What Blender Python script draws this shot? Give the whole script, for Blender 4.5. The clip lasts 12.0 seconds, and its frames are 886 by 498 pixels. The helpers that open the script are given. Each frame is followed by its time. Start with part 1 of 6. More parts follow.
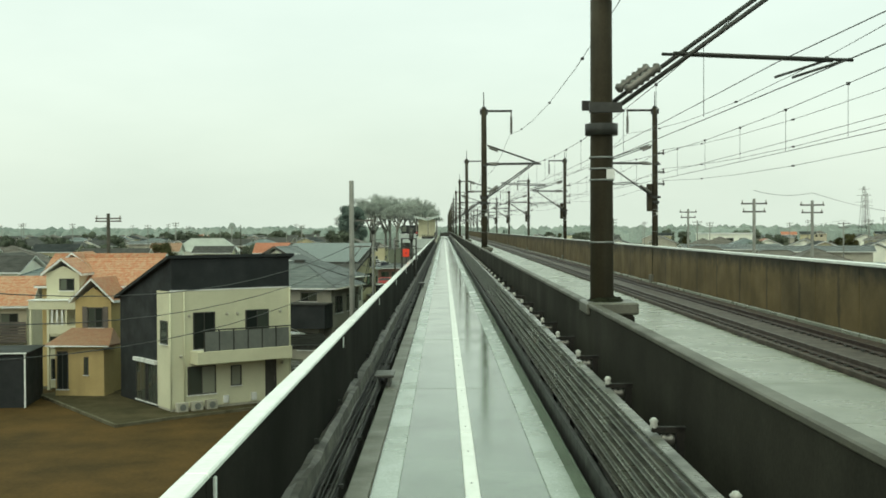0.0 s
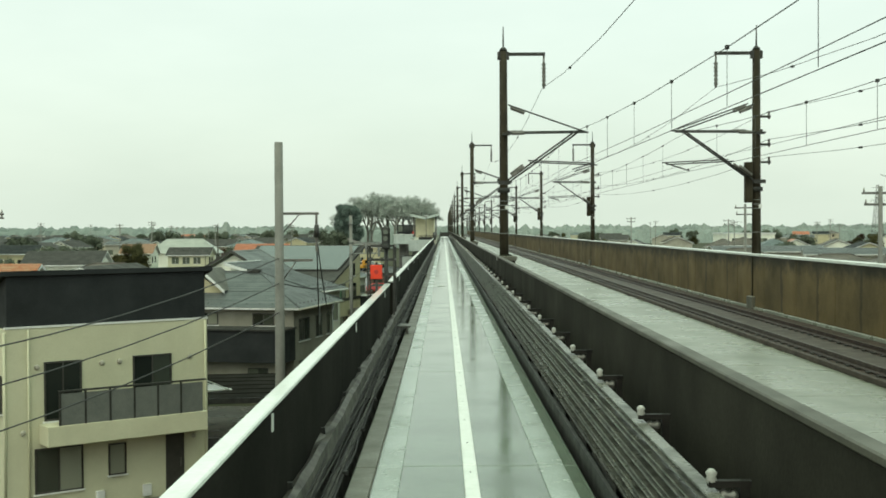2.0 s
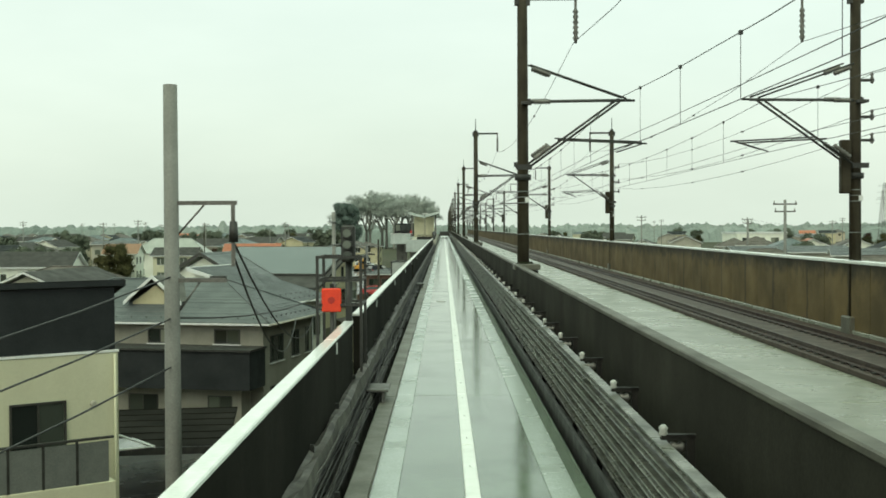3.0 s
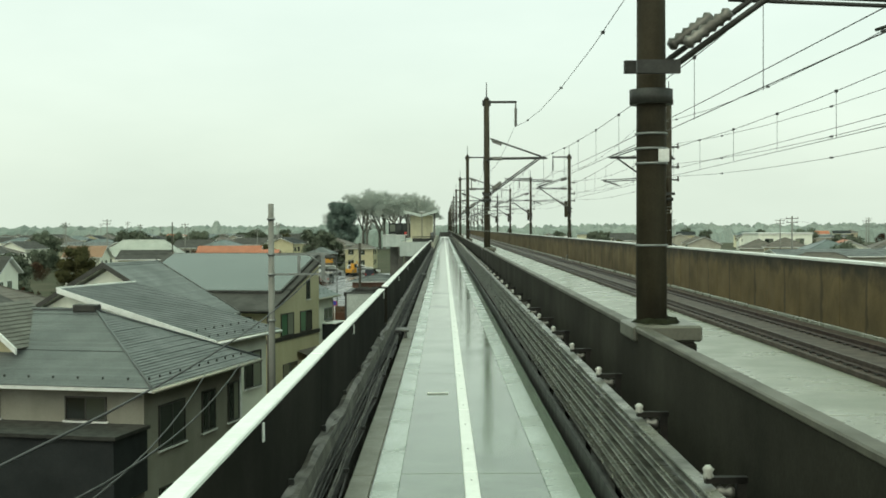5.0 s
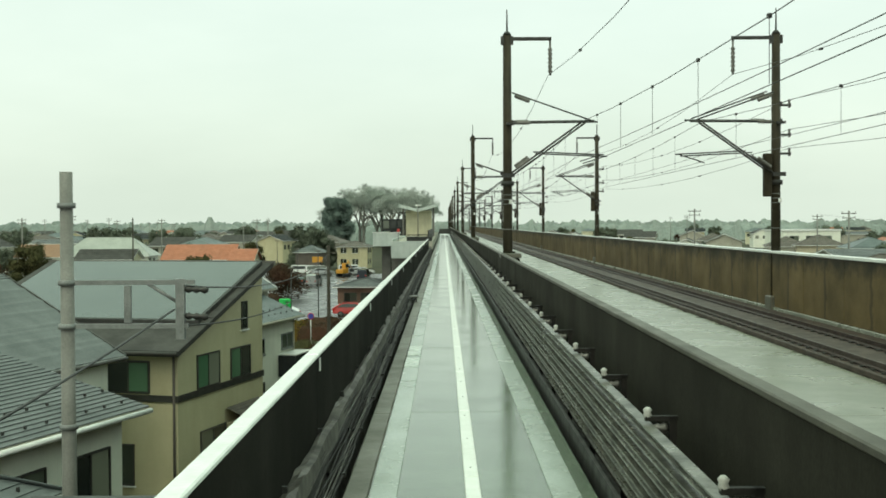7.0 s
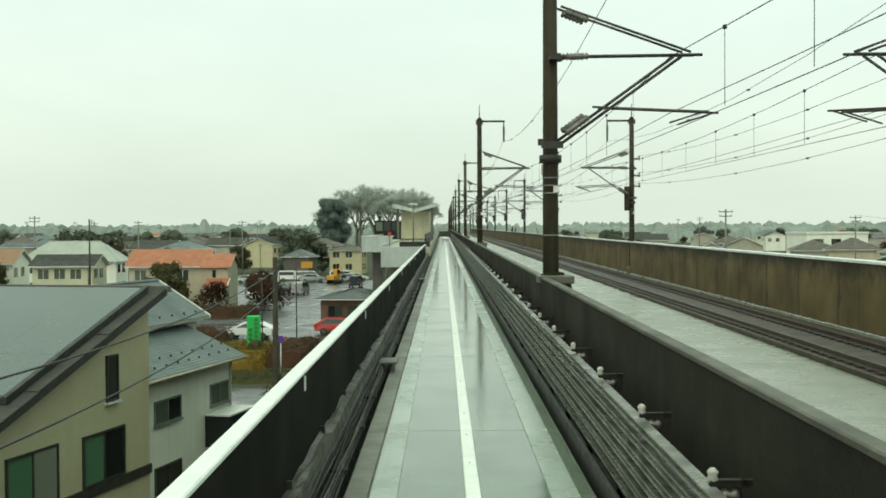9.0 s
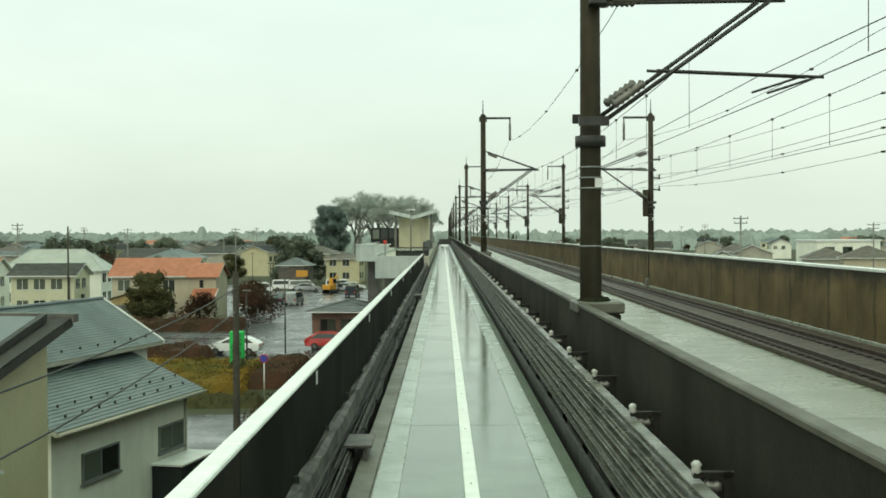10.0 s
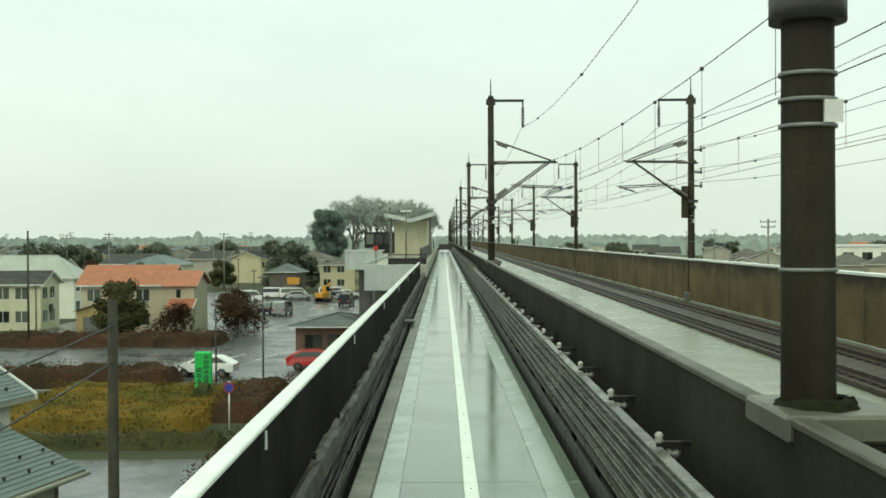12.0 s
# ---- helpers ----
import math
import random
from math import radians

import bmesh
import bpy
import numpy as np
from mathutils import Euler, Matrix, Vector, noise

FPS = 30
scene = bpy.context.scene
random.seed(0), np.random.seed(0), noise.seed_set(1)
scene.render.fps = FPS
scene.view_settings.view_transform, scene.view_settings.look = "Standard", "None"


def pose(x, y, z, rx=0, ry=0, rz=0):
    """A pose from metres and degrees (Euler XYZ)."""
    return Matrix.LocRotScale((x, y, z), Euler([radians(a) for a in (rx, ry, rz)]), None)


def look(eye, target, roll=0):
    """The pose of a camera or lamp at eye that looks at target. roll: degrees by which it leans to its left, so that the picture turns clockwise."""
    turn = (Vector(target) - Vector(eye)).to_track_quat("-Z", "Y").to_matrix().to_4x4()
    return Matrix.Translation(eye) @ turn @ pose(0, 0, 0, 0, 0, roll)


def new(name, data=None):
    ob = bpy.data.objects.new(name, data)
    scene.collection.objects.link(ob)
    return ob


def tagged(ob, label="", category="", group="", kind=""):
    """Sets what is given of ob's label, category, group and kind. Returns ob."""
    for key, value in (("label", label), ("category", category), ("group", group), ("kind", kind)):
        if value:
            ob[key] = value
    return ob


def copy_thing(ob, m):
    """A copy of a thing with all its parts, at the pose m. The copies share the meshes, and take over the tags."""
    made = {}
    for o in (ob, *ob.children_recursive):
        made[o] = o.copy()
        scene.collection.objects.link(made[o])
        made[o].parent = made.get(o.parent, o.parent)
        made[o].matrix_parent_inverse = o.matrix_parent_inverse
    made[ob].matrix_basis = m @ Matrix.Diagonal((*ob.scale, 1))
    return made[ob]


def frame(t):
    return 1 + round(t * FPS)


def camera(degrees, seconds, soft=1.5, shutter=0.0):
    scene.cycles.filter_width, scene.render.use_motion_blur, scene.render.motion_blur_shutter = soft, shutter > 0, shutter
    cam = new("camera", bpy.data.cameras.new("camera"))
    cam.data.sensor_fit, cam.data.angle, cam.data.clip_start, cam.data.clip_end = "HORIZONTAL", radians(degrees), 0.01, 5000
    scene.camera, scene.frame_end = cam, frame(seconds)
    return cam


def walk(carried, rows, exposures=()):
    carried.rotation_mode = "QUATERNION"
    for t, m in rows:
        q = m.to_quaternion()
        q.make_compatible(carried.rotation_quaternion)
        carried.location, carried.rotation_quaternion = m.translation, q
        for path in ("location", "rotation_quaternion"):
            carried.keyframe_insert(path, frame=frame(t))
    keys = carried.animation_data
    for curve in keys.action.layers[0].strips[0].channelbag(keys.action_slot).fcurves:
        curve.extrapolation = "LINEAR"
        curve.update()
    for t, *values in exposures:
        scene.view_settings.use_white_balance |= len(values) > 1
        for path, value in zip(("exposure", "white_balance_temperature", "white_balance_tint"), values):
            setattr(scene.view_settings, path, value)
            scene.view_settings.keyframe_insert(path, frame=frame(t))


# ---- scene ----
# The train's front camera: eye height 9.7 m over the ground, straight along +y.
EYE = 9.7
cam = camera(42.0, 12.0, soft=1.7)
PATH = [
    (0.0, 0.00, -1.01), (0.5, 5.48, -1.02), (1.0, 10.94, -1.03), (1.5, 16.42, -1.07), (2.0, 21.91, -1.03),
    (2.5, 27.40, -1.07), (3.0, 32.88, -1.08), (4.0, 43.70, -1.10), (5.0, 54.33, -1.07), (5.5, 59.74, -1.03),
    (6.0, 65.00, -1.05), (6.5, 70.00, -1.17), (7.0, 74.72, -1.25), (7.5, 79.30, -1.25), (8.0, 83.60, -1.24),
    (8.5, 87.85, -1.22), (9.0, 91.95, -1.14), (9.5, 95.58, -0.94), (10.0, 98.99, -0.77), (10.5, 102.24, -0.64),
    (11.0, 105.18, -0.61), (11.5, 107.80, -0.55), (12.0, 110.20, -0.53)]
walk(cam, [(t, pose(0.0, y, EYE, 90 + p, 0.3, 0.02)) for t, y, p in PATH], exposures=[(0.0, 0.0, 6620, 0), (12.0, 0.0, 6620, 0)])

# ---- light: a bright overcast, rainy sky ----
world = bpy.data.worlds.new("sky")
scene.world = world
world.use_nodes = True
wn, wl = world.node_tree.nodes, world.node_tree.links
wn.clear()
sky = wn.new("ShaderNodeTexSky")
sky.sky_type = "NISHITA"
sky.sun_disc = False
sky.sun_elevation, sky.sun_rotation = radians(48), radians(200)
sky.dust_density = 6.0
sky_bg = wn.new("ShaderNodeBackground")
sky_bg.inputs["Strength"].default_value = 0.05
wl.new(sky.outputs["Color"], sky_bg.inputs["Color"])
coord = wn.new("ShaderNodeTexCoord")
cloud = wn.new("ShaderNodeTexNoise")
cloud.inputs["Scale"].default_value = 2.2
cloud.inputs["Detail"].default_value = 5.0
cloud.inputs["Roughness"].default_value = 0.55
squash = wn.new("ShaderNodeMapping")
squash.inputs["Scale"].default_value = (1.0, 1.0, 3.0)
wl.new(coord.outputs["Generated"], squash.inputs["Vector"])
wl.new(squash.outputs["Vector"], cloud.inputs["Vector"])
cramp = wn.new("ShaderNodeValToRGB")
cramp.color_ramp.elements[0].position, cramp.color_ramp.elements[0].color = 0.3, (0.70, 0.775, 0.70, 1)
cramp.color_ramp.elements[1].position, cramp.color_ramp.elements[1].color = 0.75, (0.83, 0.90, 0.82, 1)
wl.new(cloud.outputs["Fac"], cramp.inputs["Fac"])
cloud_bg = wn.new("ShaderNodeBackground")
cloud_bg.inputs["Strength"].default_value = 1.0
# an overcast sky is brighter overhead than at the horizon
upz = wn.new("ShaderNodeSeparateXYZ")
wl.new(coord.outputs["Generated"], upz.inputs[0])
lift = wn.new("ShaderNodeValToRGB")
lift.color_ramp.elements[0].position, lift.color_ramp.elements[0].color = 0.3, (1, 1, 1, 1)
lift.color_ramp.elements[1].position, lift.color_ramp.elements[1].color = 0.9, (1.01, 1.25, 0.98, 1)
wl.new(upz.outputs["Z"], lift.inputs["Fac"])
dome = wn.new("ShaderNodeMix")
dome.data_type, dome.blend_type = "RGBA", "MULTIPLY"
dome.inputs["Factor"].default_value = 1.0
wl.new(cramp.outputs["Color"], dome.inputs["A"])
wl.new(lift.outputs["Color"], dome.inputs["B"])
wl.new(dome.outputs["Result"], cloud_bg.inputs["Color"])
add_bg = wn.new("ShaderNodeAddShader")
out_w = wn.new("ShaderNodeOutputWorld")
wl.new(sky_bg.outputs[0], add_bg.inputs[0])
wl.new(cloud_bg.outputs[0], add_bg.inputs[1])
wl.new(add_bg.outputs[0], out_w.inputs["Surface"])
sun = new("sun", bpy.data.lights.new("sun", "SUN"))
sun.data.energy, sun.data.angle, sun.data.color = 0.5, radians(40), (1.0, 0.98, 0.94)
sun.matrix_world = look((0, 0, 60), (6, 25, 0))


# ---- materials ----
def mat(name, c1, c2=None, rough=0.6, metal=0.0, scale=3.0, fine=40.0, bump=0.15, streak=None, run=1.6, vary=0.0, spec=0.5, rough2=None, coat=0.0):
    """Surface of two colours mixed by broad stains and fine grain; streak: (colour, amount) of vertical run-off marks; vary: piece to piece."""
    m = bpy.data.materials.new(name)
    m.use_nodes = True
    n, l = m.node_tree.nodes, m.node_tree.links
    b = n["Principled BSDF"]
    c2 = c2 or tuple(x * 0.72 for x in c1)
    tc = n.new("ShaderNodeTexCoord")
    broad = n.new("ShaderNodeTexNoise")
    broad.inputs["Scale"].default_value = scale
    broad.inputs["Detail"].default_value = 6.0
    broad.inputs["Roughness"].default_value = 0.6
    grain = n.new("ShaderNodeTexNoise")
    grain.inputs["Scale"].default_value = fine
    grain.inputs["Detail"].default_value = 3.0
    geo = n.new("ShaderNodeNewGeometry")
    for t in (broad, grain):
        l.new(geo.outputs["Position"], t.inputs["Vector"])
    mr = n.new("ShaderNodeMapRange")
    mr.inputs["From Min"].default_value, mr.inputs["From Max"].default_value = 0.35, 0.65
    l.new(broad.outputs["Fac"], mr.inputs["Value"])
    mix = n.new("ShaderNodeMix")
    mix.data_type = "RGBA"
    mix.inputs["A"].default_value, mix.inputs["B"].default_value = (*c1, 1), (*c2, 1)
    l.new(mr.outputs["Result"], mix.inputs["Factor"])
    g2 = n.new("ShaderNodeMix")
    g2.data_type, g2.blend_type = "RGBA", "OVERLAY"
    g2.inputs["Factor"].default_value = 0.35
    l.new(mix.outputs["Result"], g2.inputs["A"])
    l.new(grain.outputs["Fac"], g2.inputs["B"])
    col = g2.outputs["Result"]
    if streak:
        mp = n.new("ShaderNodeMapping")
        mp.inputs["Scale"].default_value = (run, run, run / 10)
        l.new(geo.outputs["Position"], mp.inputs["Vector"])
        sn = n.new("ShaderNodeTexNoise")
        sn.inputs["Scale"].default_value = 1.5
        sn.inputs["Detail"].default_value = 5.0
        l.new(mp.outputs["Vector"], sn.inputs["Vector"])
        sr = n.new("ShaderNodeMapRange")
        sr.inputs["From Min"].default_value, sr.inputs["From Max"].default_value = 0.48, 0.72
        sr.inputs["To Max"].default_value = streak[1]
        l.new(sn.outputs["Fac"], sr.inputs["Value"])
        sm = n.new("ShaderNodeMix")
        sm.data_type = "RGBA"
        sm.inputs["B"].default_value = (*streak[0], 1)
        l.new(sr.outputs["Result"], sm.inputs["Factor"])
        l.new(col, sm.inputs["A"])
        col = sm.outputs["Result"]
    if vary:
        oi = n.new("ShaderNodeObjectInfo")
        vr = n.new("ShaderNodeMapRange")
        vr.inputs["To Min"].default_value, vr.inputs["To Max"].default_value = 1 - vary, 1 + vary
        l.new(oi.outputs["Random"], vr.inputs["Value"])
        vm = n.new("ShaderNodeMix")
        vm.data_type, vm.blend_type = "RGBA", "MULTIPLY"
        vm.inputs["Factor"].default_value = 1.0
        l.new(col, vm.inputs["A"])
        l.new(vr.outputs["Result"], vm.inputs["B"])
        col = vm.outputs["Result"]
    l.new(col, b.inputs["Base Color"])
    b.inputs["Metallic"].default_value = metal
    b.inputs["Specular IOR Level"].default_value = spec
    b.inputs["Coat Weight"].default_value = coat
    rr = n.new("ShaderNodeMapRange")
    rr.inputs["From Min"].default_value, rr.inputs["From Max"].default_value = 0.3, 0.7
    rr.inputs["To Min"].default_value, rr.inputs["To Max"].default_value = rough, rough2 if rough2 is not None else min(1, rough * 1.35)
    l.new(broad.outputs["Fac"], rr.inputs["Value"])
    l.new(rr.outputs["Result"], b.inputs["Roughness"])
    if bump:
        bp = n.new("ShaderNodeBump")
        bp.inputs["Strength"].default_value = bump
        bp.inputs["Distance"].default_value = 0.01
        l.new(grain.outputs["Fac"], bp.inputs["Height"])
        l.new(bp.outputs["Normal"], b.inputs["Normal"])
    return m


def glass_mat(name, c, rough=0.05):
    m = bpy.data.materials.new(name)
    m.use_nodes = True
    b = m.node_tree.nodes["Principled BSDF"]
    b.inputs["Base Color"].default_value = (*c, 1)
    b.inputs["Roughness"].default_value = rough
    b.inputs["Specular IOR Level"].default_value = 0.6
    return m


M_SLAB = mat("wet_slab_concrete", (0.157, 0.203, 0.15), (0.108, 0.14, 0.102), rough=0.04, rough2=0.17, scale=0.7, fine=60, bump=0.04, vary=0.02)
M_PAD = mat("running_pad_concrete", (0.37, 0.43, 0.385), (0.28, 0.325, 0.285), rough=0.14, rough2=0.34, scale=1.2, fine=50, bump=0.04, vary=0.03)
M_PATCH = mat("pale_repair_mortar", (0.56, 0.62, 0.57), (0.47, 0.53, 0.48), rough=0.2, rough2=0.35, scale=2.0, fine=50, bump=0.05)
M_LINE = mat("white_strip", (0.88, 0.9, 0.86), (0.76, 0.78, 0.74), rough=0.2, scale=4, fine=60, bump=0.05)
# wet concrete, its base taken near black to hold the shade on the walls
M_WALL = mat("shaded_wet_concrete", (0.02, 0.0185, 0.015), (0.011, 0.0105, 0.0085), rough=0.8, spec=0.06, scale=0.5, fine=30, streak=((0.013, 0.012, 0.009), 0.5), run=0.5, vary=0.06)
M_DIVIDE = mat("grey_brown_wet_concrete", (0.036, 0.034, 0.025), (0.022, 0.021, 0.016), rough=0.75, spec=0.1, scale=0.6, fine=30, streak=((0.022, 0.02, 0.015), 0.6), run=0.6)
# wet coping; the reflected sky is put into the near-white base colour
M_COPE = mat("sky_sheen_wet_coping", (0.86, 0.88, 0.85), (0.72, 0.74, 0.71), rough=0.08, rough2=0.2, scale=2.5, fine=25, bump=0.12)
M_TROUGH = mat("trough_grime", (0.06, 0.052, 0.044), (0.018, 0.016, 0.014), rough=0.5, scale=3, fine=20, bump=0.4)
M_SHOULDER = mat("dull_shoulder_concrete", (0.19, 0.185, 0.155), (0.12, 0.117, 0.098), rough=0.4, rough2=0.6, scale=1.6, fine=40, bump=0.12, vary=0.05)
M_LEDGE = mat("grimy_ledge", (0.11, 0.098, 0.084), (0.035, 0.031, 0.027), rough=0.5, scale=3, fine=25, bump=0.3)
M_CABLE = mat("wet_black_cable", (0.012, 0.0115, 0.01), (0.022, 0.02, 0.017), rough=0.5, spec=0.2, scale=6, fine=30, bump=0.3)
# dark sheath with its wet highlights brightened into the base colour
M_CRAIL = mat("highlit_conductor_sheath", (0.2, 0.2, 0.17), (0.06, 0.06, 0.05), rough=0.2, rough2=0.45, scale=3, fine=30, bump=0.1)
M_CABLEOLD = mat("aged_grey_cable", (0.1, 0.092, 0.078), (0.035, 0.032, 0.027), rough=0.5, scale=5, fine=30, bump=0.3)
M_STEEL = mat("weathered_steel", (0.18, 0.175, 0.16), (0.1, 0.095, 0.085), rough=0.4, metal=0.5, scale=4, fine=40)
M_GALV = mat("galvanised_steel", (0.24, 0.255, 0.245), (0.17, 0.18, 0.175), rough=0.45, metal=0.3, scale=4, fine=40)
M_DARKSTEEL = mat("dark_steel", (0.05, 0.05, 0.045), (0.03, 0.03, 0.028), rough=0.45, metal=0.3, scale=4, fine=40)
M_INSUL = mat("pale_insulator", (0.45, 0.45, 0.42), (0.33, 0.33, 0.3), rough=0.2, scale=6, fine=30)
M_DECK = mat("wet_rail_deck", (0.25, 0.258, 0.205), (0.18, 0.188, 0.15), rough=0.2, rough2=0.4, scale=0.6, fine=25, bump=0.06, vary=0.05)
M_BED = mat("rusty_track_slab", (0.06, 0.036, 0.024), (0.03, 0.02, 0.014), rough=0.5, scale=2, fine=20, bump=0.3)
M_RAIL = mat("rusty_rail", (0.075, 0.047, 0.035), (0.04, 0.027, 0.022), rough=0.4, metal=0.4, scale=5, fine=40)
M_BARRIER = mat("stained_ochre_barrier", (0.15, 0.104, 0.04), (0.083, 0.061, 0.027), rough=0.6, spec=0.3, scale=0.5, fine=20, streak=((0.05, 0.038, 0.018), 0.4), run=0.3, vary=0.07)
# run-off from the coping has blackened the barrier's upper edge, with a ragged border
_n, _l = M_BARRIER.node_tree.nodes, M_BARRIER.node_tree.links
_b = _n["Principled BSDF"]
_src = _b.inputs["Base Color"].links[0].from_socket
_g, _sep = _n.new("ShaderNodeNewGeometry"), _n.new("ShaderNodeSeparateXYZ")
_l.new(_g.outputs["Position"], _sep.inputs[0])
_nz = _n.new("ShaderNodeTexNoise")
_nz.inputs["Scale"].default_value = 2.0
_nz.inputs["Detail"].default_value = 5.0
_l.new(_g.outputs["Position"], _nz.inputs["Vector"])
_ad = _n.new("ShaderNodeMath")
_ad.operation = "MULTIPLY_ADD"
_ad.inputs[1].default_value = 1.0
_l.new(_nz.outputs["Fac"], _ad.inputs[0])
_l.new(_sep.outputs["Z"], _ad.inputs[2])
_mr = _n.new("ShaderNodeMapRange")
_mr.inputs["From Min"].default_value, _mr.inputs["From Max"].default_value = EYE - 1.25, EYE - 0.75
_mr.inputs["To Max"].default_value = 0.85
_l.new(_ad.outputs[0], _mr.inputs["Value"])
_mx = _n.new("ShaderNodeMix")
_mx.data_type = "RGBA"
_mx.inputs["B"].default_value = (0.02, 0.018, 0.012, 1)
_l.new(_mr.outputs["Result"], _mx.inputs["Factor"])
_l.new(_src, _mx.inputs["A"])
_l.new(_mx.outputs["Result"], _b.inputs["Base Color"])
# narrow black runs below the panel joints, every four metres
_src2 = _b.inputs["Base Color"].links[0].from_socket
_wob = _n.new("ShaderNodeMath")
_wob.operation = "MULTIPLY_ADD"
_wob.inputs[1].default_value = 0.5
_l.new(_nz.outputs["Fac"], _wob.inputs[0])
_l.new(_sep.outputs["Y"], _wob.inputs[2])
_md = _n.new("ShaderNodeMath")
_md.operation = "PINGPONG"
_md.inputs[1].default_value = 2.0
_l.new(_wob.outputs[0], _md.inputs[0])
_jr = _n.new("ShaderNodeMapRange")
_jr.inputs["From Min"].default_value, _jr.inputs["From Max"].default_value = 0.16, 0.03
_jr.inputs["To Max"].default_value = 0.7
_l.new(_md.outputs[0], _jr.inputs["Value"])
_mx2 = _n.new("ShaderNodeMix")
_mx2.data_type = "RGBA"
_mx2.inputs["B"].default_value = (0.025, 0.02, 0.012, 1)
_l.new(_jr.outputs["Result"], _mx2.inputs["Factor"])
_l.new(_src2, _mx2.inputs["A"])
_l.new(_mx2.outputs["Result"], _b.inputs["Base Color"])
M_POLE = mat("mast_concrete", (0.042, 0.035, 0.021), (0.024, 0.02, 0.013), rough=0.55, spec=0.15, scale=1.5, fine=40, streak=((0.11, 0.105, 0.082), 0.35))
M_UPOLE = mat("utility_pole_concrete", (0.2, 0.2, 0.18), (0.14, 0.14, 0.125), rough=0.55, scale=1.5, fine=30, streak=((0.16, 0.16, 0.15), 0.5))
M_OLDPOLE = mat("weathered_pole", (0.065, 0.06, 0.048), (0.04, 0.037, 0.03), rough=0.8, spec=0.15, scale=2.5, fine=30, streak=((0.11, 0.105, 0.09), 0.3))
M_WIRE = mat("wire_black", (0.03, 0.03, 0.03), (0.05, 0.05, 0.05), rough=0.5, scale=2, fine=20, bump=0)
M_GROUND = mat("damp_ground", (0.075, 0.066, 0.045), (0.045, 0.055, 0.03), rough=0.85, spec=0.2, scale=0.12, fine=3, bump=0.4)
M_EARTH = mat("ochre_earth", (0.09, 0.05, 0.013), (0.05, 0.032, 0.011), rough=0.85, spec=0.15, scale=0.35, fine=6, bump=0.5)
M_ASPHALT = mat("wet_asphalt", (0.075, 0.078, 0.078), (0.05, 0.052, 0.052), rough=0.12, rough2=0.45, scale=0.25, fine=30, bump=0.1)
M_CREAM = mat("cream_plaster", (0.59, 0.58, 0.42), (0.52, 0.51, 0.365), rough=0.75, scale=0.5, fine=60, bump=0.1, streak=((0.45, 0.43, 0.32), 0.18))
M_NAVY = mat("dark_navy_cladding", (0.024, 0.0275, 0.029), (0.016, 0.0185, 0.0195), rough=0.6, spec=0.25, scale=0.8, fine=30)
M_YELLOW = mat("yellow_plaster", (0.54, 0.5, 0.33), (0.47, 0.435, 0.28), rough=0.75, scale=0.5, fine=60, streak=((0.36, 0.3, 0.16), 0.18))
M_OCHRE = mat("ochre_plaster", (0.46, 0.35, 0.16), (0.38, 0.29, 0.13), rough=0.75, scale=0.5, fine=60, streak=((0.3, 0.22, 0.1), 0.4))
M_WHITE = mat("white_siding", (0.84, 0.85, 0.75), (0.74, 0.75, 0.66), rough=0.6, scale=0.6, fine=50, streak=((0.45, 0.46, 0.42), 0.18))
M_GREYW = mat("grey_plaster", (0.4, 0.385, 0.32), (0.33, 0.32, 0.265), rough=0.7, scale=0.6, fine=50)
M_DRABWALL = mat("drab_grey_plaster", (0.27, 0.26, 0.215), (0.21, 0.2, 0.165), rough=0.7, scale=0.6, fine=50, streak=((0.15, 0.145, 0.12), 0.3))
M_BEIGE = mat("beige_siding", (0.5, 0.45, 0.34), (0.42, 0.38, 0.28), rough=0.7, scale=0.6, fine=50)
M_ORANGE = mat("orange_clay_tiles", (0.42, 0.15, 0.08), (0.33, 0.12, 0.066), rough=0.5, scale=1.2, fine=14, bump=0.5, vary=0.12)
M_PATCHTILE = mat("mottled_orange_tiles", (0.36, 0.115, 0.045), (0.42, 0.26, 0.16), rough=0.5, scale=4.0, fine=12, bump=0.6)
M_PORCHTILE = mat("weathered_porch_tiles", (0.26, 0.13, 0.075), (0.3, 0.19, 0.12), rough=0.5, scale=3.0, fine=14, bump=0.5)
M_SLATE = mat("grey_slate", (0.11, 0.122, 0.122), (0.08, 0.09, 0.092), rough=0.42, scale=0.8, fine=16, bump=0.4, vary=0.05)
M_BLUESLATE = mat("blue_grey_slate", (0.118, 0.145, 0.148), (0.088, 0.112, 0.116), rough=0.38, scale=0.8, fine=16, bump=0.4, vary=0.05)
M_SOLAR = mat("solar_glass", (0.075, 0.092, 0.094), (0.06, 0.075, 0.077), rough=0.16, scale=0.5, fine=10, bump=0.0, spec=0.5, coat=0.25)
M_DRABROOF = mat("drab_grey_shingles", (0.125, 0.122, 0.105), (0.085, 0.083, 0.072), rough=0.5, scale=1, fine=14, bump=0.4)
M_BROWNROOF = mat("brown_roof", (0.12, 0.1, 0.085), (0.08, 0.07, 0.06), rough=0.5, scale=1, fine=12, bump=0.4)
M_DARKROOF = mat("dark_shingles", (0.06, 0.057, 0.052), (0.04, 0.038, 0.036), rough=0.6, spec=0.3, scale=1, fine=12, bump=0.4)
M_TRIM = mat("white_trim", (0.75, 0.76, 0.74), (0.62, 0.63, 0.61), rough=0.4, scale=3, fine=40, bump=0.05)
M_FRAME = mat("dark_window_frame", (0.05, 0.048, 0.042), (0.035, 0.034, 0.03), rough=0.4, scale=4, fine=40, bump=0.05)
M_PANE = glass_mat("dark_pane", (0.02, 0.025, 0.025))
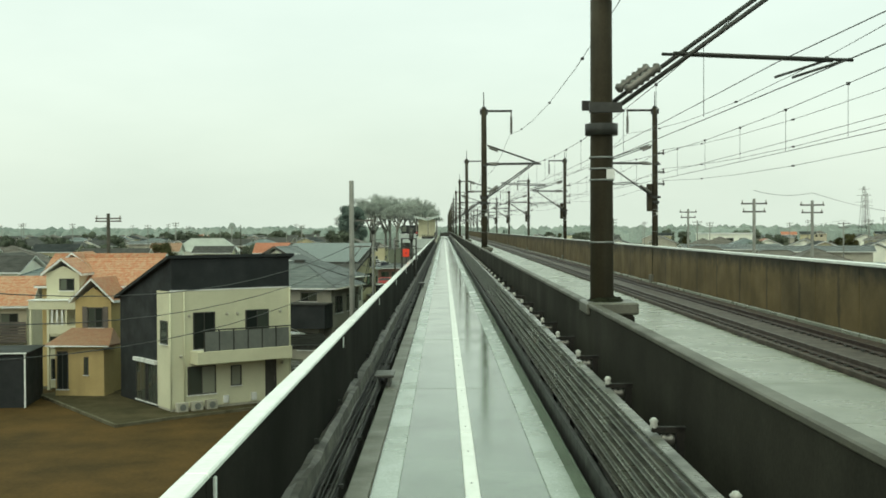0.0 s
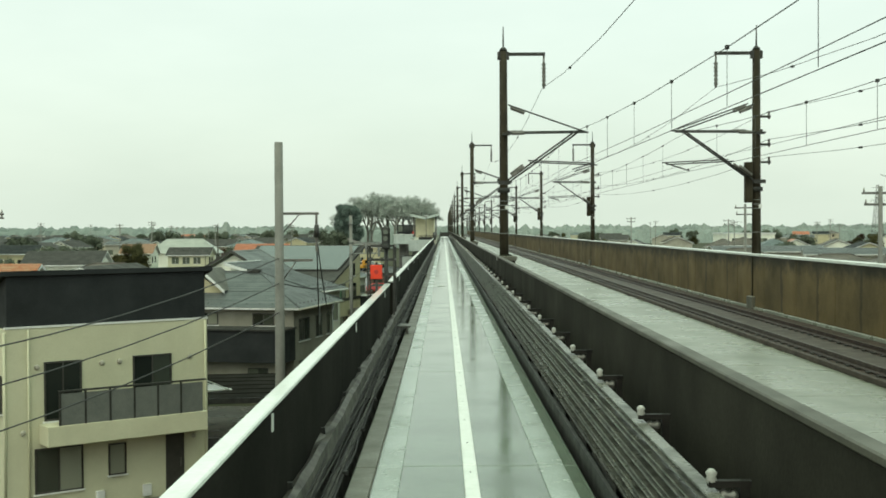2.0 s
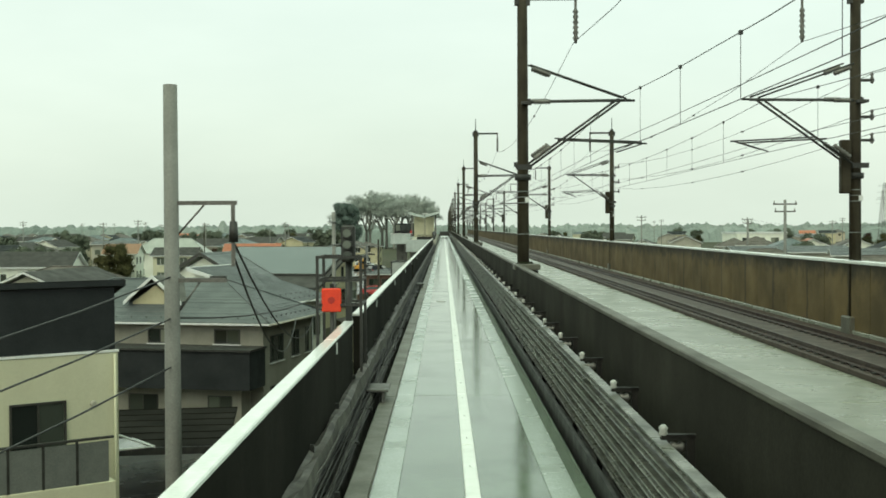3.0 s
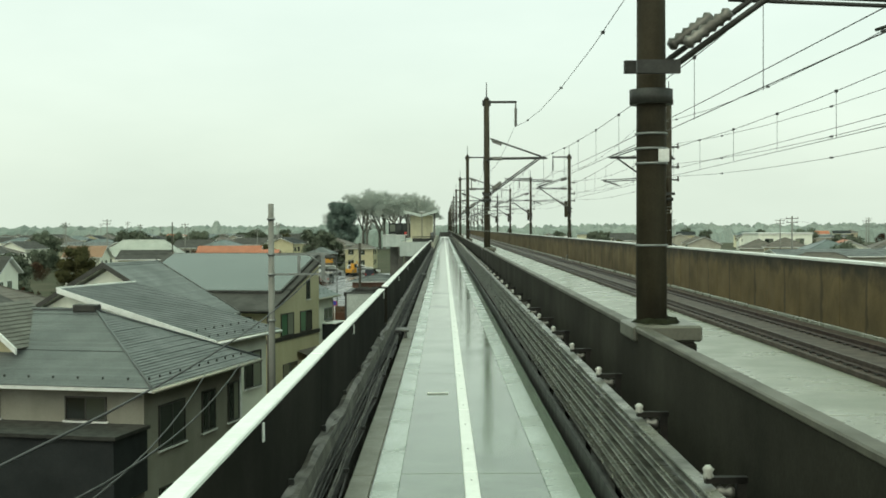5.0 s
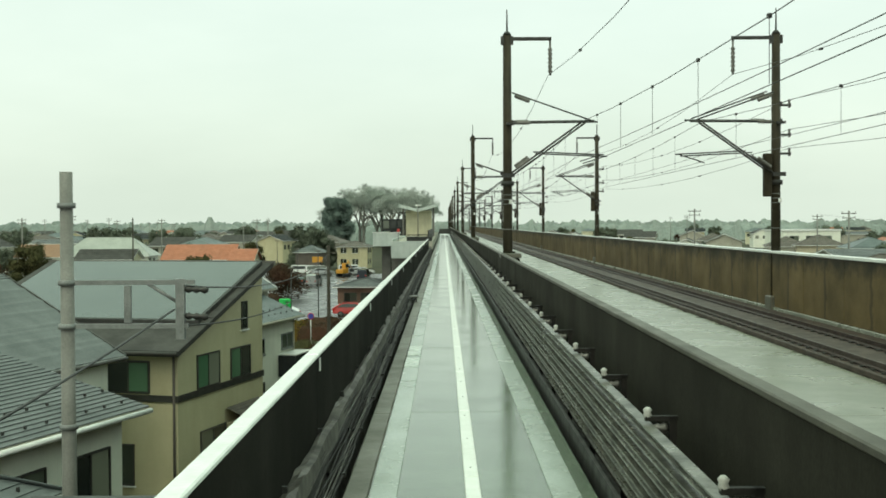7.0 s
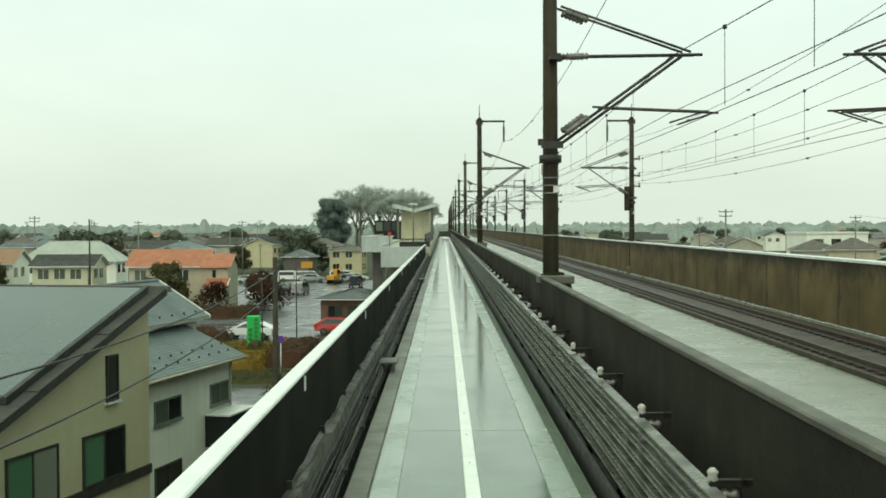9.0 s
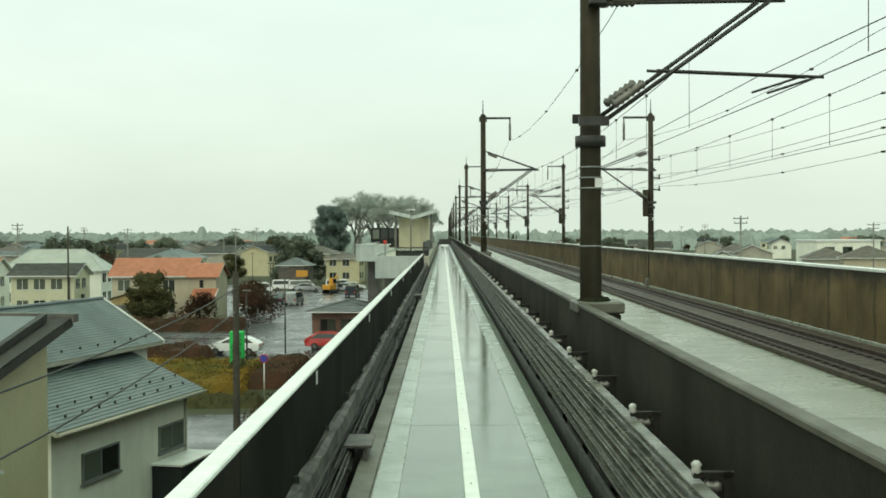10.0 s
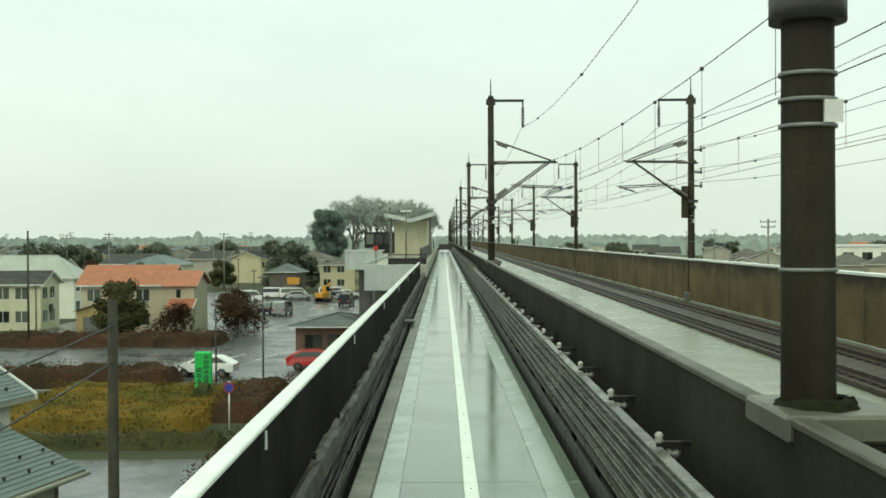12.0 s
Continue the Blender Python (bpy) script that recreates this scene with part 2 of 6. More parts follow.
_n, _l = M_PANE.node_tree.nodes, M_PANE.node_tree.links
_oi, _cr = _n.new("ShaderNodeObjectInfo"), _n.new("ShaderNodeValToRGB")
_cr.color_ramp.interpolation = "CONSTANT"
for _p, _c in ((0.0, (0.018, 0.022, 0.02, 1)), (0.4, (0.05, 0.058, 0.048, 1)), (0.65, (0.11, 0.125, 0.1, 1)), (0.88, (0.24, 0.25, 0.2, 1))):
    _e = _cr.color_ramp.elements[0] if _p == 0 else _cr.color_ramp.elements.new(_p)
    _e.position, _e.color = _p, _c
_cr.color_ramp.elements.remove(_cr.color_ramp.elements[-1])
_l.new(_oi.outputs["Random"], _cr.inputs["Fac"])
_l.new(_cr.outputs["Color"], _n["Principled BSDF"].inputs["Base Color"])
M_CURTAIN = glass_mat("green_curtain_pane", (0.1, 0.2, 0.12), 0.1)
M_GREYPANEL = mat("grey_balcony_panel", (0.17, 0.18, 0.165), (0.13, 0.14, 0.13), rough=0.3, scale=2, fine=30, bump=0.05)
M_BARK = mat("winter_bark", (0.24, 0.24, 0.21), (0.17, 0.17, 0.15), rough=0.9, scale=1.5, fine=20, bump=0.5)
# leaf green lifted and blued to include the haze before the far tree
M_EVERG = mat("hazed_evergreen_leaf", (0.12, 0.155, 0.137), (0.09, 0.12, 0.105), rough=0.8, spec=0.1, scale=0.7, fine=6, bump=0.4)
M_DULLGREEN = mat("winter_foliage", (0.105, 0.12, 0.088), (0.07, 0.082, 0.06), rough=0.8, spec=0.1, scale=0.7, fine=6, bump=0.4)
M_OLIVE = mat("olive_winter_leaf", (0.075, 0.07, 0.03), (0.04, 0.042, 0.02), rough=0.8, spec=0.1, scale=0.7, fine=6, bump=0.4)
M_REDHEDGE = mat("russet_hedge", (0.07, 0.036, 0.024), (0.035, 0.028, 0.017), rough=0.85, spec=0.08, scale=0.4, fine=8, bump=0.4)
M_YELHEDGE = mat("yellow_green_hedge", (0.17, 0.1, 0.018), (0.06, 0.06, 0.016), rough=0.85, spec=0.08, scale=0.28, fine=8, bump=0.4)
M_RED = mat("red_paint", (0.5, 0.03, 0.025), (0.4, 0.025, 0.02), rough=0.25, scale=2, fine=30, bump=0.0, coat=0.5)
M_CARWHITE = mat("white_car_paint", (0.75, 0.77, 0.76), (0.68, 0.7, 0.69), rough=0.2, scale=2, fine=30, bump=0.0, coat=0.6)
M_CARSILVER = mat("silver_car_paint", (0.4, 0.42, 0.43), (0.36, 0.38, 0.39), rough=0.25, metal=0.4, scale=2, fine=30, bump=0.0, coat=0.6)
M_CARDARK = mat("dark_car_paint", (0.03, 0.035, 0.05), (0.025, 0.03, 0.04), rough=0.2, scale=2, fine=30, bump=0.0, coat=0.6)
M_TYRE = mat("tyre_rubber", (0.02, 0.02, 0.02), rough=0.7)
M_GREEN = mat("bright_green_sign", (0.03, 0.5, 0.1), (0.025, 0.42, 0.085), rough=0.35, scale=2, fine=30, bump=0.0)
M_SIGNDARK = mat("sign_lettering", (0.02, 0.09, 0.03), rough=0.5, bump=0.0)
M_DIGGER = mat("digger_orange", (0.6, 0.3, 0.03), (0.5, 0.24, 0.03), rough=0.4, scale=3, fine=30)

M_BLUE = mat("blue_sign", (0.05, 0.06, 0.35), (0.04, 0.05, 0.3), rough=0.35, scale=3, fine=20, bump=0)
M_BROWNWALL = mat("brown_shop_wall", (0.16, 0.09, 0.06), (0.11, 0.065, 0.045), rough=0.6, scale=0.8, fine=30)
# pale grey-green: rain haze over the distance is mixed into this base colour
M_FARWOOD = mat("hazed_far_wood", (0.25, 0.285, 0.26), (0.17, 0.2, 0.185), rough=0.9, scale=0.03, fine=1, bump=0)


# ---- mesh helpers ----
def mesh_of(name, bm, material):
    me = bpy.data.meshes.new(name)
    bmesh.ops.recalc_face_normals(bm, faces=bm.faces)
    bm.to_mesh(me)
    bm.free()
    me.materials.append(material)
    return me


def part(name, bm, material, parent=None, label=""):
    ob = new(name, mesh_of(name, bm, material))
    ob.parent = parent
    return tagged(ob, label) if label else ob


def piece(name, me, parent, m):
    ob = new(name, me)
    ob.parent = parent
    ob.matrix_basis = m
    return ob


def empty(name, m, label, category, group="", kind=""):
    ob = new(name)
    ob.empty_display_size = 0.3
    ob.matrix_basis = m
    return tagged(ob, label, category, group, kind)


def bx(bm, x0, y0, z0, x1, y1, z1, bev=0.0):
    vs = [bm.verts.new(v) for v in ((x0, y0, z0), (x1, y0, z0), (x1, y1, z0), (x0, y1, z0), (x0, y0, z1), (x1, y0, z1), (x1, y1, z1), (x0, y1, z1))]
    fs = [bm.faces.new([vs[i] for i in q]) for q in ((0, 3, 2, 1), (4, 5, 6, 7), (0, 1, 5, 4), (1, 2, 6, 5), (2, 3, 7, 6), (3, 0, 4, 7))]
    if bev:
        es = {e for f in fs for e in f.edges}
        bmesh.ops.bevel(bm, geom=list(es), offset=bev, segments=1, affect="EDGES")
    return bm


def box(x0, y0, z0, x1, y1, z1, bev=0.0):
    return bx(bmesh.new(), x0, y0, z0, x1, y1, z1, bev)


def tube(bm, a, b, r0, r1=None, n=8, cap=True):
    a, b = Vector(a), Vector(b)
    r1 = r0 if r1 is None else r1
    d = (b - a).normalized()
    u = d.orthogonal().normalized()
    v = d.cross(u)
    ra, rb = [], []
    for i in range(n):
        c = math.cos(2 * math.pi * i / n) * u + math.sin(2 * math.pi * i / n) * v
        ra.append(bm.verts.new(a + c * r0))
        rb.append(bm.verts.new(b + c * r1))
    for i in range(n):
        f = bm.faces.new((ra[i], ra[(i + 1) % n], rb[(i + 1) % n], rb[i]))
        f.smooth = True
    if cap:
        bm.faces.new(ra[::-1])
        bm.faces.new(rb)
    return bm


def rod(a, b, r0, r1=None, n=8):
    return tube(bmesh.new(), a, b, r0, r1, n)


def lathe(bm, a, b, radii, n=8):
    """A turned body from a to b, with a ring for each of the radii."""
    a, b = Vector(a), Vector(b)
    d = (b - a).normalized()
    u = d.orthogonal().normalized()
    v = d.cross(u)
    rings = []
    for i, r in enumerate(radii):
        c = a.lerp(b, i / (len(radii) - 1))
        rings.append([bm.verts.new(c + r * (math.cos(2 * math.pi * k / n) * u + math.sin(2 * math.pi * k / n) * v)) for k in range(n)])
    for p, q in zip(rings, rings[1:]):
        for k in range(n):
            bm.faces.new((p[k], p[(k + 1) % n], q[(k + 1) % n], q[k])).smooth = True
    bm.faces.new(rings[0][::-1])
    bm.faces.new(rings[-1])
    return bm


def path_tube(bm, pts, r, n=6):
    rings = []
    pts = [Vector(p) for p in pts]
    for i, p in enumerate(pts):
        d = (pts[min(i + 1, len(pts) - 1)] - pts[max(i - 1, 0)]).normalized()
        u = d.cross(Vector((0, 0, 1)))
        u = u.normalized() if u.length > 1e-4 else Vector((1, 0, 0))
        v = u.cross(d)
        rings.append([bm.verts.new(p + r * (math.cos(2 * math.pi * k / n) * u + math.sin(2 * math.pi * k / n) * v)) for k in range(n)])
    for a, b in zip(rings, rings[1:]):
        for k in range(n):
            bm.faces.new((a[k], a[(k + 1) % n], b[(k + 1) % n], b[k])).smooth = True
    bm.faces.new(rings[0][::-1])
    bm.faces.new(rings[-1])
    return bm


def prism(bm, pts, y0, y1):
    """A profile of (x, z) points drawn out along y."""
    a = [bm.verts.new((x, y0, z)) for x, z in pts]
    b = [bm.verts.new((x, y1, z)) for x, z in pts]
    n = len(pts)
    for i in range(n):
        bm.faces.new((a[i], a[(i + 1) % n], b[(i + 1) % n], b[i]))
    bm.faces.new(a[::-1])
    bm.faces.new(b)
    return bm


# ---- levels (z) and lines (x) of the two viaducts ----
SLAB = EYE - 2.5        # running surface of the guideway
LTOP = EYE - 1.27       # top of the guideway's outer wall
RTOP = EYE - 1.12       # top of the dividing wall
DECK = EYE - 3.3        # railway deck
MBASE = EYE - 3.05      # foot of the masts
BTOP = EYE - 1.06       # top of the far noise barrier
SPAN = 50.15            # mast to mast
Y0, Y1 = -14.0, 620.0

# ---- ground: one sheet, with a slightly raised building lot ----
def ground_height(y):
    k = max(0.0, min(1.0, (74 - y) / 6))
    return 0.5 * k * k * (3 - 2 * k)


bm = bmesh.new()
xs = [-2600, -900, -400, -200, -120, -80, -50, -35, -25, -15, -6, 0, 10, 25, 60, 150, 400, 1200, 2600]
ys = [-300, -60, -20, 0, 20, 40, 56, 64, 68, 70, 72, 74, 80, 100, 130, 160, 200, 260, 340, 450, 600, 900, 1600, 3400]
grid = [[bm.verts.new((x, y, ground_height(y))) for x in xs] for y in ys]
for r0, r1 in zip(grid, grid[1:]):
    for i in range(len(xs) - 1):
        bm.faces.new((r0[i], r0[i + 1], r1[i + 1], r1[i]))
tagged(part("ground", bm, M_GROUND), "damp winter ground of the town", "ground", kind="structure")
bm = box(-40, -30, 0.3, -3.2, 67.0, 0.512)
tagged(part("earth_lot", bm, M_EARTH), "bare ochre earth building lot, wet", "ground", kind="structure")

# ---- guideway ----
deck = tagged(part("guideway_deck", box(-1.36, Y0, SLAB - 1.6, 2.15, Y1, SLAB - 0.45), M_TROUGH), "concrete guideway deck on the viaduct", "deck", kind="structure")
girder = tagged(part("guideway_girder", box(-0.9, Y0, SLAB - 2.9, 1.7, Y1, SLAB - 1.604), M_WALL), "concrete girder under the guideway", "girder", kind="structure")
bm = bmesh.new()
for k in range(0, 26):
    y = 5 + 24 * k
    bx(bm, -0.6, y - 0.8, -0.5, 1.4, y + 0.8, SLAB - 2.904, 0.1)
    bx(bm, 4.0, y - 1.0, -0.5, 5.6, y + 1.0, DECK - 1.2, 0.1)
    bx(bm, 9.4, y - 1.0, -0.5, 11.0, y + 1.0, DECK - 1.2, 0.1)
tagged(part("viaduct_pier", bm, M_WALL), "concrete piers under the viaducts", "pier", kind="structure")


def slab_run(parent, name, x0, x1, z0, z1, material, step, first, last, gap=0.02, bev=0.012):
    me = mesh_of(name, box(x0, gap, z0, x1, step - gap, z1, bev), material)
    y = first
    while y < last:
        piece(name, me, parent, pose(0, y, 0))
        y += step


# ---- dividing wall, outer wall ----
wall_div = empty("wall_divide", pose(0, 0, 0), "dark wet concrete wall between guideway and railway", "wall", kind="structure")
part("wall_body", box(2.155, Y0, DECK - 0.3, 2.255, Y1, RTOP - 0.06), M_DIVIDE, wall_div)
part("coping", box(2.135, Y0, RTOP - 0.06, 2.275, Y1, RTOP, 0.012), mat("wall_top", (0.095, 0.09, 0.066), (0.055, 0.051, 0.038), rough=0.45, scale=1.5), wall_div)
wall_out = empty("wall_outer", pose(0, 0, 0), "concrete parapet, shade in its dark wall colour, sky sheen in its wet coping", "wall", kind="structure")
GAPS = [(48.6, 50.0), (78.45, 79.7)]
# wall pieces of 10 m with thin joints, left open at the two gaps
y = Y0
while y < 172:
    e = min(y + 10, 172)
    spans = [(y, e)]
    for g0, g1 in GAPS:
        spans = [s for a, b in spans for s in (((a, min(b, g0)), (max(a, g1), b)) if a < g1 and b > g0 else ((a, b),)) if s[1] - s[0] > 0.05]
    for a, b in spans:
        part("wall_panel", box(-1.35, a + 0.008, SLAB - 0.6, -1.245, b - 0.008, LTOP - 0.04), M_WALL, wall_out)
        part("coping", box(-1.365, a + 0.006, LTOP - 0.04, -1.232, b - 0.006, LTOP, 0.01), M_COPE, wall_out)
    y = e
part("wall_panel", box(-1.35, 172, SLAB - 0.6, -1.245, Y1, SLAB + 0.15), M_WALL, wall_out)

# ---- railway deck, tracks and noise barrier ----
rdeck = empty("railway_deck", pose(0, 0, 0), "wide wet concrete railway deck", "deck", kind="structure")
part("girder", box(2.26, Y0, DECK - 1.2, 12.6, Y1, DECK - 0.3), M_WALL, rdeck)


def railway_track(xc, name_group):
    t = empty("railway_track", pose(xc, 0, DECK), "rusty rails on concrete track slabs", "railway track", name_group, kind="structure")
    part("track_bed", box(-1.0, Y0, 0.0, 1.0, Y1, 0.14, 0.02), M_BED, t)
    for s in (-1, 1):
        part("rail", prism(bmesh.new(), [(s * 0.752 - 0.065, 0.17), (s * 0.752 + 0.065, 0.17), (s * 0.752 + 0.06, 0.19), (s * 0.752 + 0.012, 0.215), (s * 0.752 + 0.012, 0.28),
             (s * 0.752 + 0.034, 0.29), (s * 0.752 + 0.034, 0.33), (s * 0.752 - 0.034, 0.33), (s * 0.752 - 0.034, 0.29), (s * 0.752 - 0.012, 0.28), (s * 0.752 - 0.012, 0.215), (s * 0.752 - 0.06, 0.19)], Y0, Y1), M_RAIL, t)
    bm = bmesh.new()
    for i in range(380):
        for s in (-1, 1):
            yy = Y0 + i * 0.625
            bx(bm, s * 0.752 - 0.14, yy - 0.07, 0.141, s * 0.752 + 0.14, yy + 0.07, 0.18)
    tagged(part("fastener", bm, M_DARKSTEEL, t), kind="stuff")


railway_track(5.1, "railway tracks")
railway_track(9.95, "railway tracks")
part("dirt_strip", box(10.975, Y0, DECK + 0.002, 12.2, Y1, DECK + 0.05, 0.01), M_BED, rdeck)
barrier = empty("noise_barrier", pose(0, 0, 0), "ochre-stained concrete noise barrier, wet coping with sky sheen in its colour", "wall", kind="structure")
part("coping", box(12.18, Y0, BTOP - 0.1, 12.5, Y1, BTOP, 0.015), M_COPE, barrier)
part("footing", box(12.17, Y0, DECK - 0.2, 12.45, Y1, DECK + 0.16, 0.02), M_DECK, barrier)


# ---- catenary masts ----
M_CORBEL = mat("corbel_concrete", (0.13, 0.128, 0.1), (0.085, 0.083, 0.065), rough=0.35, scale=1.2, fine=25, bump=0.1)
M_MOSS = mat("dark_moss", (0.018, 0.02, 0.01), (0.01, 0.011, 0.006), rough=0.9, spec=0.1, scale=4, fine=30)


def catenary_mast(m, mirror=1.0, feeder=False):
    s = mirror
    th = empty("catenary_mast", m, "concrete railway mast with steel catenary arms", "catenary mast", "catenary masts")
    top = 10.05
    if s > 0:
        part("plinth", box(-0.155, -0.5, -0.55, 0.42, 0.46, 1.756, 0.03), M_WALL, th)
        part("corbel", box(-0.29, -0.5, 1.76, 0.48, 0.5, 1.942, 0.025), M_CORBEL, th)
    else:
        part("plinth", box(-0.3, -0.4, -0.55, 0.3, 0.4, 0.3, 0.03), M_CORBEL, th)
    if s > 0:
        bm = bmesh.new()
        rings = [[bm.verts.new((0.06 + rr * math.cos(a) * (0.9 + 0.3 * noise.noise(Vector((a * 3, rr * 9, 2)))), 1.25 * rr * math.sin(a) * (0.95 + 0.3 * noise.noise(Vector((a * 2.4, rr * 7, 5)))),
                  1.944 + zz + (0.03 * noise.noise(Vector((a * 5, rr * 20, 7))) if zz else 0.0))) for a in [2 * math.pi * k / 28 for k in range(28)]] for rr, zz in ((0.16, 0.04), (0.2, 0.06), (0.25, 0.04), (0.3, 0.0))]
        for p, q in zip(rings, rings[1:]):
            for k in range(28):
                bm.faces.new((p[k], p[(k + 1) % 28], q[(k + 1) % 28], q[k]))
        part("moss", bm, M_MOSS, th, "dark moss round the mast foot")
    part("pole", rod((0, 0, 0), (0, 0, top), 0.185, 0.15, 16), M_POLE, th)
    part("cap", rod((0, 0, top), (0, 0, top + 0.12), 0.17, 0.09, 12), M_DARKSTEEL, th)
    part("spike", rod((0, 0, top + 0.12), (0, 0, top + 0.95), 0.035, 0.02, 6), M_DARKSTEEL, th)
    for z in (2.82, 3.76, 3.93, 4.1):
        part("band", rod((0, 0, z), (0, 0, z + 0.025), 0.19, 0.19, 16), M_GALV, th)
    part("collar", rod((0, 0, 4.45), (0, 0, 4.62), 0.25, 0.25, 16), M_DARKSTEEL, th)
    part("mast_plate", box(0.05, -0.19, 3.785, 0.17, -0.165, 3.93), M_TRIM, th, "white plate on the mast")
    if feeder:
        for z in (5.6, 6.3, 7.4):
            part("feeder_bracket", box(0.0, -0.04, z - 0.04, 0.56, 0.04, z + 0.04), M_DARKSTEEL, th)
            part("line_post", lathe(bmesh.new(), (0.5, 0, z - 0.1), (0.5, 0, z + 0.22), [0.03, 0.06, 0.03, 0.06, 0.03, 0.06, 0.03], 8), M_STEEL, th)
        part("balance_weight", box(-0.5, -0.28, 4.0, -0.2, 0.0, 5.6, 0.03), M_POLE, th)
    bm = box(min(0, 1.65 * s), -0.06, top - 0.2, max(0, 1.65 * s), 0.06, top - 0.08)
    bx(bm, -0.23, -0.1, top - 0.35, 0.23, 0.1, top - 0.05)
    part("top_beam", bm, M_DARKSTEEL, th)
    bm = lathe(bmesh.new(), (1.6 * s, 0, top - 0.15), (1.6 * s, 0, top - 1.5), [0.04] * 5 + [0.09, 0.05] * 6 + [0.04], 8)
    part("hanging_insulator", bm, M_STEEL, th)
    c = 2.75 * s      # track centre
    for dy, dz in ((-0.45, 0.0), (0.45, 0.12)):
        part("cantilever_tube", rod((0.2 * s, dy, 6.75 + dz), (c + 0.55 * s, dy, 6.78 + dz), 0.035, 0.035, 8), M_DARKSTEEL, th)
        part("stay", rod((0.2 * s, dy, 7.85 + dz), (c + 0.3 * s, dy, 6.84 + dz), 0.028, 0.028, 6), M_DARKSTEEL, th)
        part("brace", rod((0.2 * s, dy, 4.85 + dz), (c + 0.1 * s, dy, 6.75 + dz), 0.035, 0.035, 8), M_DARKSTEEL, th)
        part("pull_off", rod((1.0 * s, dy, 5.62 + dz), (c + 0.9 * s, dy, 5.5 + dz), 0.025, 0.025, 6), M_DARKSTEEL, th)
        part("steady_arm", rod((c + 0.85 * s, dy, 5.52 + dz), (c, dy, 5.25 + dz), 0.02, 0.02, 6), M_DARKSTEEL, th)
        for z0, z1 in ((4.85, 6.75), (6.75, 6.78), (7.85, 6.84)):
            k0, k1 = 0.3 / 2.62, 0.8 / 2.62
            part("strain_insulator", lathe(bmesh.new(), (0.3 * s, dy, z0 + (z1 - z0) * k0 + dz), (0.8 * s, dy, z0 + (z1 - z0) * k1 + dz), [0.05, 0.085] * 6 + [0.05], 8), M_STEEL, th)
        part("clamp", box(-0.24, dy - 0.04 if dy > 0 else dy - 0.04, 4.75 + dz, 0.24, dy + 0.04, 4.9 + dz), M_DARKSTEEL, th)
        part("clamp_arm", box(-0.05, min(0, dy), 6.7 + dz, 0.25, max(0, dy), 6.78 + dz), M_DARKSTEEL, th)
    return th


MASTX, MASTY = 2.4, 17.5
mast_l = catenary_mast(pose(MASTX, MASTY, MBASE), 1.0)
mast_r = catenary_mast(pose(12.4, MASTY, MBASE), -1.0, True)
for k in range(-1, 13):
    if k:
        copy_thing(mast_l, pose(MASTX, MASTY + SPAN * k, MBASE))
        copy_thing(mast_r, pose(12.4, MASTY + SPAN * k, MBASE))


# ---- overhead wires ----
def sag_run(bm, x, z, sag, r, y_from, y_to, zig=0.0, per=6):
    pts = []
    n = round((y_to - y_from) / SPAN)
    for k in range(n):
        for i in range(per):
            u = i / per
            zg = zig * ((1 if k % 2 else -1) * (1 - 2 * u))
            pts.append((x + zg, y_from + SPAN * (k + u), z - sag * 4 * u * (1 - u)))
    pts.append((x, y_from + SPAN * n, z))
    path_tube(bm, pts, r, 5)


def overhead_line(x):
    th = empty("overhead_line", pose(0, 0, MBASE), "black overhead contact wires with droppers", "overhead line", "overhead lines")
    part("messenger_wire", (lambda b: (sag_run(b, x, 6.8, 0.55, 0.010, MASTY - SPAN, MASTY + 11 * SPAN), b)[1])(bmesh.new()), M_WIRE, th)
    part("auxiliary_wire", (lambda b: (sag_run(b, x, 5.55, 0.12, 0.008, MASTY - SPAN, MASTY + 11 * SPAN), b)[1])(bmesh.new()), M_WIRE, th)
    part("contact_wire", (lambda b: (sag_run(b, x, 5.2, 0.02, 0.009, MASTY - SPAN, MASTY + 11 * SPAN, 0.15), b)[1])(bmesh.new()), M_WIRE, th)
    bm = bmesh.new()
    for k in range(-1, 8):
        for i in range(1, 10):
            u = i / 10
            yy = MASTY + SPAN * (k + u)
            tube(bm, (x, yy, 6.8 - 0.55 * 4 * u * (1 - u)), (x, yy, 5.2), 0.007, 0.007, 4)
            bx(bm, x - 0.03, yy - 0.05, 6.77 - 0.55 * 4 * u * (1 - u), x + 0.03, yy + 0.05, 6.84 - 0.55 * 4 * u * (1 - u))
    tagged(part("dropper", bm, M_WIRE, th), kind="stuff")


overhead_line(5.08)
overhead_line(9.65)
for x, z, sag, r in ((3.93, 8.56, 0.9, 0.010), (10.8, 8.56, 0.9, 0.010), (12.9, 6.5, 0.5, 0.010), (12.9, 5.8, 0.5, 0.009), (12.9, 7.6, 0.6, 0.010)):
    bm = bmesh.new()
    sag_run(bm, x, MBASE + z, sag, r, MASTY - SPAN, MASTY + 11 * SPAN)
    for k in range(-1, 8):
        for i in (3, 5, 8):
            u = i / 10
            bx(bm, x - 0.04, MASTY + SPAN * (k + u) - 0.08, MBASE + z - sag * 4 * u * (1 - u) - 0.03, x + 0.04, MASTY + SPAN * (k + u) + 0.08, MBASE + z - sag * 4 * u * (1 - u) + 0.03)
    tagged(part("feeder_wire", bm, M_WIRE), "black feeder wire strung from mast to mast", "wire", "feeder wires")
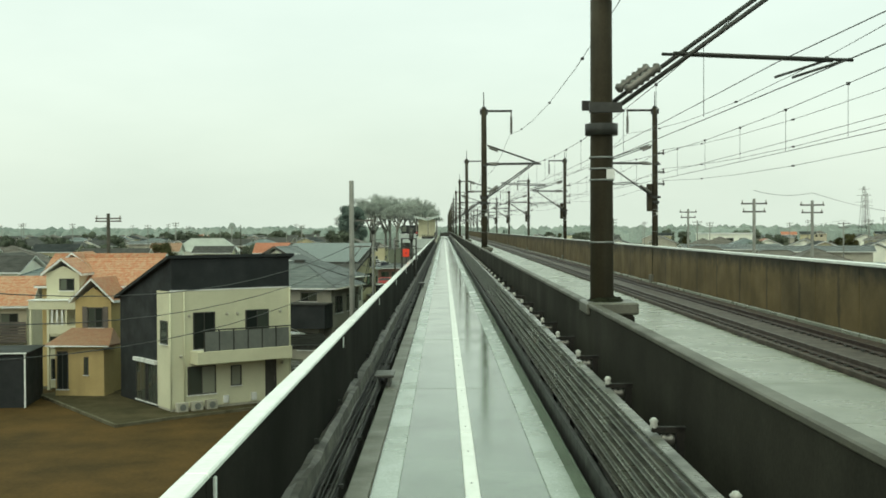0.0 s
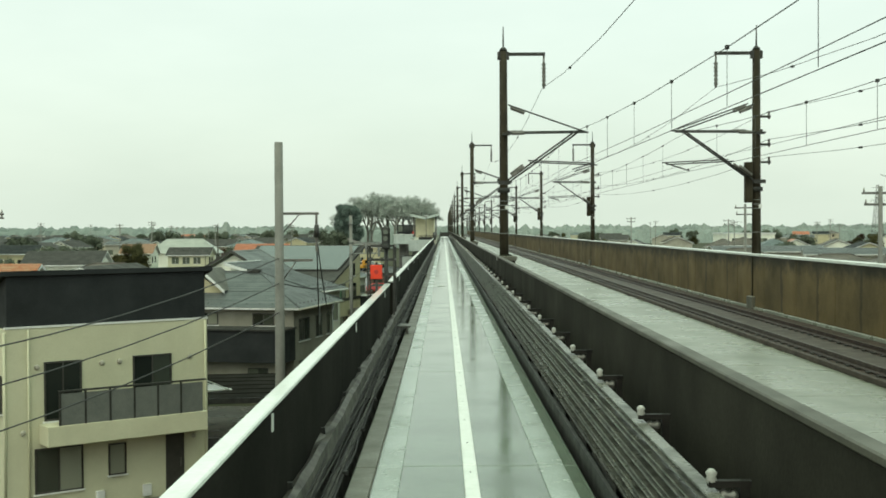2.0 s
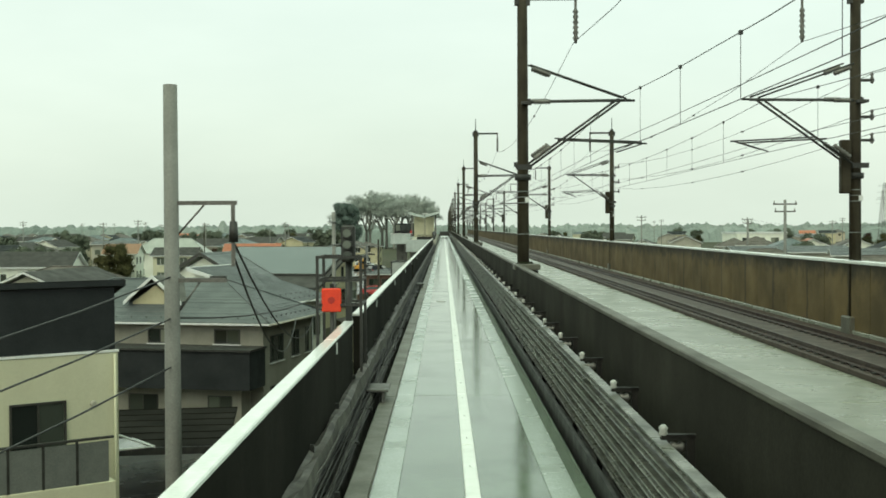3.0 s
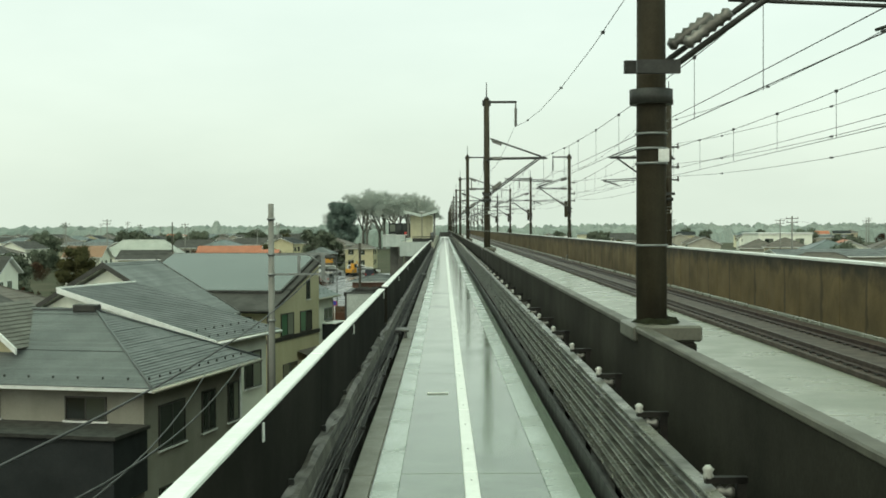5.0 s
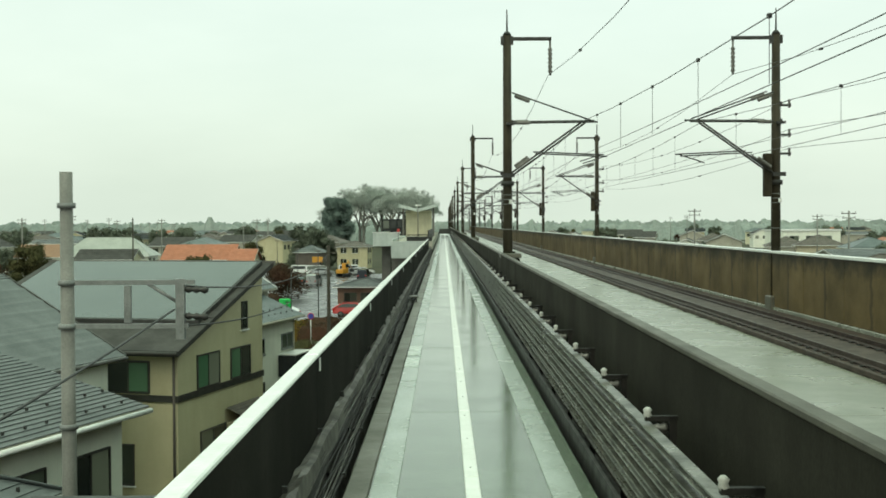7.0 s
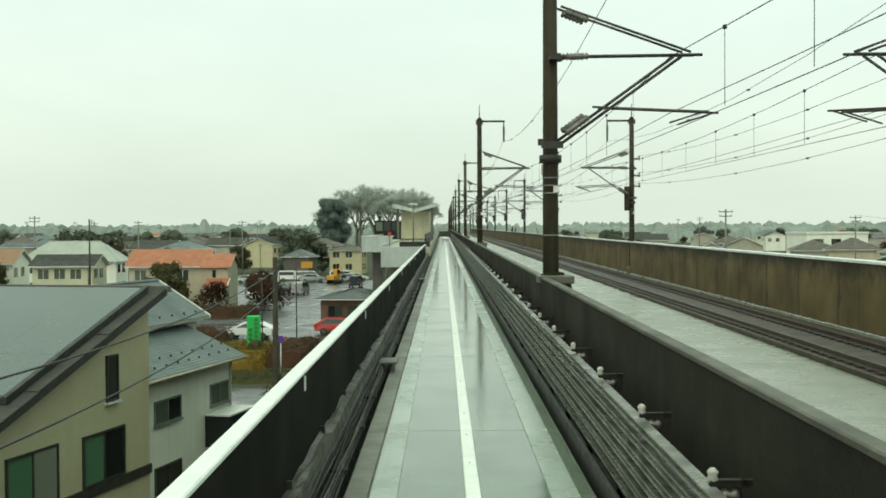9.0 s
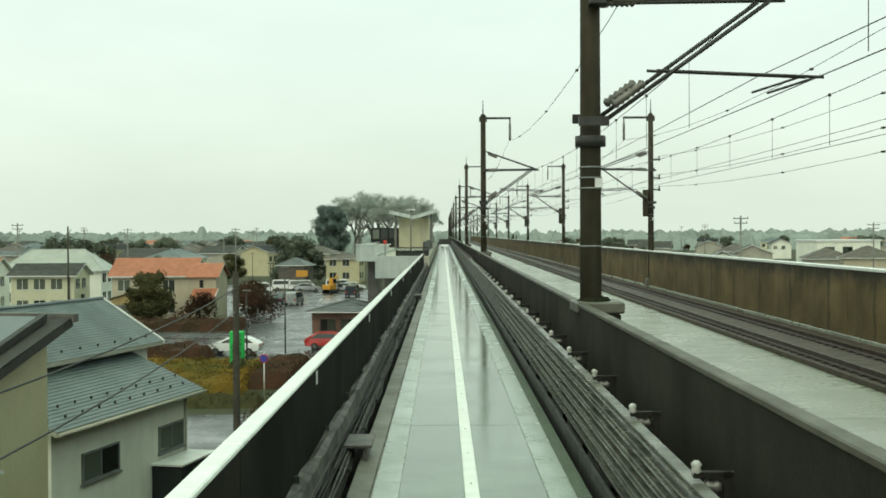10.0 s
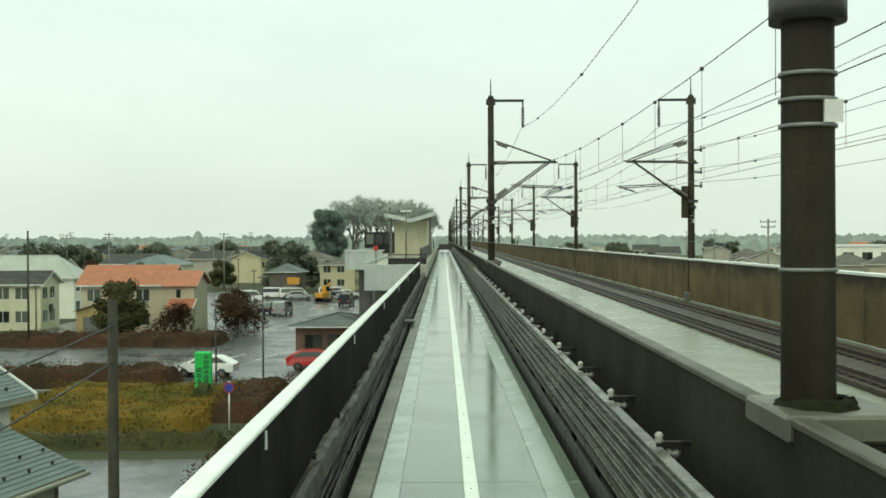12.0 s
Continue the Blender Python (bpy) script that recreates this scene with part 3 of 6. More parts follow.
# ---- houses ----
def roof_plane(bm, a, b, c, d, courses, step=0.024):
    """A slope from the eave a-b up to the ridge d-c, laid in courses that overlap one another."""
    a, b, c, d = (Vector(p) for p in (a, b, c, d))
    nrm = (b - a).cross(d - a)
    if nrm.length < 1e-6:
        nrm = (b - a).cross(c - a)
    nrm = nrm.normalized()
    if nrm.z < 0:
        nrm = -nrm
    courses = int(courses * 1.8)
    lo = (bm.verts.new(a), bm.verts.new(b))
    for i in range(courses):
        u, v = i / courses, (i + 1) / courses
        o = nrm * step
        v2, v3 = bm.verts.new(b.lerp(c, u) + o), bm.verts.new(a.lerp(d, u) + o)
        q0, q1 = a.lerp(d, v), b.lerp(c, v)
        bm.faces.new((lo[0], lo[1], v2, v3))
        if (q1 - q0).length > 1e-4:
            hi = (bm.verts.new(q0 + nrm * 0.004), bm.verts.new(q1 + nrm * 0.004))
            bm.faces.new((v3, v2, hi[1], hi[0]))
        else:
            hi = (bm.verts.new(q0 + nrm * 0.004),) * 2
            bm.faces.new((v3, v2, hi[0]))
        lo = hi
    return bm


def snow_guards(parent, a, b, c, d, n, rows=(0.09,)):
    """Small snow stops standing in staggered rows over the eave a-b of the slope a, b, c, d."""
    a, b, c, d = (Vector(p) for p in (a, b, c, d))
    bm = bmesh.new()
    for k, v in enumerate(rows):
        p, q = a.lerp(d, v), b.lerp(c, v)
        for i in range(n):
            o = p.lerp(q, (i + 0.3 + 0.4 * (k % 2)) / n)
            bx(bm, o.x - 0.022, o.y - 0.022, o.z - 0.02, o.x + 0.022, o.y + 0.022, o.z + 0.06)
    tagged(part("snow_guard", bm, M_DARKSTEEL, parent), kind="stuff")


def slab_poly(bm, pts, t):
    """A flat polygon with thickness t downwards."""
    a = [bm.verts.new(p) for p in pts]
    b = [bm.verts.new((p[0], p[1], p[2] - t)) for p in pts]
    bm.faces.new(a)
    bm.faces.new(b[::-1])
    n = len(pts)
    for i in range(n):
        bm.faces.new((a[i], b[i], b[(i + 1) % n], a[(i + 1) % n]))
    return bm


def hip_roof(parent, w, d, z, rise, material, over=0.45, courses=14, ox=0.0, oy=0.0, cap_mat=None, step=0.024):
    x, y = w / 2 + over, d / 2 + over
    if w >= d:
        r0, r1 = (-(x - y), 0), ((x - y), 0)
    else:
        r0, r1 = (0, -(y - x)), (0, (y - x))
    P = lambda px, py, pz: (px + ox, py + oy, pz)
    e = [P(-x, -y, z), P(x, -y, z), P(x, y, z), P(-x, y, z)]
    R0, R1 = P(*r0, z + rise), P(*r1, z + rise)
    bm = bmesh.new()
    if w >= d:
        for q in ((e[0], e[1], R1, R0), (e[2], e[3], R0, R1), (e[1], e[2], R1, R1), (e[3], e[0], R0, R0)):
            roof_plane(bm, *q, courses, step)
    else:
        for q in ((e[1], e[2], R1, R0), (e[3], e[0], R0, R1), (e[0], e[1], R0, R0), (e[2], e[3], R1, R1)):
            roof_plane(bm, *q, courses, step)
    bmesh.ops.remove_doubles(bm, verts=bm.verts, dist=0.02)
    rf = part("roof", bm, material, parent)
    bm = bmesh.new()
    slab_poly(bm, [(p[0], p[1], p[2] - 0.005) for p in e], 0.1)
    part("eave", bm, M_TRIM, parent)
    bm = bmesh.new()
    tube(bm, Vector(R0) + Vector((0, 0, 0.03)), Vector(R1) + Vector((0, 0, 0.031)), 0.055, 0.055, 6)
    for c, r in ((e[0], R0), (e[1], R1 if w >= d else R0), (e[2], R1), (e[3], R0 if w >= d else R1)):
        tube(bm, Vector(c) + Vector((0, 0, 0.04)), Vector(r) + Vector((0, 0, 0.04)), 0.035, 0.035, 6)
    part("ridge_cap", bm, cap_mat or material, rf)
    return rf


def gable_roof(parent, w, d, z, rise, material, over=0.4, courses=14, along="x", ox=0.0, oy=0.0):
    x, y = w / 2 + over, d / 2 + over
    P = lambda px, py, pz: (px + ox, py + oy, pz)
    bm = bmesh.new()
    if along == "x":
        e = [P(-x, -y, z), P(x, -y, z), P(x, y, z), P(-x, y, z)]
        R0, R1 = P(-x, 0, z + rise), P(x, 0, z + rise)
        roof_plane(bm, e[0], e[1], R1, R0, courses)
        roof_plane(bm, e[2], e[3], R0, R1, courses)
    else:
        e = [P(x, -y, z), P(x, y, z), P(-x, y, z), P(-x, -y, z)]
        R0, R1 = P(0, -y, z + rise), P(0, y, z + rise)
        roof_plane(bm, e[0], e[1], R1, R0, courses)
        roof_plane(bm, e[2], e[3], R0, R1, courses)
    bmesh.ops.remove_doubles(bm, verts=bm.verts, dist=0.02)
    rf = part("roof", bm, material, parent)
    bm = bmesh.new()
    slab_poly(bm, [Vector(e[0]) - Vector((0, 0, .01)), Vector(e[1]) - Vector((0, 0, .01)), Vector(R1) - Vector((0, 0, .01)), Vector(R0) - Vector((0, 0, .01))], 0.13)
    slab_poly(bm, [Vector(e[2]) - Vector((0, 0, .01)), Vector(e[3]) - Vector((0, 0, .01)), Vector(R0) - Vector((0, 0, .01)), Vector(R1) - Vector((0, 0, .01))], 0.13)
    part("eave", bm, M_TRIM, parent)
    return rf


def gable_body(w, d, z0, z, rise, along="x", ox=0.0, oy=0.0):
    bm = box(-w / 2 + ox, -d / 2 + oy, z0, w / 2 + ox, d / 2 + oy, z - 0.02)
    r = rise * ((d if along == "x" else w) / ((d if along == "x" else w) + 0.8))
    if along == "x":
        pr = [(-w / 2 + ox, -d / 2 + oy), (-w / 2 + ox, d / 2 + oy), (w / 2 + ox, -d / 2 + oy), (w / 2 + ox, d / 2 + oy)]
        tops = [(-w / 2 + ox, oy), (w / 2 + ox, oy)]
    else:
        pr = [(-w / 2 + ox, -d / 2 + oy), (w / 2 + ox, -d / 2 + oy), (-w / 2 + ox, d / 2 + oy), (w / 2 + ox, d / 2 + oy)]
        tops = [(ox, -d / 2 + oy), (ox, d / 2 + oy)]
    A = [bm.verts.new((*p, z - 0.02)) for p in pr]
    T = [bm.verts.new((*p, z + r - 0.14)) for p in tops]
    bm.faces.new((A[0], A[1], T[0]))
    bm.faces.new((A[2], A[3], T[1]))
    bm.faces.new((A[0], A[2], T[1], T[0]))
    bm.faces.new((A[1], A[3], T[1], T[0]))
    return bm


def window(parent, m, x0, x1, z0, z1, split=2, pane=None, frame_mat=None, sill=True):
    """On a wall whose outside is -y: a framed window standing a little proud, glass set back in it."""
    f = 0.05
    bm = box(x0, -0.05, z0, x0 + f, 0.02, z1)
    bx(bm, x1 - f, -0.05, z0, x1, 0.02, z1)
    bx(bm, x0 + f, -0.05, z0, x1 - f, 0.02, z0 + f)
    bx(bm, x0 + f, -0.05, z1 - f, x1 - f, 0.02, z1)
    w = part("window", bm, frame_mat or M_FRAME, parent)
    w.matrix_basis = m
    n = split
    step = (x1 - x0 - 2 * f) / n
    for i in range(n):
        a = x0 + f + i * step
        bm = box(a + 0.012, -0.018 - 0.012 * (i % 2), z0 + f, a + step - 0.012, -0.006 - 0.012 * (i % 2), z1 - f)
        part("pane", bm, (pane if (pane and i == 0) else M_PANE), w)
        if i:
            part("mullion", box(a - 0.022, -0.042, z0 + f, a + 0.022, 0.0, z1 - f), frame_mat or M_FRAME, w)
    if sill:
        part("sill", box(x0 - 0.05, -0.09, z0 - 0.05, x1 + 0.05, 0.0, z0), M_TRIM if frame_mat is None else frame_mat, w)
    return w


def face(w, d, side, ox=0.0, oy=0.0):
    return {"front": pose(ox, oy - d / 2, 0), "right": pose(ox + w / 2, oy, 0, 0, 0, 90), "left": pose(ox - w / 2, oy, 0, 0, 0, -90), "back": pose(ox, oy + d / 2, 0, 0, 0, 180)}[side]


def at_corner(cx, cy, rz, w, d, right=True):
    """The pose of a house whose front right (or left) corner stands at (cx, cy)."""
    a = radians(rz)
    ux, uy = Vector((math.cos(a), math.sin(a))), Vector((-math.sin(a), math.cos(a)))
    c = Vector((cx, cy)) + ux * (-w / 2 if right else w / 2) + uy * (d / 2)
    return pose(c.x, c.y, 0, 0, 0, rz)


# cream house with a navy upper band, standing askew to the line
def cream_navy_house():
    w, d = 6.7, 7.0
    h = empty("house", at_corner(-13.7, 58.0, 36.5, w, d, right=False), "two-storey cream and dark navy house with balcony", "house")
    x, y = w / 2, d / 2
    bm = bmesh.new()
    prof = [(-y, 0.3), (y, 0.3), (y, 6.1), (-y, 8.3)]
    a = [bm.verts.new((-x, p, q)) for p, q in prof]
    b = [bm.verts.new((x, p, q)) for p, q in prof]
    for i in range(4):
        bm.faces.new((a[i], a[(i + 1) % 4], b[(i + 1) % 4], b[i]))
    bm.faces.new(a)
    bm.faces.new(b)
    part("navy_wall", bm, M_NAVY, h)
    bm = roof_plane(bmesh.new(), (x + .25, y + .3, 6.06), (-x - .25, y + .3, 6.06), (-x - .25, -y - .12, 8.42), (x + .25, -y - .12, 8.42), 16)
    slab_poly(bm, [(x + .25, y + .3, 6.05), (-x - .25, y + .3, 6.05), (-x - .25, -y - .12, 8.41), (x + .25, -y - .12, 8.41)], 0.14)
    part("roof", bm, M_NAVY, h)
    part("cream_wall", box(-x - 0.06, -y - 0.06, 0.65, x + 0.06, -y + 1.75, 6.6, 0.02), M_CREAM, h)
    part("plinth", box(-x - 0.03, -y - 0.03, 0.3, x + 0.03, -y + 1.7, 0.65), M_GREYW, h)
    part("parapet_flashing", box(-x - 0.08, -y - 0.08, 6.6, x + 0.08, -y + 0.06, 6.66), M_TRIM, h)
    F = pose(0, -y - 0.06, 0)
    # balcony: cream tray, grey panels between thin posts
    bal = part("balcony", box(-x + 0.95, -y - 0.95, 2.9, x - 0.35, -y - 0.06, 3.55, 0.02), M_CREAM, h)
    for i in range(6):
        a0 = -x + 1.35 + i * (4.85 / 6)
        part("balcony_panel", box(a0 + 0.03, -y - 0.93, 3.56, a0 + 4.85 / 6 - 0.03, -y - 0.9, 4.55), M_GREYPANEL, bal)
        part("post", box(a0 - 0.03, -y - 0.945, 3.55, a0 + 0.03, -y - 0.885, 4.6), M_DARKSTEEL, bal)
    part("handrail", box(-x + 1.3, -y - 0.96, 4.6, x - 0.4, -y - 0.87, 4.66, 0.01), M_DARKSTEEL, bal)
    for s0, s1, z0, z1, sp in ((1.12, 2.33, 3.6, 5.5, 2), (4.06, 5.42, 3.6, 5.5, 2), (0.8, 2.35, 1.3, 2.75, 2), (3.2, 3.8, 1.6, 2.65, 1)):
        window(h, F, -x + s0, -x + s1, z0, z1, sp)
    dr = part("door", box(-x + 5.2, -y - 0.1, 0.68, -x + 5.85, -y - 0.06, 2.8), M_FRAME, h, "dark entrance door")
    part("handle", box(-x + 5.7, -y - 0.15, 1.6, -x + 5.74, -y - 0.1, 1.9), M_STEEL, dr)
    L = pose(-x - 0.06, 0, 0, 0, 0, -90)
    window(h, L, 2.25, 3.15, 3.9, 5.1, 1)
    L2 = pose(-x, 0, 0, 0, 0, -90)
    for a0, a1 in ((-0.4, 0.9), (1.2, 2.4)):
        w_ = window(h, pose(-x - (0.06 if a0 > 1.7 else 0.0), 0, 0, 0, 0, -90), a0 - 0.8, a1 - 0.75, 0.7, 2.75, 2)
        part("shutter_box", box(a0 - 0.85, -0.2, 2.76, a1 - 0.7, 0.0, 2.95), M_TRIM, w_)
    part("drain_pipe", rod((-x - 0.12, -y - 0.1, 0.5), (-x - 0.12, -y - 0.1, 6.5), 0.04, 0.04, 8), M_CREAM, h)
    part("drain_pipe", rod((-x + 0.62, -y - 0.12, 0.5), (-x + 0.62, -y - 0.12, 6.55), 0.035, 0.035, 8), M_CREAM, h)
    part("drain_pipe", rod((x - 0.05, -y - 0.12, 0.5), (x - 0.05, -y - 0.12, 6.55), 0.035, 0.035, 8), M_CREAM, h)
    for a0, z in ((0.9, 5.35), (3.0, 5.35), (3.6, 5.35), (6.1, 5.35), (0.45, 3.3), (2.9, 3.2), (4.4, 3.15), (6.2, 2.6)):
        part("vent_cap", lathe(bmesh.new(), (-x + a0, -y - 0.06, z), (-x + a0, -y - 0.15, z), [0.08, 0.085, 0.05], 10), M_GREYW, h)
    for a0 in (2.75, 4.35):
        part("meter_box", box(-x + a0, -y - 0.16, 0.75, -x + a0 + 0.3, -y - 0.06, 1.15, 0.015), M_TRIM, h)
    # thin white awning frame over the side entrance
    aw = part("awning", box(x, -y + 0.5, 3.98, x + 1.15, -y + 1.9, 4.02, 0.008), M_PANEAWN, h, "clear sheet awning with white frame")
    for yy in (-y + 0.5, -y + 1.9):
        part("awning_arm", rod((x, yy, 4.0), (x + 1.2, yy, 3.98), 0.03, 0.03, 6), M_TRIM, aw)
        part("awning_stay", rod((x, yy, 4.5), (x + 1.1, yy, 4.0), 0.02, 0.02, 6), M_TRIM, aw)
    part("awning_edge", rod((x + 1.2, -y + 0.45, 3.98), (x + 1.2, -y + 1.95, 3.98), 0.035, 0.035, 6), M_TRIM, aw)
    for a0 in (0.1, 0.9, 1.7):
        u = part("outdoor_unit", box(-x + a0, -y - 0.4, 0.52, -x + a0 + 0.6, -y - 0.12, 1.0, 0.02), M_GREYW, h)
        part("fan_grille", rod((-x + a0 + .3, -y - 0.4, 0.76), (-x + a0 + .3, -y - 0.415, 0.76), 0.17, 0.17, 14), M_GREYPANEL, u)


M_PANEAWN = mat("awning_sheet", (0.3, 0.31, 0.28), (0.24, 0.25, 0.22), rough=0.2, scale=2, fine=20, bump=0)
M_KERB = mat("mossy_kerb", (0.13, 0.12, 0.08), (0.075, 0.068, 0.042), rough=0.6, spec=0.2, scale=1.5, fine=25)
M_TERRACE = mat("stained_terrace_concrete", (0.07, 0.056, 0.028), (0.042, 0.036, 0.018), rough=0.7, spec=0.15, scale=0.9, fine=20, bump=0.2)
cream_navy_house()
ter = empty("terrace", pose(0, 0, 0), "stained concrete terrace with a low kerb round the houses", "terrace")
CORN = [(-22.8, 64.3), (-15.3, 53.6), (-13.4, 55.6), (-8.0, 60.2), (-8.6, 68.5), (-19.5, 71.0)]
part("slab", slab_poly(bmesh.new(), [(px, py, 0.545) for px, py in CORN], 0.2), M_TERRACE, ter)
for (px, py), (qx, qy) in zip(CORN[:3], CORN[1:4]):
    u = Vector((qx - px, qy - py, 0)).normalized()
    v = Vector((-u.y, u.x, 0)) * 0.07
    part("kerb", slab_poly(bmesh.new(), [(px + v.x, py + v.y, 0.66), (qx + v.x, qy + v.y, 0.66), (qx - v.x, qy - v.y, 0.66), (px - v.x, py - v.y, 0.66)], 0.3), M_KERB, ter)


# added dark roof that stands for the shadow between the two houses
def carport():
    th = empty("carport", pose(-10.6, 74.0, 0, 0, 0, 8), "dark flat roof on posts, added over the shadowed gap between two houses", "carport")
    part("roof", box(-3.0, -4.2, 2.5, 3.0, 4.2, 2.62, 0.02), M_WALL, th)
    for i in range(7):
        part("roof_rib", box(-3.0, -4.0 + i * 1.33, 2.62, 3.0, -3.95 + i * 1.33, 2.65), M_WALL, th)
    part("fascia", box(-3.05, -4.26, 2.42, 3.05, -4.2, 2.66), M_DARKSTEEL, th)
    for sx in (-2.8, 2.8):
        for sy in (-3.8, 0.0, 3.8):
            part("post", box(sx - 0.06, sy - 0.06, 0.0, sx + 0.06, sy + 0.06, 2.5), M_DARKSTEEL, th)


carport()
# added slab, keeps the ground of the shadowed gap dark
tagged(part("driveway", slab_poly(bmesh.new(), [(-15.5, 67.2, 0.52), (-6.6, 67.2, 0.52), (-6.6, 84.5, 0.09), (-15.5, 84.5, 0.09)], 0.4), M_ASPHALT), "wet dark asphalt slab added in the shadowed gap between houses", "driveway", kind="structure")


# orange-tiled pair of bodies behind it
def orange_tile_house():
    h = empty("house", pose(-19.95, 65.2, 0, 0, 0, -6), "ochre and cream house with mottled orange tile roofs", "house")
    # main body with its long ridge across
    part("rear_wall", gable_body(6.4, 5.2, 0.3, 6.45, 1.85, "x", -1.0, 5.4), M_OCHRE, h)
    gable_roof(h, 6.4, 5.2, 6.45, 1.85, M_PATCHTILE, 0.35, 16, "x", -1.0, 5.4)
    # narrow ochre front gable
    part("front_wall", gable_body(2.1, 5.6, 0.3, 5.75, 1.2, "y", 0.12, 2.8), M_OCHRE, h)
    gable_roof(h, 2.1, 5.6, 5.75, 1.28, M_PATCHTILE, 0.28, 12, "y", 0.12, 2.8)
    # taller cream wing with two gables, one behind the other
    part("side_wall", gable_body(2.0, 4.0, 0.3, 7.2, 0.8, "y", -2.55, 4.0), M_CREAM, h)
    gable_roof(h, 2.0, 4.0, 7.2, 0.9, M_PATCHTILE, 0.25, 8, "y", -2.55, 4.0)
    part("stair_wall", gable_body(2.2, 2.6, 0.3, 7.4, 0.9, "y", -2.9, 5.6), M_CREAM, h)
    gable_roof(h, 2.2, 2.6, 7.4, 1.0, M_PATCHTILE, 0.25, 8, "y", -2.9, 5.6)
    # hipped porch roof
    e0, e1, r0, r1 = (-1.95, -1.75, 3.38), (1.75, -1.75, 3.38), (-1.1, -0.02, 4.2), (1.3, -0.02, 4.2)
    b0, b1 = (-1.95, -0.02, 3.38), (1.75, -0.02, 3.38)
    bm = roof_plane(bmesh.new(), e0, e1, r1, r0, 6)
    roof_plane(bm, e1, b1, r1, r1, 6)
    roof_plane(bm, b0, e0, r0, r0, 6)
    slab_poly(bm, [(-1.95, -1.75, 3.37), (1.75, -1.75, 3.37), (1.75, -0.02, 3.37), (-1.95, -0.02, 3.37)], 0.1)
    part("porch_roof", bm, M_PORCHTILE, h)
    part("porch_gutter", rod((-1.95, -1.8, 3.32), (1.75, -1.8, 3.32), 0.04, 0.04, 8), M_TRIM, h)
    part("porch_wall", box(-1.5, -1.4, 0.3, 1.3, -0.02, 3.26), M_OCHRE, h)
    F = pose(0, 0, 0)
    window(h, F, -0.2, 0.7, 4.2, 5.35, 2)
    for a in (-0.5, 0.72):
        part("shutter", box(a, -0.06, 4.15, a + 0.28, -0.01, 5.4), M_BROWNROOF, h)
    P = pose(0, -1.4, 0)
    window(h, P, -1.4, -0.75, 0.9, 3.0, 2)
    window(h, P, 0.15, 0.4, 1.7, 2.7, 1)
    S = pose(0, 2.0, 0)
    window(h, S, -2.75, -1.85, 6.2, 6.9, 2)
    window(h, S, -3.4, -1.9, 2.9, 3.5, 3)
    window(h, S, -3.3, -2.0, 1.0, 2.2, 2)
    # balcony on posts before the cream wing
    bal = part("balcony", box(-4.15, 0.9, 5.15, -1.0, 1.98, 5.65, 0.02), M_CREAM, h)
    part("balcony_cap", box(-4.2, 0.85, 5.654, -0.98, 1.98, 5.72, 0.01), M_TRIM, bal)
    for px in (-4.05, -3.0, -1.9, -1.08):
        part("post", box(px - 0.07, 0.92, 0.3, px + 0.07, 1.06, 5.15, 0.01), M_CREAM, bal)
    for px in (-2.75, -2.45, -2.15):
        part("slat", box(px - 0.05, 0.94, 4.25, px + 0.05, 1.02, 5.15), M_TRIM, bal)
    part("rail", box(-3.0, 0.93, 3.75, -1.08, 1.05, 4.25, 0.01), M_CREAM, bal)
    g = empty("house", pose(-30.5, 76.5, 0, 0, 0, 10), "cream house with mottled orange tile roof", "house")
    part("wall", gable_body(6.4, 6.0, 0.2, 4.9, 1.8, "x"), M_BEIGE, g)
    for k in range(7):
        part("timber_slat", box(-1.5, -3.34, 2.6 + 0.19 * k, 3.2, -3.28, 2.74 + 0.19 * k), M_BROWNROOF, g)
    part("timber_frame", box(-1.5, -3.27, 2.5, 3.2, -3.01, 2.62), M_BROWNROOF, g)
    gable_roof(g, 6.4, 6.0, 4.9, 1.8, M_PATCHTILE, 0.45, 14, "x")
    for a in (-2.4, -0.4, 1.6):
        window(g, pose(0, -3.0, 0), a, a + 1.1, 3.1, 4.4, 2)
        window(g, pose(0, -3.0, 0), a, a + 1.1, 0.9, 2.2, 2)


orange_tile_house()


def dark_shed():
    h = empty("shed", pose(-24.6, 61.5, 0, 0, 0, 6), "dark steel storage shed with pale roof edge", "shed")
    part("wall", box(-2.6, -2, 0.4, 2.6, 2, 3.3), M_NAVY, h)
    part("roof", box(-2.75, -2.15, 3.3, 2.75, 2.15, 3.38, 0.02), M_NAVY, h)
    part("roof_edge", box(-2.77, -2.19, 3.32, 2.77, -2.152, 3.4, 0.008), M_TRIM, h)
    part("corner_trim", box(2.6, -2.05, 0.4, 2.68, -1.97, 3.3), M_TRIM, h)
    part("door", box(-1.2, -2.05, 0.5, 1.2, -2.0, 2.9), M_NAVY, h)


dark_shed()


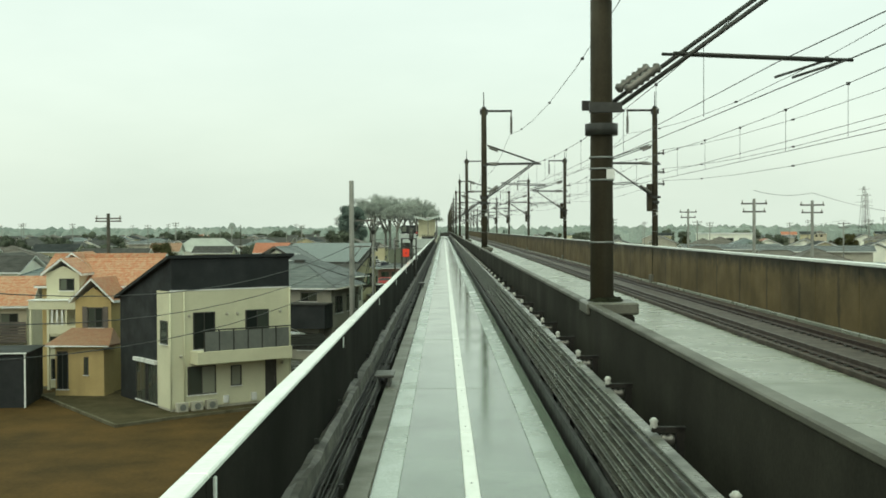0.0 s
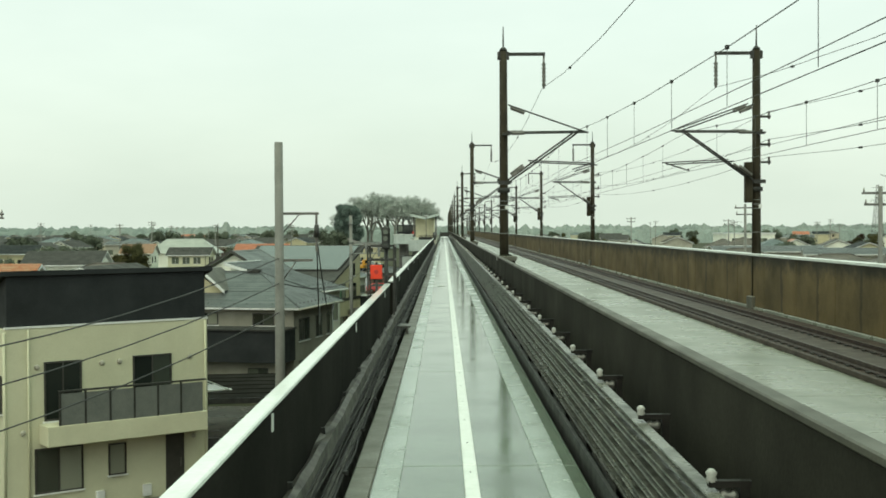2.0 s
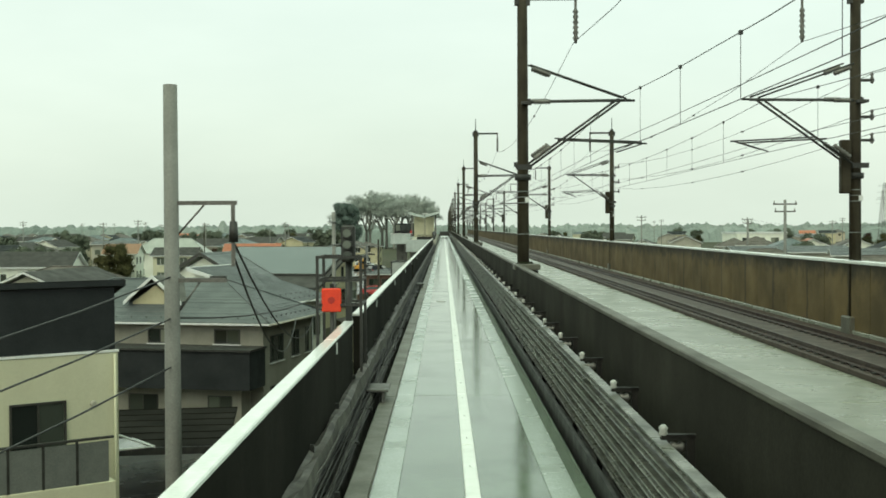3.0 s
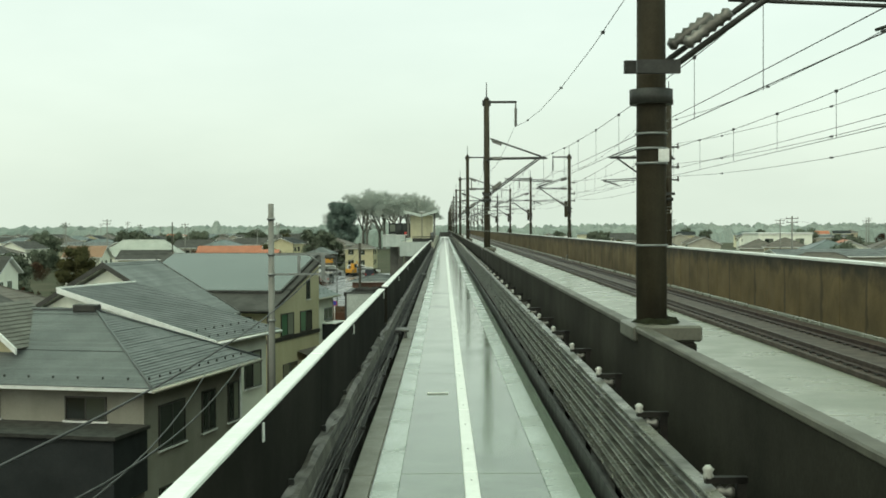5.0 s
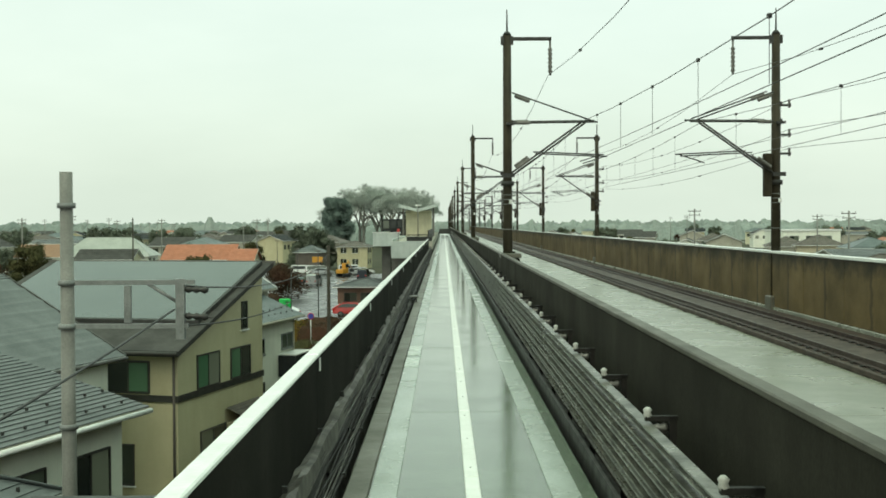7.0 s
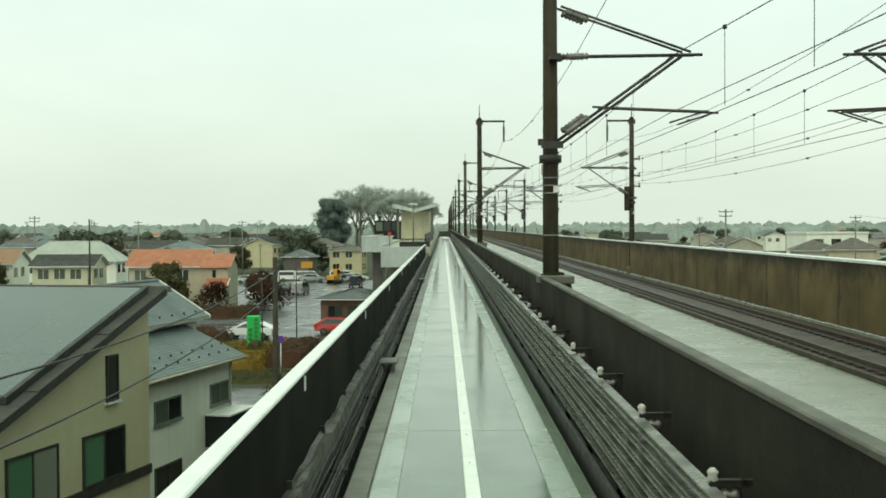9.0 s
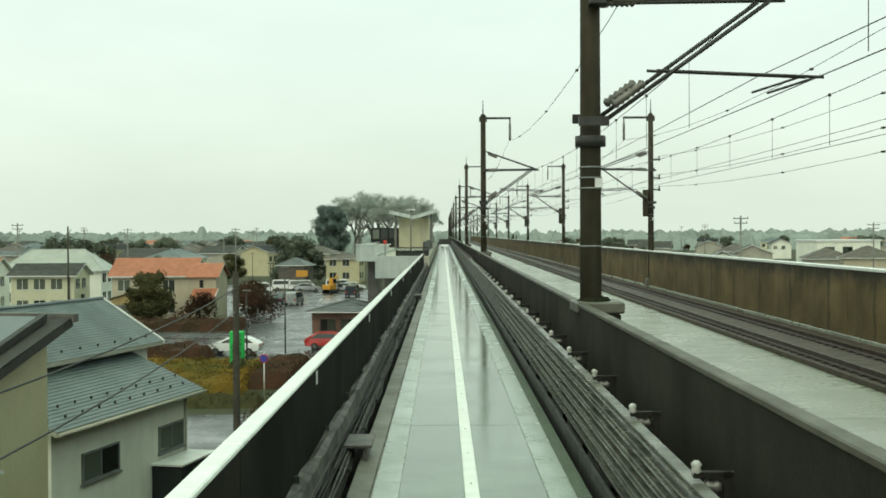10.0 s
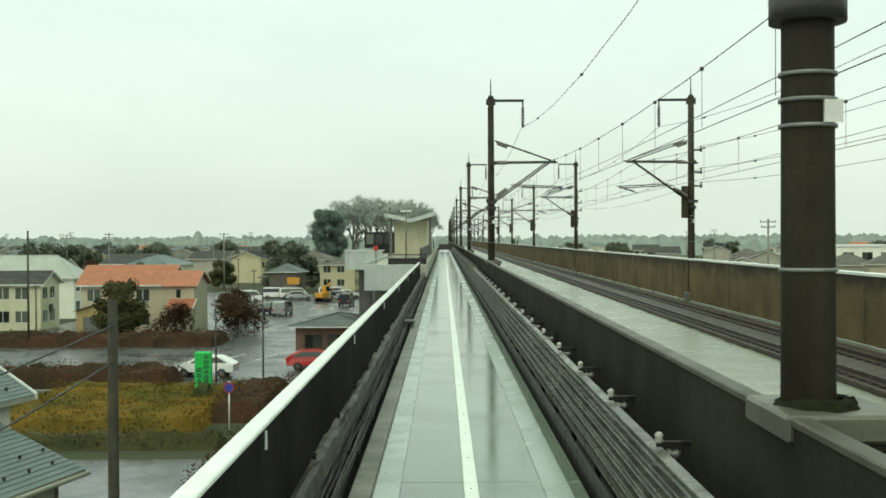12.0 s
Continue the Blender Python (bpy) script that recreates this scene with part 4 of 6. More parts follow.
# grey hipped house with a dark front annex
def grey_hip_house():
    w, d = 13.0, 6.9
    h = empty("house", at_corner(-8.45, 86.7, -13, w, d), "grey house with hipped slate roof and dark annex", "house")
    part("wall", box(-w / 2, -d / 2, -0.1, w / 2, d / 2, 5.14), M_DRABWALL, h)
    hip_roof(h, w, d, 5.28, 1.85, M_SLATE, 0.5, 18)
    # yellow-walled dormer gable on the front slope
    dm = part("dormer", gable_body(2.4, 2.6, 5.4, 6.15, 1.25, "y", 0.5, -1.1), M_YELLOW, h, "pale yellow dormer gable with white verges")
    bm = bmesh.new()
    for sx in (-1, 1):
        roof_plane(bm, *(((0.5 + sx * 1.5, -2.7, 6.16), (0.5 + sx * 1.5, 0.3, 6.16), (0.5, 0.3, 7.42), (0.5, -2.7, 7.42)) if sx > 0 else ((0.5 + sx * 1.5, 0.3, 6.16), (0.5 + sx * 1.5, -2.7, 6.16), (0.5, -2.7, 7.42), (0.5, 0.3, 7.42))), 7)
    part("dormer_roof", bm, M_DRABROOF, dm)
    for sx in (-1, 1):
        part("verge_board", slab_poly(bmesh.new(), [(0.5 + sx * 1.52, -2.78, 6.18), (0.5 + sx * 1.52, -2.704, 6.18), (0.5, -2.704, 7.46), (0.5, -2.78, 7.46)], 0.18), M_TRIM, dm)
    W0, w = w, 6.5
    o = (W0 - w) / 2
    part("porch_wall", box(o - w / 2 - 0.4, -d / 2 - 1.2, -0.1, o + w / 2 - 0.6, -d / 2 - 0.01, 2.35), M_DRABWALL, h)
    for a, b in ((-3.0, -1.5), (1.0, 2.2)):
        window(h, pose(o, -d / 2 - 1.2, 0), a, b, 0.7, 2.0, 2)
    an = part("annex", box(o - w / 2 - 1.2, -d / 2 - 1.9, 2.35, o + w / 2 + 0.1, -d / 2 - 0.01, 4.1), M_NAVY, h, "dark lower front block")
    part("annex_cap", box(o - w / 2 - 1.3, -d / 2 - 2.0, 4.1, o + w / 2 + 0.2, -d / 2 - 0.01, 4.2), M_DARKSTEEL, an)
    for a in (-2.6, 0.8):
        window(h, pose(o, -d / 2, 0), a, a + 1.3, 4.25, 4.95, 2)
    R = face(W0, d, "right")
    for a, b in ((-2.6, -0.9), (0.3, 1.3), (2.3, 3.2)):
        window(h, R, a, b, 3.3, 4.6, 2)
        window(h, R, a, b, 0.9, 2.2, 2)
    part("gutter", rod((W0 / 2 + 0.55, -d / 2 - 0.5, 5.2), (W0 / 2 + 0.55, d / 2 + 0.5, 5.2), 0.05, 0.05, 8), M_GREYW, h)
    part("drain_pipe", rod((W0 / 2 + 0.06, d / 2 - 0.2, 0), (W0 / 2 + 0.06, d / 2 - 0.2, 5.0), 0.04, 0.04, 8), M_TRIM, h)
    X, Y, Z = W0 / 2 + 0.5, d / 2 + 0.5, 5.3
    snow_guards(h, (X, -Y, Z), (X, Y, Z), (X - Y, 0, Z + 1.85), (X - Y, 0, Z + 1.85), 11)
    snow_guards(h, (-X, -Y, Z), (X, -Y, Z), (X - Y, 0, Z + 1.85), (Y - X, 0, Z + 1.85), 17)
    part("ridge_vent", box(X - Y - 0.7, -0.2, Z + 1.78, X - Y + 0.1, 0.2, Z + 2.02, 0.03), M_DARKSTEEL, h)


grey_hip_house()


def slate_wide_house():
    w, d, z, rise = 12.2, 4.4, 5.72, 1.8
    h = empty("house", at_corner(-8.3, 95.5, -17, w, d), "pale house with a broad slate gable roof", "house")
    X, Y, Z = w / 2 + 0.42, d / 2 + 0.42, z + 0.02
    part("wall", prism(bmesh.new(), [(0.25, -0.1), (w / 2, -0.1), (w / 2, z - 0.04), (0.25, z + rise - 0.3)], -d / 2, d / 2), M_WHITE, h)
    a, b, c, e = (X, -Y, z), (X, Y, z), (0, Y, z + rise), (0, -Y, z + rise)
    bm = roof_plane(bmesh.new(), a, b, c, e, 22)
    part("roof", bm, M_SLATE, h)
    part("eave", slab_poly(bmesh.new(), [Vector(p) - Vector((0, 0, 0.01)) for p in (a, b, c, e)], 0.12), M_GREYW, h)
    snow_guards(h, (X, -Y, Z), (X, Y, Z), (0, Y, Z + rise), (0, -Y, Z + rise), 8, (0.06, 0.16))
    part("ridge_cap", box(-0.07, -Y, z + rise - 0.06, 0.06, Y, z + rise + 0.05, 0.01), M_TRIM, h, "pale metal ridge cap")
    part("verge_board", slab_poly(bmesh.new(), [(X, -Y - 0.06, z + 0.03), (X, -Y - 0.004, z + 0.03), (0, -Y - 0.004, z + rise + 0.03), (0, -Y - 0.06, z + rise + 0.03)], 0.2), M_TRIM, h)
    for a in (-1.9, 0.3):
        window(h, face(w, d, "right"), a, a + 1.4, 3.6, 5.0, 2)
        window(h, face(w, d, "right"), a, a + 1.4, 1.0, 2.4, 2)
    part("gutter", rod((X + 0.05, -Y, z - 0.08), (X + 0.05, Y, z - 0.08), 0.06, 0.06, 8), M_TRIM, h)


def dark_verge_house():
    w, d, z, rise = 8.4, 3.9, 5.58, 2.55
    g = empty("house", at_corner(-11.7, 107.1, -17, w, d), "white gabled house with dark verge boards", "house")
    part("wall", gable_body(w, d, -0.1, z, rise, "y"), M_WHITE, g)
    gable_roof(g, w, d, z, rise, M_SLATE, 0.4, 20, "y")
    X, Y = w / 2 + 0.4, d / 2 + 0.4
    for sy in (-1, 1):
        for sx in (-1, 1):
            part("verge_board", slab_poly(bmesh.new(), [(sx * X, sy * (Y + 0.07), z + 0.04), (sx * X, sy * (Y + 0.004), z + 0.04), (0, sy * (Y + 0.004), z + rise + 0.04), (0, sy * (Y + 0.07), z + rise + 0.04)], 0.24), M_FRAME, g)
    part("gutter", rod((X + 0.05, -Y, z - 0.08), (X + 0.05, Y, z - 0.08), 0.06, 0.06, 8), M_FRAME, g)
    window(g, pose(0, -d / 2, 0), -0.7, 0.7, 5.6, 6.5, 2)
    for a in (-1.6, 0.3):
        window(g, face(w, d, "right"), a, a + 1.2, 3.5, 4.7, 2)


dark_verge_house()
slate_wide_house()




# yellow house with one long slope of solar panels
def yellow_solar_house():
    w, d = 9.0, 7.0
    h = empty("house", at_corner(-8.8, 112.7, -14.4, w, d), "yellow house with a single-slope solar panel roof", "house")
    x, y = w / 2, d / 2
    bm = bmesh.new()
    prof = [(-y, -0.1), (y, -0.1), (y, 8.0), (-y, 5.5)]
    a = [bm.verts.new((-x, p, q)) for p, q in prof]
    b = [bm.verts.new((x, p, q)) for p, q in prof]
    for i in range(4):
        bm.faces.new((a[i], a[(i + 1) % 4], b[(i + 1) % 4], b[i]))
    bm.faces.new(a)
    bm.faces.new(b)
    part("wall", bm, M_YELLOW, h)
    sl = (8.25 - 5.6) / (d + 0.9)
    zr = lambda p: 5.6 + (p + y + 0.7) * sl
    bm = roof_plane(bmesh.new(), (-x - .4, -y - .7, zr(-y - .7)), (x + .4, -y - .7, zr(-y - .7)), (x + .4, y + .2, zr(y + .2)), (-x - .4, y + .2, zr(y + .2)), 2)
    slab_poly(bm, [(-x - .4, -y - .7, zr(-y - .7) - .01), (x + .4, -y - .7, zr(-y - .7) - .01), (x + .4, y + .2, zr(y + .2) - .01), (-x - .4, y + .2, zr(y + .2) - .01)], 0.16)
    rf = part("roof", bm, M_DARKROOF, h)
    nx, ny = 6, 3
    for i in range(nx):
        for j in range(ny):
            px0 = -x + 0.1 + i * (w - 0.15) / nx
            p0 = -y + 1.5 + j * (d - 1.6) / ny
            p1 = p0 + (d - 1.6) / ny - 0.005
            bm = slab_poly(bmesh.new(), [(px0, p0, zr(p0) + .12), (px0 + (w - 0.15) / nx - 0.005, p0, zr(p0) + .12), (px0 + (w - 0.15) / nx - 0.005, p1, zr(p1) + .12), (px0, p1, zr(p1) + .12)], 0.04)
            part("solar_panel", bm, M_SOLAR, rf)
    # black edge rails of the array
    part("array_rail", slab_poly(bmesh.new(), [(-x + .05, -y + 1.36, zr(-y + 1.36) + .15), (x - .04, -y + 1.36, zr(-y + 1.36) + .15), (x - .04, -y + 1.48, zr(-y + 1.48) + .15), (-x + .05, -y + 1.48, zr(-y + 1.48) + .15)], 0.12), M_DARKSTEEL, rf)
    part("array_rail", slab_poly(bmesh.new(), [(x - .05, -y + 1.36, zr(-y + 1.36) + .17), (x + .07, -y + 1.36, zr(-y + 1.36) + .17), (x + .07, y - .1, zr(y - .1) + .17), (x - .05, y - .1, zr(y - .1) + .17)], 0.14), M_DARKSTEEL, rf)
    part("eave_gutter", rod((-x - .4, -y - .76, zr(-y - .7) - 0.06), (x + .4, -y - .76, zr(-y - .7) - 0.06), 0.07, 0.07, 8), M_FRAME, rf)
    part("ridge_flashing", box(-x - .45, y + .15, zr(y + .2) - .1, x + .45, y + .3, zr(y + .2) + .05), M_DRABROOF, rf)
    R = face(w, d, "right")
    for a0, a1, z0, z1 in ((1.38, 3.14, 3.9, 5.25), (4.07, 5.8, 3.9, 5.2)):
        window(h, R, -y + a0, -y + a1, z0 + 0.17, z1, 2, M_CURTAIN, sill=False)
    window(h, R, -y + 5.05, -y + 5.55, 5.8, 6.85, 1)
    window(h, R, -y + 1.6, -y + 3.6, 0.9, 2.6, 2)
    part("belt_course", box(x, -y - 0.05, 3.84, x + 0.05, y + 0.02, 4.06), M_FRAME, h)
    F = face(w, d, "front")
    fw = window(h, F, x - 2.6, x - 1.0, 4.1, 5.2, 2, None, sill=False)
    part("curtain_pane", box(x - 1.76, -0.046, 4.18, x - 1.08, -0.034, 5.12), M_CURTAIN, fw, "pale green curtain behind glass")
    window(h, F, x - 3.3, x - 1.6, 1.0, 2.4, 2)
    part("front_belt", box(-x, -y - 0.05, 3.84, x, -y, 4.06), M_FRAME, h)
    part("drain_pipe", rod((x - 0.1, -y - 0.08, 0), (x - 0.1, -y - 0.08, 5.5), 0.045, 0.045, 8), M_BROWNROOF, h)
    # lean-to porch at the foot of the gable wall
    bm = roof_plane(bmesh.new(), (x + 1.5, y - 0.5, 2.5), (x + 1.5, y - 3.4, 2.5), (x + 0.02, y - 3.4, 3.1), (x + 0.02, y - 0.5, 3.1), 6)
    part("porch_roof", bm, M_BROWNROOF, h)
    part("porch_wall", box(x, y - 3.2, 0, x + 1.3, y - 0.7, 2.55), M_YELLOW, h)


yellow_solar_house()


def white_blue_house():
    """Stepped roofs: a broad lower slope, and an upper storey behind it that reaches further back."""
    h = empty("house", pose(-7.1, 133, 0, 0, 0, -13.3), "white house with stepped blue-grey slate roofs", "house")
    part("lower_wall", prism(bmesh.new(), [(-4.1, -0.1), (-0.4, -0.1), (-0.4, 5.18), (-4.1, 6.8)], -7.4, -0.35), M_WHITE, h)
    part("upper_wall", prism(bmesh.new(), [(-5.8, -0.1), (-2.3, -0.1), (-2.3, 6.4), (-4.02, 7.46), (-5.8, 6.4)], -7.5, 0.92), M_WHITE, h)
    lo = ((0, -7.8, 5.16), (0, 0, 5.16), (-4.0, 0, 6.96), (-4.0, -7.8, 6.96))
    part("lower_roof", roof_plane(bmesh.new(), *lo, 18, 0.016), M_BLUESLATE, h)
    part("lower_eave", slab_poly(bmesh.new(), [Vector(p) - Vector((0, 0, 0.01)) for p in lo], 0.11), M_GREYW, h)
    for sx in (1, -1):
        q = [(-4.02 + sx * 2.07, -8.0, 6.42), (-4.02 + sx * 2.07, 1.29, 6.42), (-4.02, 1.29, 7.71), (-4.02, -8.0, 7.71)]
        if sx < 0:
            q = [q[1], q[0], q[3], q[2]]
        part("upper_roof", roof_plane(bmesh.new(), *q, 12, 0.014), M_BLUESLATE, h)
        part("upper_eave", slab_poly(bmesh.new(), [Vector(p) - Vector((0, 0, 0.01)) for p in q], 0.1), M_GREYW, h)
        part("verge_trim", slab_poly(bmesh.new(), [(-4.02 + sx * 2.1, 1.294, 6.46), (-4.02 + sx * 2.1, 1.34, 6.46), (-4.02, 1.34, 7.77), (-4.02, 1.294, 7.77)], 0.14), M_TRIM, h)
    snow_guards(h, (0, -7.8, 5.18), (0, 0, 5.18), (-4, 0, 6.98), (-4, -7.8, 6.98), 10, (0.1, 0.2))
    snow_guards(h, (-1.95, -8, 6.44), (-1.95, 1.29, 6.44), (-4.02, 1.29, 7.73), (-4.02, -8, 7.73), 10, (0.12,))
    part("ridge_cap", rod((-4.02, -8, 7.73), (-4.02, 1.29, 7.73), 0.06, 0.06, 6), M_BLUESLATE, h)
    part("gutter", rod((0.06, -7.8, 5.1), (0.06, 0, 5.1), 0.05, 0.05, 8), M_GREYW, h)
    R = pose(-0.4, 0, 0, 0, 0, 90)
    for y0, y1 in ((-6.1, -4.3), (-2.1, -0.6)):
        window(h, R, y0, y1, 3.6, 4.35, 2, frame_mat=M_GALV)
        window(h, R, y0, y1, 1.0, 2.3, 2)
    bal = part("balcony", box(-0.396, -2.5, 2.3, 0.5, -0.36, 3.35, 0.02), M_NAVY, h, "dark balcony front with a pale rail")
    part("handrail", box(-0.38, -2.55, 3.354, 0.55, -0.31, 3.42, 0.01), M_TRIM, bal)
    part("drain_pipe", rod((-0.34, -0.5, 0), (-0.34, -0.5, 5.0), 0.04, 0.04, 8), M_GREYW, h)


white_blue_house()


# ---- utility poles ----
def utility_pole(x, y, top, r=0.17, arms=((0.3, 1.4),), arm_dir=0.0, base=0.0, label="grey concrete utility pole with cross-arms", material=None):
    th = empty("utility_pole", pose(x, y, base, 0, 0, arm_dir), label, "utility pole", "utility poles")
    part("pole", rod((0, 0, -0.3), (0, 0, top - base), r, r * 0.72, 14), material or M_UPOLE, th)
    for dz, ln in arms:
        z = top - base - dz
        am = part("cross_arm", box(-ln * 0.5, -0.05, z - 0.05, ln * 0.5, 0.05, z + 0.05), M_STEEL, th)
        for s in (-0.45, 0.0, 0.45):
            part("insulator", rod((ln * s, 0, z + 0.05), (ln * s, 0, z + 0.24), 0.05, 0.035, 8), M_INSUL, am)
    return th


pa = utility_pole(-3.94, 49.6, EYE + 2.08, 0.14, (), 0, 0.2)
for z, l in ((EYE + 0.37 - 0.2, 0.95), (EYE - 0.75 - 0.2, 0.8)):
    ar = part("side_arm", box(0.0, -0.035, z - 0.03, l, 0.035, z + 0.03), M_STEEL, pa)
    part("strut", rod((0.1, 0, z - 0.45), (l * 0.5, 0, z - 0.03), 0.016, 0.016, 6), M_STEEL, ar)
part("drop_bracket", box(0.87, -0.03, EYE - 0.75, 0.92, 0.03, EYE + 0.15), M_STEEL, pa)
part("transformer_cutout", rod((0.9, 0, EYE - 0.4), (0.9, 0, EYE - 0.1), 0.07, 0.055, 10), M_DARKSTEEL, pa)
pb = utility_pole(-5.61, 91.9, EYE + 0.8, 0.13, (), 0, 0.0)
for z, l in ((EYE - 0.85, 1.9), (EYE - 1.5, 1.8)):
    part("side_arm", box(-0.1, -0.04, z - 0.035, l, 0.04, z + 0.035), M_GALV, pb)
part("drop_bracket", box(0.85, -0.035, EYE - 1.45, 0.95, 0.035, EYE - 0.9), M_GALV, pb)
part("end_bracket", box(1.62, -0.05, EYE - 1.7, 1.75, 0.06, EYE - 0.8), M_GALV, pb)
part("knee_brace", rod((1.2, 0, EYE - 0.87), (1.65, 0, EYE - 1.15), 0.03, 0.03, 6), M_GALV, pb)
for z in (EYE + 0.3, EYE - 0.85, EYE - 1.5, EYE - 3.0):
    part("band", rod((0, 0, z - 0.04), (0, 0, z + 0.04), 0.135, 0.135, 14), M_GALV, pb)
for z in (EYE - 0.95, EYE - 1.35):
    part("line_insulator", lathe(bmesh.new(), (1.75, 0.0, z), (2.1, 0.0, z - 0.02), [0.03, 0.06, 0.03, 0.06, 0.03, 0.06, 0.03], 8), M_DARKSTEEL, pb)
utility_pole(-5.43, 129.1, 8.72, 0.11, (), 0, 0.0, "slim weathered grey-brown pole by the hedge", M_OLDPOLE)


def drop_wire(a, b, sag, r=0.014):
    a, b = Vector(a), Vector(b)
    pts = []
    for i in range(15):
        u = i / 14
        p = a.lerp(b, u)
        p.z -= sag * 4 * u * (1 - u)
        pts.append(p)
    tagged(part("service_wire", path_tube(bmesh.new(), pts, r, 5), M_WIRE), "black wire strung between utility poles", "wire", "service wires")


utility_pole(-13.0, 19.5, EYE + 0.6, 0.16, (), 0, 0.5)
drop_wire((-3.94, 49.5, EYE - 0.7), (-13, 19.6, EYE - 0.3), 1.4)
drop_wire((-3.94, 49.5, EYE - 1.3), (-13, 19.6, EYE - 1.2), 1.3)
drop_wire((-3.94, 49.5, EYE - 2.0), (-13, 19.6, EYE - 2.2), 1.2)
drop_wire((-4.0, 91.8, EYE - 1.25), (-3.94, 49.7, EYE - 1.3), 0.9, 0.016)
drop_wire((-3.04, 49.6, EYE - 0.2), (-6.6, 91.5, 5.3), 1.3, 0.018)
drop_wire((-3.04, 49.6, EYE - 0.4), (-7.2, 89.0, 5.3), 1.5, 0.018)
drop_wire((-3.9, 91.9, EYE - 0.9), (-5.43, 129.1, 8.3), 0.5)
drop_wire((-3.9, 91.9, EYE - 1.5), (-5.43, 129.1, 7.7), 0.6)
# ---- guideway furniture ----
def cable_rack():
    th = empty("cable_rack", pose(0, 0, 0), "black wet signal cables on steel brackets", "cables")
    rng = random.Random(4)
    br = mesh_of("bracket", bx(box(-1.246, -0.02, SLAB + 0.02, -0.97, 0.02, SLAB + 0.06), -1.246, -0.02, SLAB - 0.45, -1.2, 0.02, SLAB + 0.5), M_DARKSTEEL)
    for i in range(80):
        piece("bracket", br, th, pose(0, -9 + 2.5 * i, 0))
    for j in range(32):
        x = -1.17 + 0.15 * rng.random()
        z = SLAB + 0.02 + 0.42 * max(0.05, 1 - (x + 1.17) / 0.17) * rng.uniform(0.6, 1.1)
        r = rng.choice((0.005, 0.006, 0.008, 0.01, 0.012, 0.018))
        slack = rng.uniform(0.25, 0.9)
        pts = []
        for i in range(420):
            yy = -12 + i * 0.55
            s = Vector((j * 7.3, yy * 0.33, 0))
            f = Vector((j * 3.1, yy * 1.15, 4))
            pts.append((min(-0.98, max(-1.215, x + slack * (0.09 * noise.noise(s) + 0.03 * noise.noise(f)))), yy,
                        max(SLAB - 0.1, z - 0.05 + slack * (0.09 * noise.noise(s + Vector((50, 0, 0))) + 0.03 * noise.noise(f + Vector((9, 0, 0)))))))
        part("cable", path_tube(bmesh.new(), pts, r, 5), (M_CABLE, M_CABLE, M_CABLEOLD, M_CABLE)[j % 4], th)
    # uneven grimy ledge along the foot of the parapet
    bm = bmesh.new()
    prof = ((-1.243, 0.44), (-1.19, 0.45), (-1.135, 0.43), (-1.12, 0.25))
    rows = [[bm.verts.new((x + 0.025 * noise.noise(Vector((x * 9, yy * 0.7, 3))), yy, SLAB + h + 0.05 * noise.noise(Vector((x * 14, yy * 0.9, 1))) + 0.03 * noise.noise(Vector((x * 30, yy * 3.1, 6))))) for x, h in prof]
            for yy in [-12 + 0.3 * k for k in range(780)]]
    for r0, r1 in zip(rows, rows[1:]):
        for i in range(3):
            bm.faces.new((r0[i], r0[i + 1], r1[i + 1], r1[i]))
    part("ledge", bm, M_LEDGE, th)
    # grit and matted debris below the cables
    bm = bmesh.new()
    rows = []
    prof = [(-1.243 + 0.3 * q / 9, 0.3 - 0.62 * min(1.0, q / 6)) for q in range(10)]
    for i in range(900):
        yy = -12 + i * 0.27
        rows.append([bm.verts.new((x, yy, SLAB + 0.03 + h + 0.05 * noise.noise(Vector((x * 7, yy * 0.8, 1))) + 0.04 * noise.noise(Vector((x * 21, yy * 2.4, 5))))) for x, h in prof])
    for r0, r1 in zip(rows, rows[1:]):
        for i in range(9):
            bm.faces.new((r0[i], r0[i + 1], r1[i + 1], r1[i]))
    part("debris", bm, M_TROUGH, th, "wet grit matted over the cables")


cable_rack()


def trough_cover(y):
    th = empty("trough_cover", pose(0, y, 0), "grey steel plate bridging the cable trough", "cover plate", "trough cover plates")
    part("plate", box(-1.12, -0.35, SLAB + 0.14, -0.8, 0.35, SLAB + 0.18, 0.008), M_STEEL, th)
    part("leg", box(-0.9, -0.3, SLAB - 0.012, -0.86, 0.3, SLAB + 0.14), M_STEEL, th)


for y in (18.6, 49.7, 80.8, 112.0, 143.0):
    trough_cover(y)


